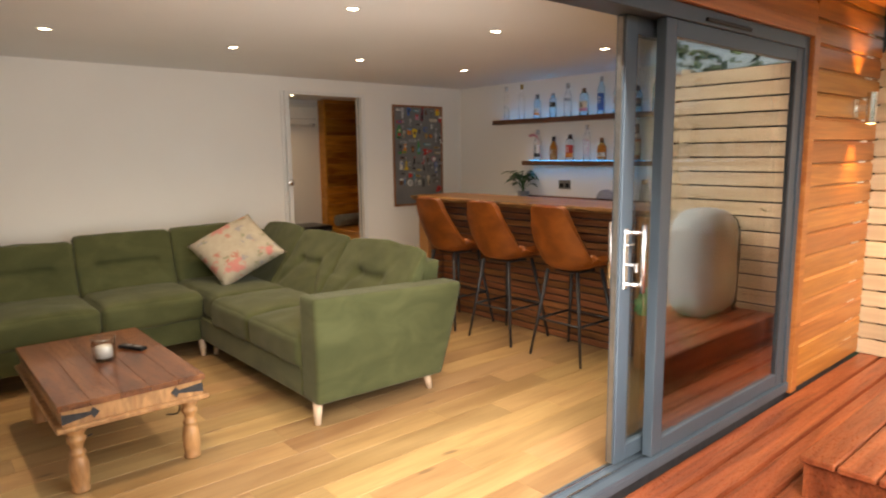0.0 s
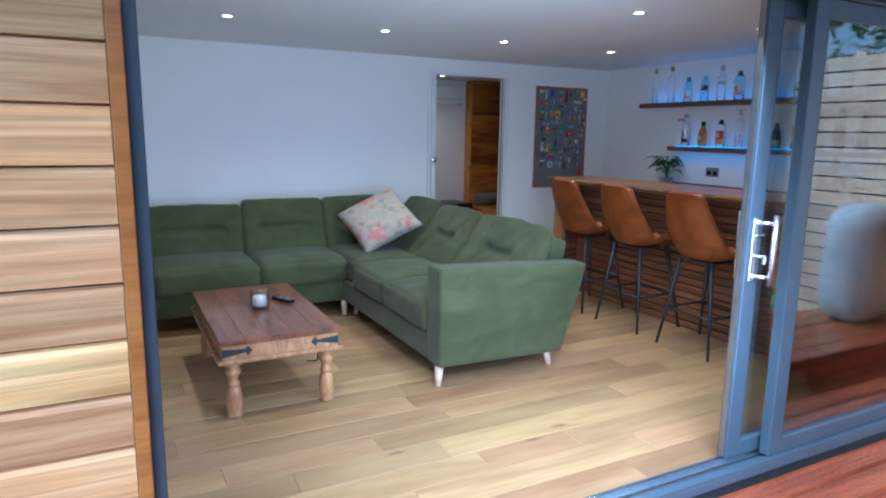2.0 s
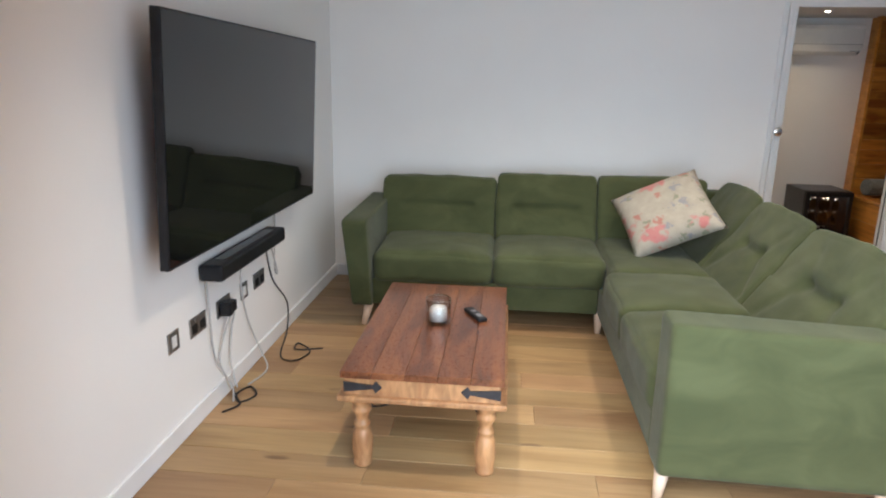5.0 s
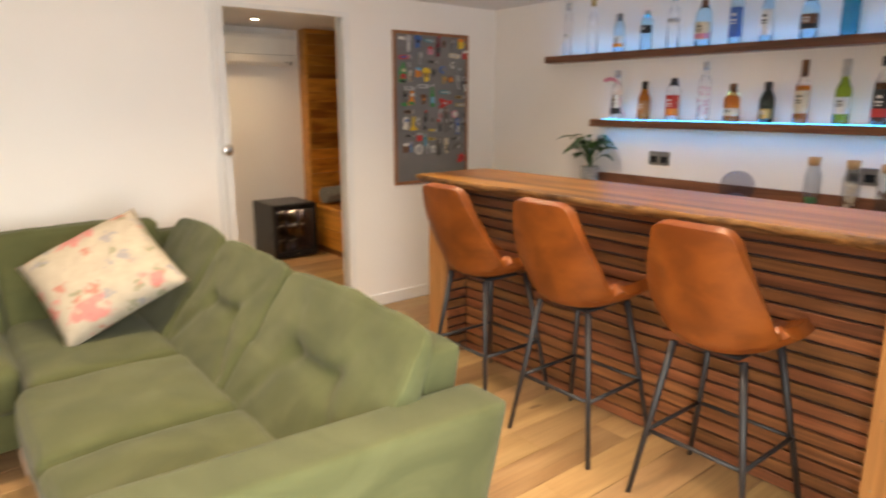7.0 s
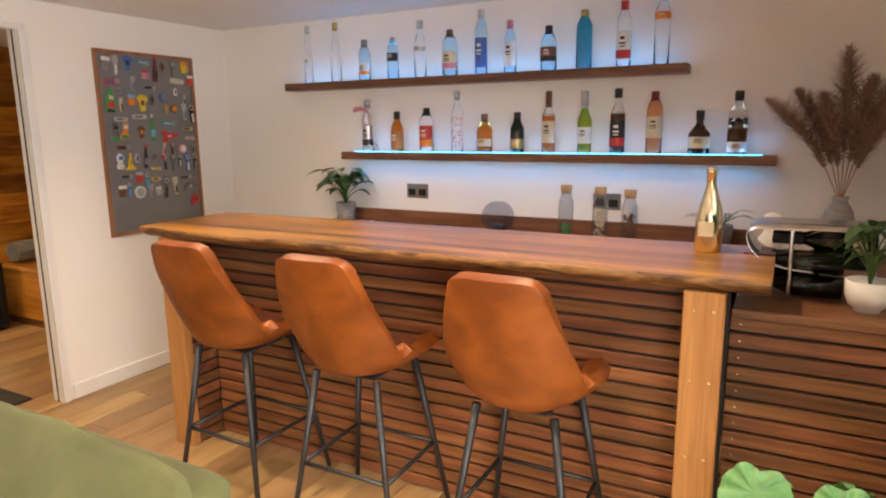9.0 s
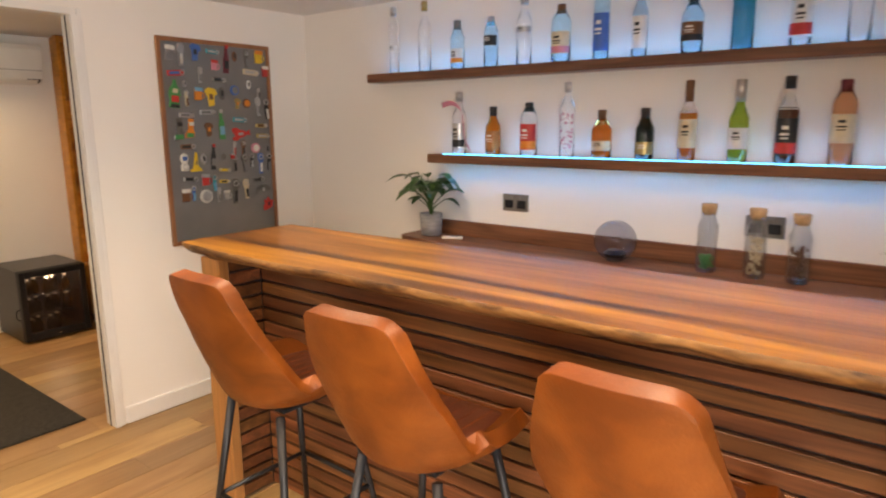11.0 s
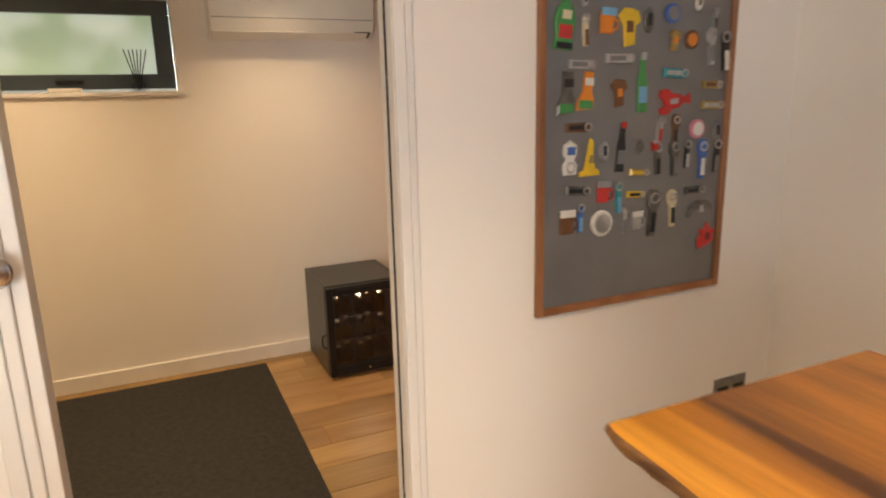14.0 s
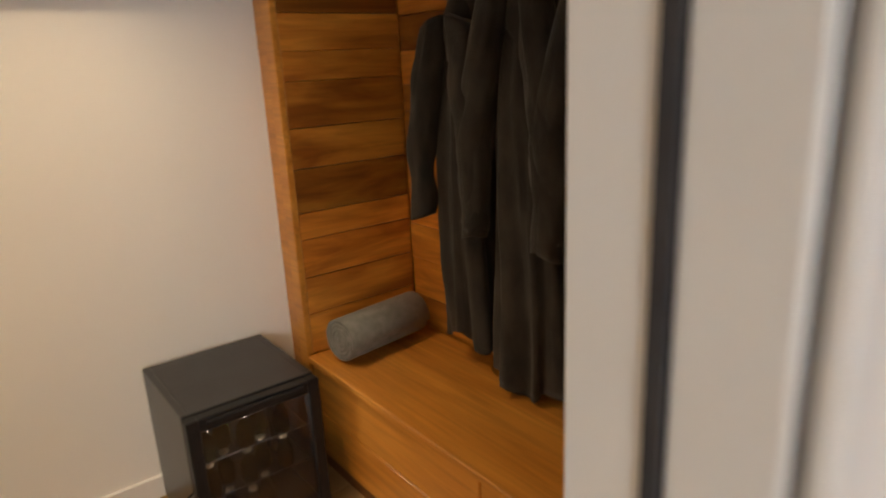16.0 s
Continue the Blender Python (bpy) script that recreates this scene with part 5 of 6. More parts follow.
POT1 = [(0.05, 0), (0.056, 0.005), (0.062, 0.12), (0.058, 0.12), (0.055, 0.105), (0.001, 0.104)]
leafy("peace_lily", "green leafy houseplant in a ribbed grey concrete pot", (5.075, 4.42, Z0), POT1, 40, LEAF, 3, 0.235, 0.225, 0.033, "ribbed grey pot", CONCRETE)
POT2 = [(0.04, 0), (0.046, 0.004), (0.055, 0.11), (0.05, 0.11), (0.047, 0.1), (0.001, 0.099)]
leafy("aloe_plant", "spiky green aloe in a dark grey pot", (5.06, 2.22, Z0), POT2, 14, LEAF, 8, 0.10, 0.19, 0.009, "dark grey pot", GUNMETAL)
gv = thing("globe_vase", "round smoked glass globe vase with ribs", "vase", (5.02, 3.35, Z0))
part("globe", lathe([(0.03, 0.0)] + [(0.089 * math.sin(a) + 0.002, 0.090 - 0.089 * math.cos(a)) for a in (0.5 + 0.17 * i for i in range(15))], (5.02, 3.35, Z0), 30, cap=False), SMOKE, gv, smooth=True)
part("filling", lathe([(0.001, 0.012), (0.045, 0.02), (0.05, 0.035), (0.03, 0.05), (0.001, 0.052)], (5.02, 3.35, Z0), 14), INK["black"], gv, "dark pebbles inside")
for y, h, lvl, col in ((2.975, 0.275, 0.06, "green"), (2.795, 0.27, 0.17, "cream"), (2.645, 0.26, 0.14, "brown")):
    j = thing("glass_jar", "tall corked glass jar with dried %s garnish" % ("green" if col == "green" else "pale" if col == "cream" else "brown"), "jar", (5.05, y, Z0), "corked jars on the counter")
    part("jar", lathe([(0.036, 0), (0.04, 0.005), (0.04, h * 0.68), (0.027, h * 0.8), (0.027, h * 0.88), (0.024, h * 0.88), (0.024, h * 0.8), (0.036, h * 0.67), (0.036, 0.008), (0.001, 0.007)], (5.05, y, Z0), 24), JAR, j, smooth=True)
    part("cork", lathe([(0.024, h * 0.84), (0.029, h * 0.9), (0.031, h), (0.001, h)], (5.05, y, Z0), 18), CORK, j, "cork stopper", True)
    rg = random.Random(int(y * 100))
    bm = bmesh.new()
    for _ in range(60):
        a, q = rg.uniform(0, 6.28), 0.026 * rg.random() ** 0.5
        bmesh.ops.create_icosphere(bm, subdivisions=1, radius=rg.uniform(0.005, 0.009), matrix=Matrix.Translation((5.05 + q * math.cos(a), y + q * math.sin(a), Z0 + 0.016 + rg.random() * lvl * 0.85)))
    tagged(part("filling", bm, INK[col], j, "dried pieces"), kind="stuff")
rc = thing("counter_remote", "small white remote control lying on the counter", "remote", (5.07, 4.27, Z0))
part("case", turn_about(B((-0.018, 0.018, -0.055, 0.055, Z0, Z0 + 0.014), bevel=0.005, seg=2), Matrix.Translation((5.04, 4.25, 0)) @ Matrix.Rotation(radians(25), 4, "Z")), PLASTIC_W, rc)
part("buttons", turn_about(B((-0.009, 0.009, -0.03, 0.01, Z0 + 0.0135, Z0 + 0.0155)), Matrix.Translation((5.04, 4.25, 0)) @ Matrix.Rotation(radians(25), 4, "Z")), INK["grey"], rc)

# gold bottle on the bar top
gb = thing("gold_bottle", "shiny gold foil wine bottle with a pale label", "bottle", (4.19, 2.19, ZT1))
part("bottle_body", lathe([(0.040, 0), (0.044, 0.006), (0.045, 0.115), (0.040, 0.15), (0.025, 0.198), (0.017, 0.232), (0.0155, 0.272), (0.018, 0.274), (0.018, 0.295), (0.001, 0.296)], (4.19, 2.19, ZT1 + 0.0005), 30), GOLD, gb, smooth=True)
bm = B((4.142, 4.1455, 2.17, 2.22, ZT1 + 0.06, ZT1 + 0.11))
part("label", bm, INK["cream"], gb, "pale paper label")

# on the return cabinet: wine rack, plants, plumes, white figure
wr = thing("wine_rack", "curved chrome wine rack holding dark bottles", "wine rack", (4.45, 1.82, Z0))
sheet = bmesh.new()
side0, side1 = [], []
for p in curve_pts([(0, 1.60, 0.235), (0, 1.92, 0.235), (0, 2.045, 0.228), (0, 2.062, 0.19), (0, 2.03, 0.14), (0, 1.95, 0.105), (0, 1.86, 0.098)], 6):
    side0.append(sheet.verts.new((4.16, p.y, Z0 + p.z)))
    side1.append(sheet.verts.new((4.44, p.y, Z0 + p.z)))
for k in range(len(side0) - 1):
    sheet.faces.new((side0[k], side0[k + 1], side1[k + 1], side1[k]))
sh2 = part("curved_tray", sheet, CHROME, wr, "bent polished chrome sheet", True)
md = sh2.modifiers.new("thick", "SOLIDIFY")
md.thickness = 0.004
for y in (1.66, 1.93):
    part("band", tube(curve_pts([(4.14, y, Z0 + 0.235), (4.13, y, Z0 + 0.12), (4.15, y, Z0 + 0.008), (4.30, y, Z0 + 0.006), (4.45, y, Z0 + 0.05), (4.47, y, Z0 + 0.235)]), 0.006), CHROME, wr, "bent chrome rod", True)
for x, z, c, tag in ((4.19, 0.046, "wine", 0), (4.275, 0.046, "wine", 1), (4.36, 0.05, "wine", 0), (4.20, 0.125, "wine", 0), (4.29, 0.128, "black", 0), (4.24, 0.19, "black", 1), (4.33, 0.19, "black", 0)):
    wb = thing("wine_bottle", "dark wine bottle with %s foil lying in the rack" % ("dark red" if c == "wine" else c), "bottle", (x, 1.8, Z0 + z - 0.039), "bottles in the wine rack")
    m = Matrix.Translation((x, 2.075 if c == "wine" else 1.99, Z0 + z)) @ Matrix.Rotation(radians(90), 4, "X")
    part("bottle_body", turn_about(lathe([(0.014, 0.07), (0.015, 0.10), (0.036, 0.15), (0.038, 0.16), (0.038, 0.30), (0.001, 0.30)], seg=18), m), DARK_GLASS, wb, smooth=True)
    part("foil", turn_about(lathe([(0.001, 0.0), (0.016, 0.002), (0.0165, 0.09), (0.0145, 0.092)], seg=14), m), INK[c], wb, "foil round the neck", True)
    if tag:
        part("label", turn_about(lathe([(0.0384, 0.235), (0.0384, 0.275)], seg=18, cap=False), m), INK["cream"], wb, "pale label", True)
POT3 = [(0.036, 0), (0.038, 0.012), (0.052, 0.02), (0.064, 0.05), (0.067, 0.10), (0.061, 0.10), (0.058, 0.085), (0.001, 0.084)]
leafy("small_plant", "small round-leaved green plant in a white footed pot", (4.10, 1.71, Z0), POT3, 22, LEAF, 15, 0.21, 0.125, 0.034, "white footed ceramic pot", CERAMIC)
fg = lathe([(0.05, 0), (0.052, 0.02), (0.045, 0.06), (0.05, 0.11), (0.03, 0.14), (0.028, 0.15), (0.036, 0.18), (0.030, 0.21), (0.001, 0.222)], (4.72, 2.0, Z0), 22)
solo("white_figurine", fg, CERAMIC, "plain white ceramic figurine on the cabinet", "ornament", smooth=True)
pv = thing("pampas_vase", "tall brown vase of dried feathery pampas plumes", "dried flowers", (4.88, 1.76, Z0))
part("vase", lathe([(0.045, 0), (0.06, 0.01), (0.07, 0.12), (0.05, 0.22), (0.028, 0.26), (0.034, 0.28), (0.030, 0.28), (0.001, 0.2)], (4.88, 1.76, Z0), 24), CONCRETE, pv, smooth=True)
prg = random.Random(21)
for i, (dx, dy, h) in enumerate(((-0.05, 0.30, 0.42), (0.02, 0.19, 0.46), (-0.06, 0.10, 0.44), (0.0, 0.02, 0.62), (-0.03, -0.07, 0.50), (0.05, -0.16, 0.50), (-0.08, -0.19, 0.42))):
    foot, tip = Vector((4.88, 1.76, Z0 + 0.25)), Vector((4.88 + dx, 1.76 + dy, Z0 + 0.25 + h))
    bm = tube(curve_pts([foot, foot.lerp(tip, 0.5) + Vector((0, -dy * 0.12, 0.02)), tip], 5), 0.0022, seg=5)
    for _ in range(1100):
        u = 0.32 + 0.68 * prg.random()
        c = foot.lerp(tip, u) + Vector((0, -dy * 0.12, 0.02)) * (1 - abs(2 * u - 1))
        wd = 0.085 * math.sin(math.pi * min(1, (u - 0.28) / 0.76)) + 0.012
        d = Vector((prg.gauss(0, 1), prg.gauss(0, 1), prg.uniform(0.3, 1.6))).normalized() * wd * prg.uniform(0.6, 1.3)
        s = Vector((prg.uniform(-1, 1), prg.uniform(-1, 1), 0)) * 0.0034
        bm.faces.new([bm.verts.new(q) for q in (c - s, c + s, c + d)])
    part("plume", bm, PLUME, pv, "feathery dusky plume")

# floor plant by the glass
fp = thing("floor_plant", "large pale-leaved potted plant in a dark round pot", "plant", (3.69, 1.73, 0))
part("pot", lathe([(0.11, 0), (0.125, 0.01), (0.165, 0.18), (0.17, 0.25), (0.16, 0.25), (0.15, 0.22), (0.001, 0.21)], (3.69, 1.73, 0), 32), PLASTIC, fp, "dark round pot", True)
for (px, py, pz), yaw, size in (((3.52, 1.97, 0.555), 170, 0.105), ((3.57, 1.76, 0.53), 190, 0.095), ((3.50, 1.66, 0.42), 200, 0.10), ((3.72, 1.93, 0.43), 95, 0.10), ((3.80, 1.70, 0.46), 330, 0.09), ((3.66, 1.63, 0.48), 255, 0.09)):
    bm = bmesh.new()
    ctr = bm.verts.new((0, 0, 0))
    ring = []
    for k in range(40):
        a = 2 * math.pi * k / 40
        rr = size * (1 + 0.10 * math.cos(a)) * (1 - 0.34 * math.exp(-((a - math.pi) / 0.28) ** 2)) * (1 - 0.14 * abs(math.sin(a)))
        ring.append((rr * math.cos(a), rr * math.sin(a)))
    mids = [bm.verts.new((x * 0.55, y * 0.55, -0.02 * (x * 0.5 / size) ** 2 + 0.012 + 0.010 * math.cos(k * math.pi / 2))) for k, (x, y) in enumerate(ring)]
    outs = [bm.verts.new((x, y, -0.22 * (x * x + y * y) / size * 0.5 + 0.009 * math.cos(k * math.pi / 2))) for k, (x, y) in enumerate(ring)]
    for k in range(40):
        bm.faces.new((ctr, mids[k], mids[(k + 1) % 40]))
        bm.faces.new((mids[k], outs[k], outs[(k + 1) % 40], mids[(k + 1) % 40]))
    turn_about(bm, Matrix.Translation((px, py, pz)) @ Matrix.Rotation(radians(yaw), 4, "Z") @ Matrix.Rotation(radians(52), 4, "Y"))
    part("leaf", bm, LEAF_PALE, fp, "broad pale green heart-shaped leaf", True)
    part("stem", tube(curve_pts([(3.69, 1.73, 0.2), (3.69 + (px - 3.69) * 0.4, 1.73 + (py - 1.73) * 0.4, pz * 0.75), (px, py, pz - 0.004)], 5), 0.005), LEAF, fp, smooth=True)

# bar stools
stool = thing("bar_stool", "tan leather bar stool with a high back and black steel legs", "stool", (0, 0, 0), "stools along the bar")


def shell_point(u, v):
    """The bent seat shell: v runs down the back and out along the seat."""
    if v < 0.5:
        k = v / 0.5
        x, z = -0.325 + 0.115 * k + 0.02 * k ** 3, 1.11 - 0.43 * k
        w = 0.158 + 0.06 * min(1, k / 0.62) - 0.02 * max(0, k - 0.75)
    else:
        k = (v - 0.5) / 0.5
        x, z = -0.19 + 0.40 * k, 0.68 - 0.03 * (1 - (1 - min(1, k * 3.2)) ** 2) + 0.02 * k
        w = 0.213 + 0.022 * min(1, 2 * k) - 0.02 * k ** 3
    s = math.copysign(abs(u), u)
    if v < 0.5:
        k = v / 0.5
        x += (0.03 + 0.11 * k ** 2) * abs(s) ** 2.6
        z -= 0.05 * abs(s) ** 8 * (1 - k) ** 2
        w *= 1 - 0.05 * (abs(s) ** 6) * (1 - k)
    else:
        k = (v - 0.5) / 0.5
        x += 0.14 * abs(s) ** 2.6 * (1 - k) ** 2
        z += 0.085 * abs(s) ** 3 * (1 - 0.25 * k)
        x -= 0.045 * abs(s) ** 5 * k ** 2
    return Vector((x, s * w, z))


bm = bmesh.new()
NU, NV = 18, 30
gv2 = [[bm.verts.new(shell_point(-1 + 2 * i / NU, j / NV)) for i in range(NU + 1)] for j in range(NV + 1)]
for j in range(NV):
    for i in range(NU):
        bm.faces.new((gv2[j][i], gv2[j][i + 1], gv2[j + 1][i + 1], gv2[j + 1][i]))
for _ in range(2):
    bmesh.ops.smooth_vert(bm, verts=bm.verts[:], factor=0.4, use_axis_x=True, use_axis_y=True, use_axis_z=True)
bmesh.ops.recalc_face_normals(bm, faces=bm.faces[:])
shell = part("seat_shell", bm, LEATHER, stool, "smooth tan leather shell", True)
md = shell.modifiers.new("thick", "SOLIDIFY")
md.thickness, md.offset = 0.046, 0.0
md = shell.modifiers.new("round", "BEVEL")
md.width, md.segments, md.limit_method = 0.014, 3, "ANGLE"
# pad in the darkened leather, which paints the seat's shade
sp = soft_box(-0.095, 0.185, -0.16, 0.16, 0.664, 0.706, 0.02, 0.006, 10)
part("seat_pad", sp, LEATHER_SHADED, stool, "ribbed leather seat pad, coloured browner for the shade inside the shell", True)
for i in range(6):
    y = -0.10 + i * 0.04
    part("seat_seam", tube([(-0.08, y, 0.709), (0.0, y, 0.713), (0.165, y, 0.708)], 0.0022, seg=5), LEATHER, stool)
for sx in (-1, 1):
    for sy in (-1, 1):
        part("leg", tube([(sx * 0.135 - 0.01, sy * 0.13, 0.635), (sx * 0.22, sy * 0.226, 0.0)], 0.0145, taper=0.0095, seg=10), STEEL_BLACK, stool, "slim tapered black steel leg", True)
zf = 0.27
fx, fy = 0.135 + 0.085 * (0.635 - zf) / 0.635, 0.13 + 0.096 * (0.635 - zf) / 0.635
for a, b in (((-fx, -fy), (-fx, fy)), ((fx, -fy), (fx, fy)), ((-fx, -fy), (fx, -fy)), ((-fx, fy), (fx, fy))):
    part("footrest", tube([(a[0], a[1], zf), ((a[0] + b[0]) / 2 * 1.0, (a[1] + b[1]) / 2, zf - 0.0), (b[0], b[1], zf)], 0.0085), STEEL_BLACK, stool, smooth=True)
part("under_frame", B((-0.11, 0.10, -0.10, 0.10, 0.618, 0.632), bevel=0.004), STEEL_BLACK, stool)
stool.matrix_basis = pose(3.695, 2.66, 0)
copy_thing(stool, pose(3.695, 3.315, 0, 0, 0, 1))
copy_thing(stool, pose(3.70, 3.935, 0, 0, 0, -1))

# magnet board with bottle openers
mb = thing("magnet_board", "tall wood-framed steel board covered with bottle openers", "board", (4.53, YB, 0.905))
MX0, MX1, MZ0, MZ1 = 4.18, 4.875, 0.890, 1.977
part("steel_sheet", B((MX0 + 0.015, MX1 - 0.015, YB - 0.008, YB - 0.002, MZ0 + 0.015, MZ1 - 0.015)), SLATE, mb)
for b in ((MX0, MX0 + 0.022, MZ0, MZ1), (MX1 - 0.022, MX1, MZ0, MZ1), (MX0 + 0.022, MX1 - 0.022, MZ0, MZ0 + 0.022), (MX0 + 0.022, MX1 - 0.022, MZ1 - 0.022, MZ1)):
    part("frame_rail", B((b[0], b[1], YB - 0.018, YB - 0.0005, b[2], b[3]), bevel=0.002), FRAMEWOOD, mb)
SHAPES = dict(
    bottle=[(-.013, -.06), (.013, -.06), (.013, .005), (.007, .03), (.0052, .062), (-.0052, .062), (-.007, .03), (-.013, .005)],
    key=[(-.009, -.05), (.009, -.05), (.010, .01), (.017, .02), (.017, .045), (.008, .055), (-.008, .055), (-.017, .045), (-.017, .02), (-.010, .01)],
    bar=[(-.008, -.042), (.008, -.042), (.010, .0), (.007, .042), (-.007, .042), (-.010, .0)],
    flat=[(-.042, -.012), (.036, -.014), (.042, .0), (.036, .012), (-.042, .012)],
    mug=[(-.018, -.026), (.018, -.026), (.020, .026), (-.020, .026)],
    tee=[(-.012, -.04), (.014, -.036), (.016, .0), (.030, .010), (.024, .028), (.008, .034), (-.010, .036), (-.026, .022), (-.014, .0)],
    disc=[(.023 * math.cos(a), .023 * math.sin(a)) for a in (i * math.pi / 8 for i in range(16))],
    ring=[(.015 * math.cos(a), .028 * math.sin(a)) for a in (i * math.pi / 7 for i in range(14))],
    eight=[(-.020, -.045), (.020, -.045), (.023, -.02), (.012, -.004), (.022, .012), (.020, .036), (.0, .050), (-.020, .036), (-.022, .012), (-.012, -.004), (-.023, -.02)],
    boot=[(-.028, -.045), (.018, -.040), (.022, -.015), (.014, .0), (.016, .048), (-.010, .050), (-.012, .0), (-.028, -.025)],
    lobster=[(.068, -.014), (.040, -.008), (.018, -.022), (-.010, -.024), (-.030, -.040), (-.058, -.036), (-.062, -.018), (-.040, -.012), (-.046, .004), (-.062, .022), (-.054, .040), (-.026, .040), (-.004, .024),
             (.022, .020), (.042, .008), (.066, .020)],
    arc=[(-.055, -.026), (-.030, -.004), (.0, .004), (.032, -.002), (.056, -.014), (.050, .010), (.024, .026), (-.012, .028), (-.046, .010)],
    cone=[(-.034, -.050), (.034, -.046), (.030, -.034), (.018, -.030), (.008, .0), (.006, .050), (-.004, .056), (-.014, .0), (-.020, -.034), (-.036, -.038)],
    leaf=[(-.028, -.040), (.004, -.030), (.030, -.012), (.024, .0), (.034, .018), (.012, .020), (-.004, .040), (-.012, .018), (-.032, .022), (-.022, .0), (-.034, -.014)],
    gnome=[(-.030, -.068), (.030, -.068), (.026, -.030), (.034, .0), (.026, .030), (.012, .048), (.004, .076), (-.008, .076), (-.014, .048), (-.028, .030), (-.034, .0), (-.026, -.030)],
    cap=[(.036 * (1 + 0.07 * (i % 2)) * math.cos(i * math.pi / 20), .036 * (1 + 0.07 * (i % 2)) * math.sin(i * math.pi / 20)) for i in range(40)])
org2 = random.Random(31)
PAINTS = dict(g="green", r="red", y="yellow", o="orange", b="blue", s="silver", w="white", c="cream", k="black", n="brown", p="pink", t="teal", e="grey", m="pewter", a="brass", u="sky", d="wine")


def opener(u, z, shape, paint, size=1.0, tilt=0.0):
    """A novelty opener on the board; paint: two letters, for its body and for its trim."""
    colour, trim = PAINTS[paint[0]], PAINTS[paint[1]]
    bm = bmesh.new()
    x, ca, sa = MX0 + u * (MX1 - MX0), math.cos(tilt), math.sin(tilt)

    def turn(p, q):
        return x + size * (p * ca - q * sa), z + size * (p * sa + q * ca)
    pts = [turn(p, q) for p, q in SHAPES[shape]]
    d = org2.uniform(0.006, 0.012)
    y0 = YB - 0.0085
    f0 = [bm.verts.new((p, y0, q)) for p, q in pts]
    f1 = [bm.verts.new((p, y0 - d * 0.7, q)) for p, q in pts]
    f2 = [bm.verts.new((x + (p - x) * 0.86, y0 - d, z + (q - z) * 0.88)) for p, q in pts]
    n = len(pts)
    for lo, hi in ((f0, f1), (f1, f2)):
        for i in range(n):
            bm.faces.new((lo[i], lo[(i + 1) % n], hi[(i + 1) % n], hi[i]))
    bm.faces.new(f2)
    bm.faces.new(f0[::-1])
    bmesh.ops.recalc_face_normals(bm, faces=bm.faces[:])
    t = thing("bottle_opener", "%s novelty bottle opener with %s trim on the board" % (colour, trim), "bottle opener", (x, y0, z), "openers on the magnet board")
    part("body", bm, INK[colour], t)

    def patch(name, p0, p1, q0, q1, material, label=""):
        c = [turn(p, q) for p, q in ((p0, q0), (p1, q0), (p1, q1), (p0, q1))]
        pb = bmesh.new()
        lo, hi = [pb.verts.new((p, y0 - d + 0.001, q)) for p, q in c], [pb.verts.new((p, y0 - d - 0.0022, q)) for p, q in c]
        for i in range(4):
            pb.faces.new((lo[i], lo[(i + 1) % 4], hi[(i + 1) % 4], hi[i]))
        pb.faces.new(hi)
        bmesh.ops.recalc_face_normals(pb, faces=pb.faces[:])
        part(name, pb, material, t, label)

    def loop(p, q, r0):
        cx, cz = turn(p, q)
        part("metal_loop", tube([(cx + size * r0 * math.cos(k), y0 - d, cz + size * r0 * math.sin(k)) for k in (i * math.pi / 6 for i in range(13))], 0.0032, seg=5), INK["silver"], t, "steel lever loop", True)
    tm = INK[trim]
    if shape in ("key", "bar"):
        loop(0, 0.036, 0.011)
        patch("inlay", -.006, .006, -.040, .005, tm, trim + " inlay")
    elif shape == "ring":
        patch("slot", -.005, .005, -.012, .014, INK["black"], "dark slot")
    elif shape == "eight":
        loop(0, -0.024, 0.013)
        patch("inlay", -.013, .013, .010, .032, tm, trim + " inlay")
    elif shape == "bottle":
        patch("paper_label", -.011, .011, -.040, -.005, tm, trim + " label")
        patch("crown", -.007, .007, .050, .066, INK["silver" if colour == "green" else "red"], "bright neck")
    elif shape == "mug":
        patch("froth", -.022, .022, .016, .034, tm, trim + " top")
        cx, cz = turn(0.026, -0.002)
        part("handle", tube(curve_pts([(cx - 0.008, y0 - 0.004, cz + 0.014), (cx + 0.006, y0 - 0.004, cz + 0.008), (cx + 0.006, y0 - 0.004, cz - 0.010), (cx - 0.008, y0 - 0.004, cz - 0.016)], 4), 0.003, seg=6), INK[colour], t, smooth=True)
    elif shape in ("cap", "disc"):
        r0 = size * (0.027 if shape == "cap" else 0.016)
        em = lathe([(r0 * 0.5, 0.0), (r0, 0.0), (r0, 0.0016), (r0 * 0.5, 0.002)], (0, 0, 0), 18)
        bmesh.ops.transform(em, matrix=pose(x, y0 - d, z, 90), verts=em.verts[:])
        part("emblem", em, tm, t, "raised round emblem")
    elif shape == "gnome":
        patch("face", -.014, .014, .008, .030, INK["cream"], "pale face")
        patch("coat", -.020, .020, -.040, -.006, tm, trim + " coat")
        patch("boots", -.024, .024, -.066, -.050, INK["black"], "black boots")
    elif shape == "boot":
        patch("cuff", -.010, .014, .016, .034, tm, trim + " cuff")
        patch("toe", -.024, .014, -.040, -.020, INK["green"], "green toe")
    elif shape == "lobster":
        patch("plate", -.020, .012, -.008, .008, INK["silver"], "steel plate")
    elif shape == "flat":
        loop(0.030, 0, 0.010)
        patch("inlay", -.034, .014, -.006, .006, tm, trim + " inlay")
    else:
        patch("badge", -.008, .008, -.012, .010, tm, trim + " badge")


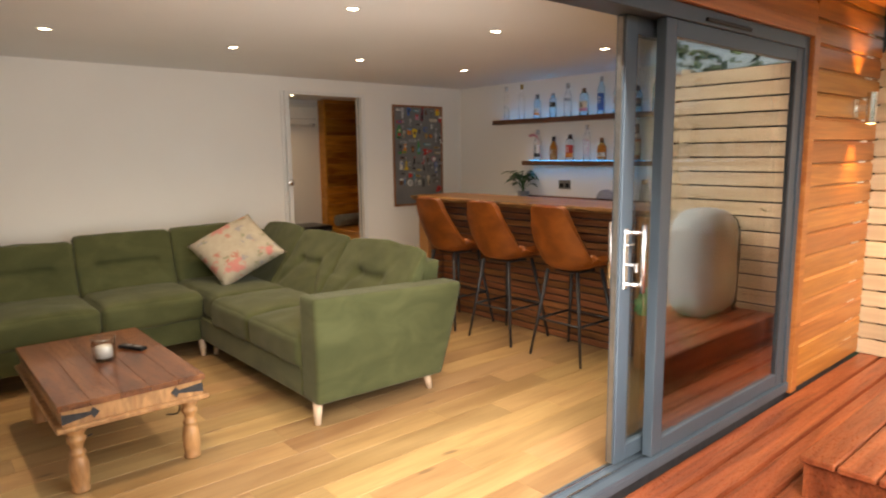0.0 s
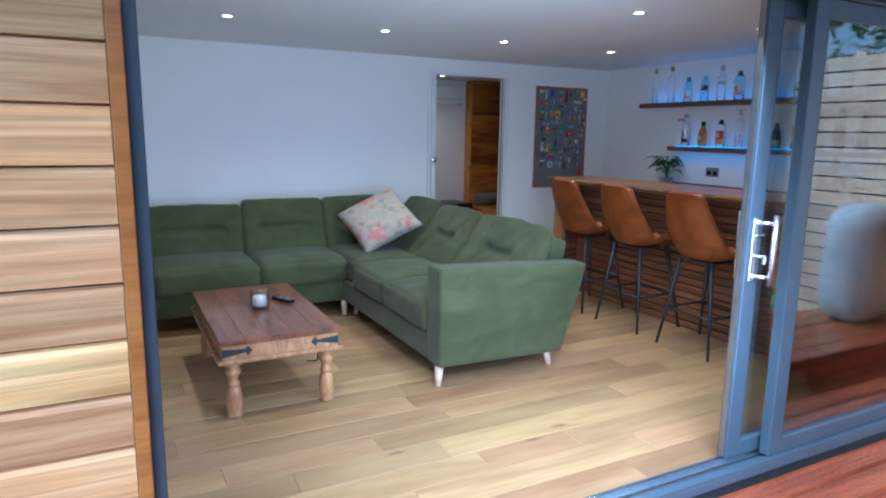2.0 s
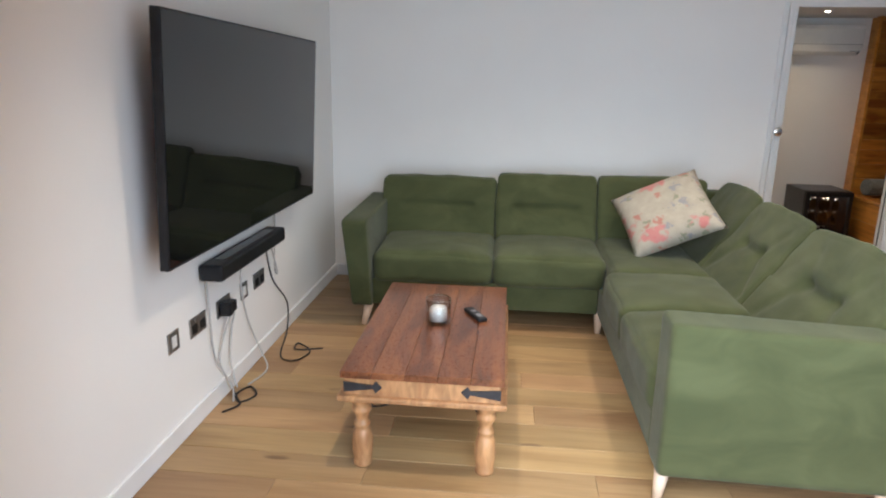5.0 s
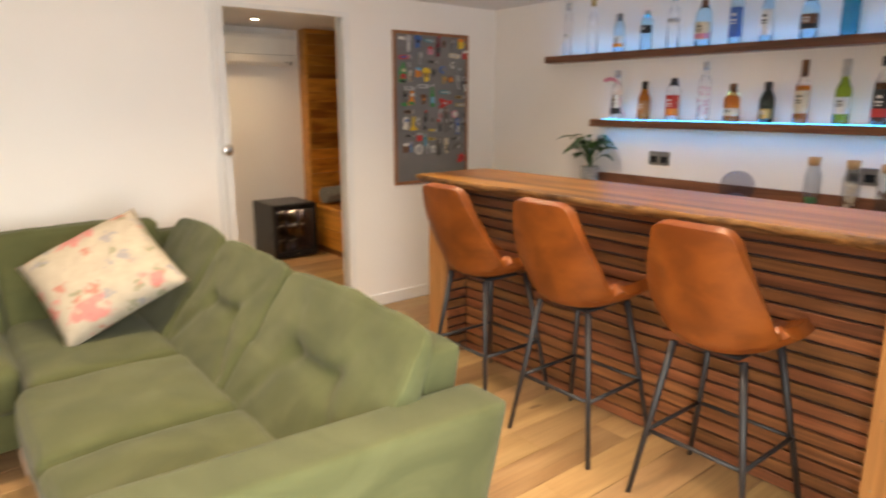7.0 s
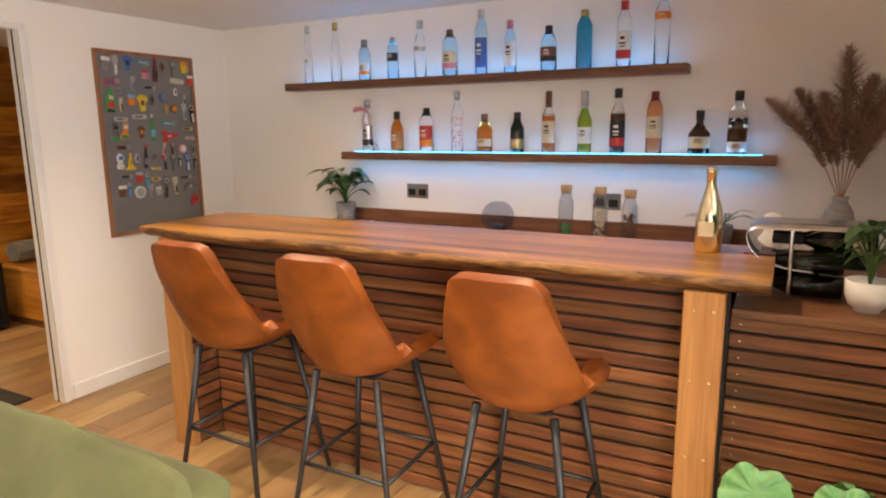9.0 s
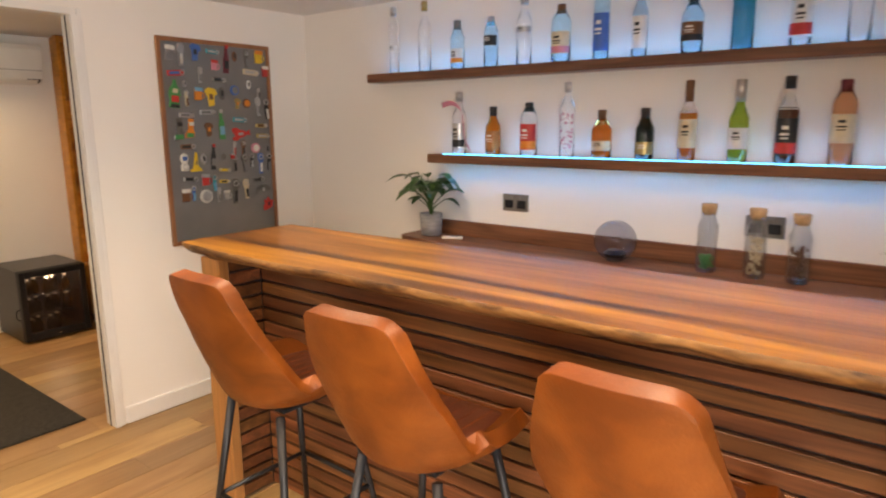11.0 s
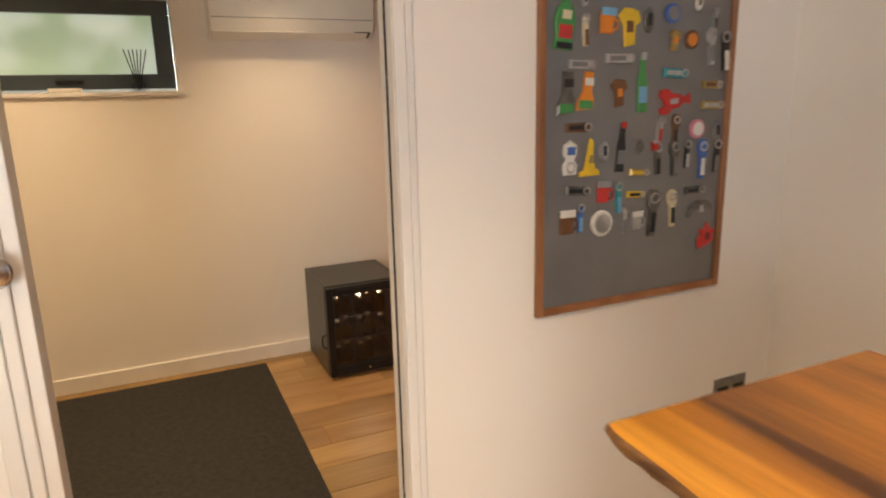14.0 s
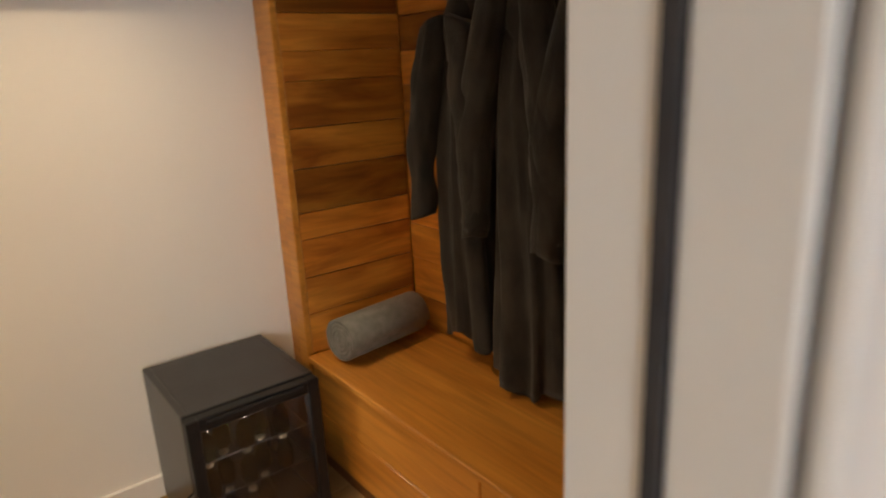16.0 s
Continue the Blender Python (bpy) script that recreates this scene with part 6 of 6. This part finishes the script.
# rows of openers, from the top of the board down
for row in ((0.10, 1.894, "mug", "ew", 1.2), (0.19, 1.890, "key", "sw", 1.1), (0.31, 1.912, "tee", "bk", 1.2), (0.46, 1.920, "flat", "ts", 0.9), (0.58, 1.883, "bottle", "dk", 1.2), (0.66, 1.905, "ring", "np", 1.0),
            (0.77, 1.895, "key", "me", 0.9), (0.89, 1.908, "mug", "yo", 1.2), (0.47, 1.848, "mug", "pr", 0.9)):
    opener(*row, org2.uniform(-0.1, 0.1))
for row in ((0.14, 1.798, "flat", "rb", 1.15), (0.34, 1.792, "key", "se", 0.8), (0.50, 1.773, "flat", "mk", 0.95), (0.81, 1.824, "flat", "cs", 1.25), (0.95, 1.830, "mug", "rw", 1.0), (0.64, 1.720, "disc", "be", 1.2),
            (0.78, 1.755, "ring", "ws", 0.9), (0.20, 1.745, "ring", "se", 0.6)):
    opener(*row, org2.uniform(-0.1, 0.1))
for row in ((0.115, 1.687, "gnome", "gr", 1.0), (0.21, 1.666, "bar", "cn", 0.9), (0.31, 1.690, "mug", "ou", 1.1), (0.42, 1.682, "tee", "yn", 1.35), (0.52, 1.700, "ring", "mk", 1.25), (0.66, 1.648, "tee", "ao", 0.8),
            (0.75, 1.650, "disc", "no", 1.15), (0.87, 1.708, "bar", "sk", 0.6), (0.86, 1.630, "key", "se", 1.0), (0.945, 1.614, "bar", "kw", 1.25)):
    opener(*row, org2.uniform(-0.1, 0.1))
for row in ((0.20, 1.582, "flat", "se", 1.0), (0.38, 1.598, "flat", "se", 1.1), (0.50, 1.528, "bottle", "gu", 1.3), (0.67, 1.557, "flat", "ts", 1.05), (0.13, 1.504, "boot", "mk", 1.2), (0.225, 1.509, "boot", "ow", 1.1),
            (0.38, 1.507, "tee", "no", 1.0), (0.675, 1.478, "lobster", "rs", 0.92), (0.88, 1.523, "flat", "an", 0.9), (0.89, 1.464, "flat", "as", 1.0)):
    opener(*row, org2.uniform(-0.08, 0.08))
for row in ((0.19, 1.416, "flat", "nk", 1.0), (0.60, 1.397, "bar", "sr", 0.8), (0.69, 1.392, "key", "nk", 0.9), (0.81, 1.395, "disc", "pw", 1.25), (0.93, 1.387, "ring", "es", 1.1), (0.15, 1.333, "eight", "wb", 1.0),
            (0.25, 1.329, "cone", "ya", 1.0), (0.315, 1.347, "ring", "se", 1.05), (0.405, 1.352, "bottle", "ke", 1.12), (0.49, 1.353, "disc", "em", 1.0), (0.58, 1.352, "mug", "rs", 0.5)):
    opener(*row, org2.uniform(-0.08, 0.08))
for row in ((0.60, 1.310, "bar", "mk", 1.0), (0.69, 1.310, "key", "me", 1.0), (0.765, 1.318, "bar", "ks", 0.9), (0.855, 1.300, "key", "bw", 1.15), (0.94, 1.305, "bar", "ke", 1.1), (0.50, 1.279, "flat", "ay", 0.8),
            (0.19, 1.242, "flat", "mk", 0.95), (0.32, 1.228, "mug", "rs", 1.05), (0.40, 1.207, "bar", "tu", 1.0), (0.49, 1.215, "flat", "yk", 0.75), (0.82, 1.210, "flat", "mk", 0.9)):
    opener(*row, org2.uniform(-0.08, 0.08))
for row in ((0.695, 1.158, "key", "ck", 1.08), (0.86, 1.150, "arc", "ms", 0.95), (0.14, 1.152, "mug", "nw", 1.15), (0.21, 1.160, "bar", "bu", 0.9), (0.315, 1.141, "cap", "ws", 1.0), (0.43, 1.140, "bar", "se", 0.9),
            (0.50, 1.134, "mug", "sw", 0.9), (0.585, 1.150, "key", "mk", 1.35), (0.91, 1.060, "leaf", "rd", 1.05)):
    opener(*row, org2.uniform(-0.08, 0.08))

# ---- the lobby ----
mt = bmesh.new()
bmesh.ops.create_cube(mt, size=1, matrix=Matrix.LocRotScale((3.06, 6.675, 0.007), None, (1.34, 1.96, 0.0125)))
bmesh.ops.bevel(mt, geom=mt.edges[:], offset=0.004, segments=1, affect="EDGES")
solo("door_mat", mt, MAT, "large charcoal ribbed floor mat on the boards", "mat")

# high window
wn2 = thing("window_1", "small high frosted window in a dark frame", "window", (2.94, Y2, WZ0), kind="structure")
part("window_frame", B((WX0, WX1 - 0.006, Y2 + 0.10, Y2 + 0.16, WZ0 + 0.02, WZ0 + 0.095), (WX0, WX1 - 0.006, Y2 + 0.10, Y2 + 0.16, WZ1 - 0.075, WZ1), (WX0, WX0 + 0.08, Y2 + 0.10, Y2 + 0.16, WZ0 + 0.095, WZ1 - 0.075),
     (WX1 - 0.092, WX1 - 0.006, Y2 + 0.10, Y2 + 0.16, WZ0 + 0.095, WZ1 - 0.075), bevel=0.003), ANTHRACITE, wn2, "dark grey frame")
part("frosted_pane", B((WX0 + 0.08, WX1 - 0.09, Y2 + 0.13, Y2 + 0.135, WZ0 + 0.09, WZ1 - 0.07)), FROST, wn2, "pale green frosted pane with the daylight put in as its own glow")
part("window_sill", B((WX0 - 0.03, WX1 + 0.03, Y2 - 0.02, Y2 + 0.10, WZ0 - 0.018, WZ0 + 0.004), bevel=0.003), TRIM, wn2, "white sill board")
part("window_handle", B((2.86, 2.99, Y2 + 0.085, Y2 + 0.10, WZ0 + 0.05, WZ0 + 0.066), bevel=0.004), STEEL_BLACK, wn2, "black handle")
rd = thing("reed_diffuser", "small clear diffuser bottle with black reeds on the sill", "diffuser", (3.24, Y2 + 0.045, WZ0 + 0.004))
part("bottle", lathe([(0.03, 0), (0.034, 0.004), (0.032, 0.04), (0.013, 0.056), (0.013, 0.075), (0.001, 0.075)], (3.24, Y2 + 0.045, WZ0 + 0.0045), 16), SMOKE, rd, smooth=True)
for i, (dx, dy) in enumerate(((-0.045, 0.0), (-0.025, 0.02), (-0.008, -0.015), (0.01, 0.02), (0.028, -0.01), (0.048, 0.005))):
    part("reed", tube([(3.24, Y2 + 0.045, WZ0 + 0.01), (3.24 + dx * 1.15, Y2 + 0.045 + dy, WZ0 + 0.215)], 0.003, seg=5), INK["black"], rd)
tr = B((2.83, 2.98, Y2 + 0.0, Y2 + 0.045, WZ0 + 0.0045, WZ0 + 0.026), bevel=0.006, seg=2)
solo("sill_box", tr, PLASTIC_W, "small white box lying on the window sill", "box")

# air conditioner
ac = thing("air_conditioner", "white wall-mounted air conditioning unit, off", "air conditioner", (4.02, Y2, 1.86))
bm = bmesh.new()
sec = [(0, 0), (-0.10, 0.0), (-0.165, 0.035), (-0.185, 0.09), (-0.185, 0.24), (-0.165, 0.275), (0, 0.28)]
a = [bm.verts.new((3.60, Y2 + y, 1.83 + z)) for y, z in sec]
b = [bm.verts.new((4.46, Y2 + y, 1.83 + z)) for y, z in sec]
for i in range(7):
    bm.faces.new((a[i], a[(i + 1) % 7], b[(i + 1) % 7], b[i]))
bm.faces.new(a[::-1])
bm.faces.new(b)
bmesh.ops.recalc_face_normals(bm, faces=bm.faces[:])
part("casing", bm, PLASTIC_W, ac)
part("air_flap", turn_about(B((-0.42, 0.40, -0.035, 0.035, -0.003, 0.003), bevel=0.002), Matrix.Translation((4.03, Y2 - 0.135, 1.844)) @ Matrix.Rotation(radians(-28), 4, "X")), PLASTIC_W, ac, "closed white flap")
part("front_seam", B((3.605, 4.455, Y2 - 0.1865, Y2 - 0.1845, 1.923, 1.927)), INK["grey"], ac)
part("sensor_window", turn_about(B((-0.045, 0.045, -0.025, 0.025, -0.002, 0.003)), Matrix.Translation((4.40, Y2 - 0.145, 1.851)) @ Matrix.Rotation(radians(-28), 4, "X")), INK["black"], ac, "dark display window")

# drinks fridge
fr = thing("drinks_fridge", "small black glass-door drinks fridge with bottles inside", "fridge", (4.23, 7.48, 0))
GX0, GX1, GY0, GY1, GZ = 4.012, 4.455, 7.245, 7.735, 0.53
for bx in ((GX0, GX0 + 0.025, GY0 + 0.045, GY1, 0.015, GZ), (GX1 - 0.025, GX1, GY0 + 0.045, GY1, 0.015, GZ), (GX0 + 0.025, GX1 - 0.025, GY0 + 0.045, GY1, GZ - 0.03, GZ), (GX0 + 0.025, GX1 - 0.025, GY0 + 0.045, GY1, 0.015, 0.05), (GX0 + 0.025, GX1 - 0.025, GY1 - 0.03, GY1, 0.05, GZ - 0.03)):
    part("cabinet_panel", B(bx, bevel=0.002), FRIDGE, fr)
dd = part("door", B((GX0, GX0 + 0.04, GY0, GY0 + 0.04, 0.02, GZ - 0.004), (GX1 - 0.04, GX1, GY0, GY0 + 0.04, 0.02, GZ - 0.004), (GX0 + 0.04, GX1 - 0.04, GY0, GY0 + 0.04, 0.02, 0.075), (GX0 + 0.04, GX1 - 0.04, GY0, GY0 + 0.04, GZ - 0.05, GZ - 0.004), bevel=0.004), PLASTIC, fr, "black door frame")
part("glass_pane", B((GX0 + 0.038, GX1 - 0.038, GY0 + 0.012, GY0 + 0.018, 0.073, GZ - 0.048)), SMOKE, dd, "smoked glass pane")
part("handle_lip", B((GX0 + 0.06, GX1 - 0.06, GY0 - 0.012, GY0 + 0.002, GZ - 0.03, GZ - 0.012), bevel=0.005, seg=2), PLASTIC, dd)
part("lock", turn_about(lathe([(0.007, 0), (0.006, 0.004), (0.001, 0.004)], seg=14), Matrix.Translation((4.235, GY0 - 0.0005, 0.045)) @ Matrix.Rotation(radians(90), 4, "X")), CHROME, dd, "small round chrome lock")
part("side_handle", tube(curve_pts([(GX0, 7.30, 0.255), (GX0 - 0.022, 7.30, 0.24), (GX0 - 0.022, 7.30, 0.19), (GX0, 7.30, 0.175)], 5), 0.004), PLASTIC, fr, smooth=True)
for z in (0.20, 0.335):
    for i in range(9):
        part("shelf_wire", tube([(GX0 + 0.03 + i * 0.047, GY0 + 0.06, z), (GX0 + 0.03 + i * 0.047, GY1 - 0.04, z)], 0.0018, seg=5), CHROME, fr)
    part("shelf_rim", tube([(GX0 + 0.027, GY0 + 0.06, z), (GX1 - 0.027, GY0 + 0.06, z)], 0.003, seg=6), CHROME, fr)
bb = thing("beer_bottle", "small dark beer bottle with a pale cap inside the fridge", "bottle", (0, 0, 0), "bottles in the fridge")
part("bottle_body", lathe([(0.026, 0), (0.028, 0.005), (0.028, 0.06), (0.013, 0.088), (0.012, 0.106)], seg=14), DARK_GLASS, bb, smooth=True)
part("crown_cap", lathe([(0.013, 0.104), (0.0145, 0.107), (0.014, 0.115), (0.001, 0.117)], seg=14), INK["cream"], bb, "pale crown cap", True)
slots = [(GX0 + 0.07 + i * 0.064, GY0 + 0.085 + 0.045 * (i % 2), zz + 0.003) for zz, n in ((0.335, 5), (0.20, 5), (0.05, 4)) for i in range(n)]
bb.location = slots[0]
for c in slots[1:]:
    copy_thing(bb, Matrix.Translation(c))
# added fill just behind the glass to bring out the bottles, no fitted lamp
d = bpy.data.lights.new("fridge_light", "POINT")
d.energy, d.color, d.shadow_soft_size = 0.9, (1.0, 0.84, 0.62), 0.02
o = new("fridge_light", d)
o.location = (4.23, 7.305, GZ - 0.06)

# coat alcove
nk = thing("coat_alcove", "varnished plank-lined coat alcove with a bench", "alcove", (4.8, 6.7, 0), kind="structure")
NX0, NX1, NY0, NY1 = 4.565, 5.065, YB + 0.08, 7.53
part("side_panel", B((NX0, NX1 + 0.02, NY1 + 0.02, NY1 + 0.06, 0, CEIL)), BENCHWOOD, nk)
part("side_filler", B((NX0 + 0.03, 5.11, NY1 + 0.06, Y2, 0, CEIL)), BENCHWOOD, nk)
part("back_panel", B((NX1 + 0.018, 5.11, NY0, NY1 + 0.02, 0, CEIL)), BENCHWOOD, nk)
part("edge_strip", B((NX0 - 0.012, NX0 + 0.014, NY1 + 0.0, NY1 + 0.064, 0.0, CEIL), bevel=0.003), BENCHWOOD, nk, "paler upright edge strip")
krg = random.Random(17)
z, zb = 0.475, 0.475
while z < CEIL - 0.02:
    h = krg.choice((0.10, 0.125, 0.145, 0.16))
    h = min(h, CEIL - z)
    dp = krg.uniform(0.0, 0.006)
    part("plank", B((NX0 + 0.014, NX1, NY1 + dp, NY1 + 0.02, z, z + h - 0.0025), bevel=0.002), NOOKWOOD, nk)
    z += h
while zb < CEIL - 0.02:
    h = krg.choice((0.10, 0.125, 0.145, 0.16))
    h = min(h, CEIL - zb)
    dp = krg.uniform(0.0, 0.006)
    for ya, yb in ((NY0, 6.55), (6.552, NY1 - 0.001)):
        part("plank", B((NX1 + dp, NX1 + 0.018, ya, yb, zb, zb + h - 0.0025), bevel=0.002), NOOKWOOD, nk)
    zb += h
bn = thing("storage_bench", "varnished timber bench with drawers in the alcove", "bench", (4.8, 6.6, 0))
part("bench_top", B((NX0 - 0.015, NX1, NY0 + 0.002, NY1 - 0.001, 0.447, 0.473), bevel=0.004), BENCHWOOD, bn)
part("carcass", B((NX0 + 0.02, NX1, NY0 + 0.004, NY1 - 0.002, 0, 0.446)), NOOKWOOD, bn)
for ya, yb in ((NY0 + 0.01, 6.55), (6.556, NY1 - 0.006)):
    for z0, z1 in ((0.06, 0.245), (0.25, 0.44)):
        part("drawer_front", B((NX0, NX0 + 0.019, ya, yb, z0, z1), bevel=0.003), BENCHWOOD, bn, "flush drawer front")
part("plinth", B((NX0 + 0.012, NX0 + 0.0195, NY0 + 0.01, NY1 - 0.006, 0, 0.055)), SLATWOOD, bn)

# rolled towel
tw = thing("rolled_towel", "rolled grey towel lying on the bench", "towel", (4.8, 7.42, 0.474))
spiral = bmesh.new()
ra, rb2 = [], []
for i in range(80):
    a = i * 0.36
    r = 0.012 + 0.0027 * a
    c = Vector((0, r * math.cos(a), r * math.sin(a)))
    ra.append(spiral.verts.new(c + Vector((-0.19, 0, 0))))
    rb2.append(spiral.verts.new(c + Vector((0.19, 0, 0))))
for i in range(79):
    spiral.faces.new((ra[i], ra[i + 1], rb2[i + 1], rb2[i]))
turn_about(spiral, Matrix.Translation((4.80, 7.40, 0.474 + 0.092)) @ Matrix.Rotation(radians(8), 4, "Z"))
tow = part("towel_roll", spiral, TOWEL, tw, smooth=True)
md = tow.modifiers.new("thick", "SOLIDIFY")
md.thickness = 0.011
part("towel_core", turn_about(turn_about(lathe([(0.078, -0.185), (0.080, 0.185)], seg=24), Matrix.Rotation(radians(90), 4, "Y")), Matrix.Translation((4.80, 7.40, 0.474 + 0.092)) @ Matrix.Rotation(radians(8), 4, "Z")), TOWEL, tw, smooth=True)


def coat(y, top, length, width, seed, depth=0.15):
    """A coat hung by its collar: narrow at the hook, wide below the shoulders, deep uneven folds and a ragged hem."""
    rg = random.Random(seed)
    t = thing("hanging_coat", "black-brown fleecy coat hanging in folds from a hook", "coat", (NX1 - 0.07, y, top), "coats on the hooks")

    def cloth(n, rows_n, fn2):
        bm = bmesh.new()
        rows = []
        for j in range(rows_n + 1):
            rows.append([bm.verts.new(fn2(2 * math.pi * i / n, j / rows_n)) for i in range(n)])
        for p, q in zip(rows, rows[1:]):
            for i in range(n):
                bm.faces.new((p[i], p[(i + 1) % n], q[(i + 1) % n], q[i]))
        bm.faces.new(rows[0][::-1])
        bm.faces.new(rows[-1])
        for v in bm.verts:
            v.co.x = min(NX1 - 0.004, v.co.x)
        return bm
    shift = rg.uniform(0, 40)

    def body(a, v):
        sh = min(1, v / 0.3) ** 0.8
        wd = width * (0.18 + 0.17 * sh - 0.05 * math.sin(math.pi * min(1, v / 0.75)) + 0.10 * max(0, v - 0.6))
        dp = depth * (0.30 + 0.22 * sh + 0.10 * v)
        f = noise.noise(Vector((math.cos(a) * 2.6 + shift, math.sin(a) * 2.6, v * 1.1)))
        g = noise.noise(Vector((math.cos(a) * 6 + shift, math.sin(a) * 6, v * 5)))
        k = 1 + (0.15 + 0.45 * v) * f + 0.12 * g
        hem = 0.05 * noise.noise(Vector((math.cos(a) * 1.5 + shift, math.sin(a) * 1.5, 9))) * (v > 0.96)
        return Vector((NX1 - 0.085 - dp * k * math.sin(a), y + wd * k * math.cos(a) + 0.012 * math.sin(5 * v + shift), top - length * v + hem))
    part("coat_body", cloth(56, 44, body), WOOL, t, smooth=True)
    for s in (-1, 1):
        def sleeve(a, v):
            r = 0.050 + 0.018 * math.sin(math.pi * min(1, v * 1.3))
            g = 1 + 0.30 * noise.noise(Vector((math.cos(a) * 2 + shift, math.sin(a) * 2 + s * 7, v * 6)))
            yy = y + s * (width * (0.20 + 0.24 * min(1, v * 1.7)) - 0.01 * v)
            return Vector((NX1 - 0.165 - 0.03 * v + r * 0.75 * g * math.sin(a), yy + r * g * math.cos(a), top - 0.07 - v * length * 0.56 - 0.02 * math.cos(a) * s))
        part("sleeve", cloth(22, 30, sleeve), WOOL, t, smooth=True)
    part("hood", cloth(22, 12, lambda a, v: Vector((NX1 - 0.12 - 0.05 * math.sin(a) * math.sin(math.pi * (0.1 + 0.85 * v)), y + width * 0.22 * math.cos(a) * math.sin(math.pi * (0.12 + 0.8 * v)) * (1 + 0.2 * noise.noise(Vector((a, v * 4, shift)))),
                                                        top + 0.01 - 0.26 * v))), WOOL, t, smooth=True)
    part("hook", tube([(NX1 + 0.0, y, top + 0.015), (NX1 - 0.05, y, top + 0.0), (NX1 - 0.075, y, top + 0.03)], 0.006), STEEL_BLACK, t, "black coat hook")


coat(7.03, 1.72, 1.12, 0.32, 1)
coat(6.74, 1.78, 1.26, 0.38, 2)
coat(6.44, 1.76, 1.20, 0.36, 3)

# ---- floor boards, laid last ----
fl = thing("floor", "natural oak plank floor with knots and mixed tones", "floor", (2.4, 3.5, 0), kind="structure")
fbm = B((0, 1, 0, 0.178, -0.012, 0), bevel=0.0012)
fme = bpy.data.meshes.new("plank")
fbm.to_mesh(fme)
fbm.free()
fme.materials.append(OAK)
frng = random.Random(11)


def lay(x0, x1, y0, y1):
    y = y0
    while y < y1 - 0.01:
        x = x0 - frng.uniform(0, 0.9)
        while x < x1:
            ln = frng.choice((0.5, 0.7, 0.9, 1.2, 1.5))
            a, b = max(x, x0), min(x + ln, x1)
            if b - a > 0.02:
                o = new("plank", fme)
                o.parent = fl
                o.location = Vector((a, y, 0)) - ORG[fl.name]
                o.scale = (b - a - 0.0012, min(0.1788, y1 - y) / 0.18, 1)
            x += ln
        y += 0.18


lay(XL + 0.001, XR - 0.001, YF - 0.004, YB + 0.04)
lay(ROOM2L, 5.12, YB + 0.042, Y2)
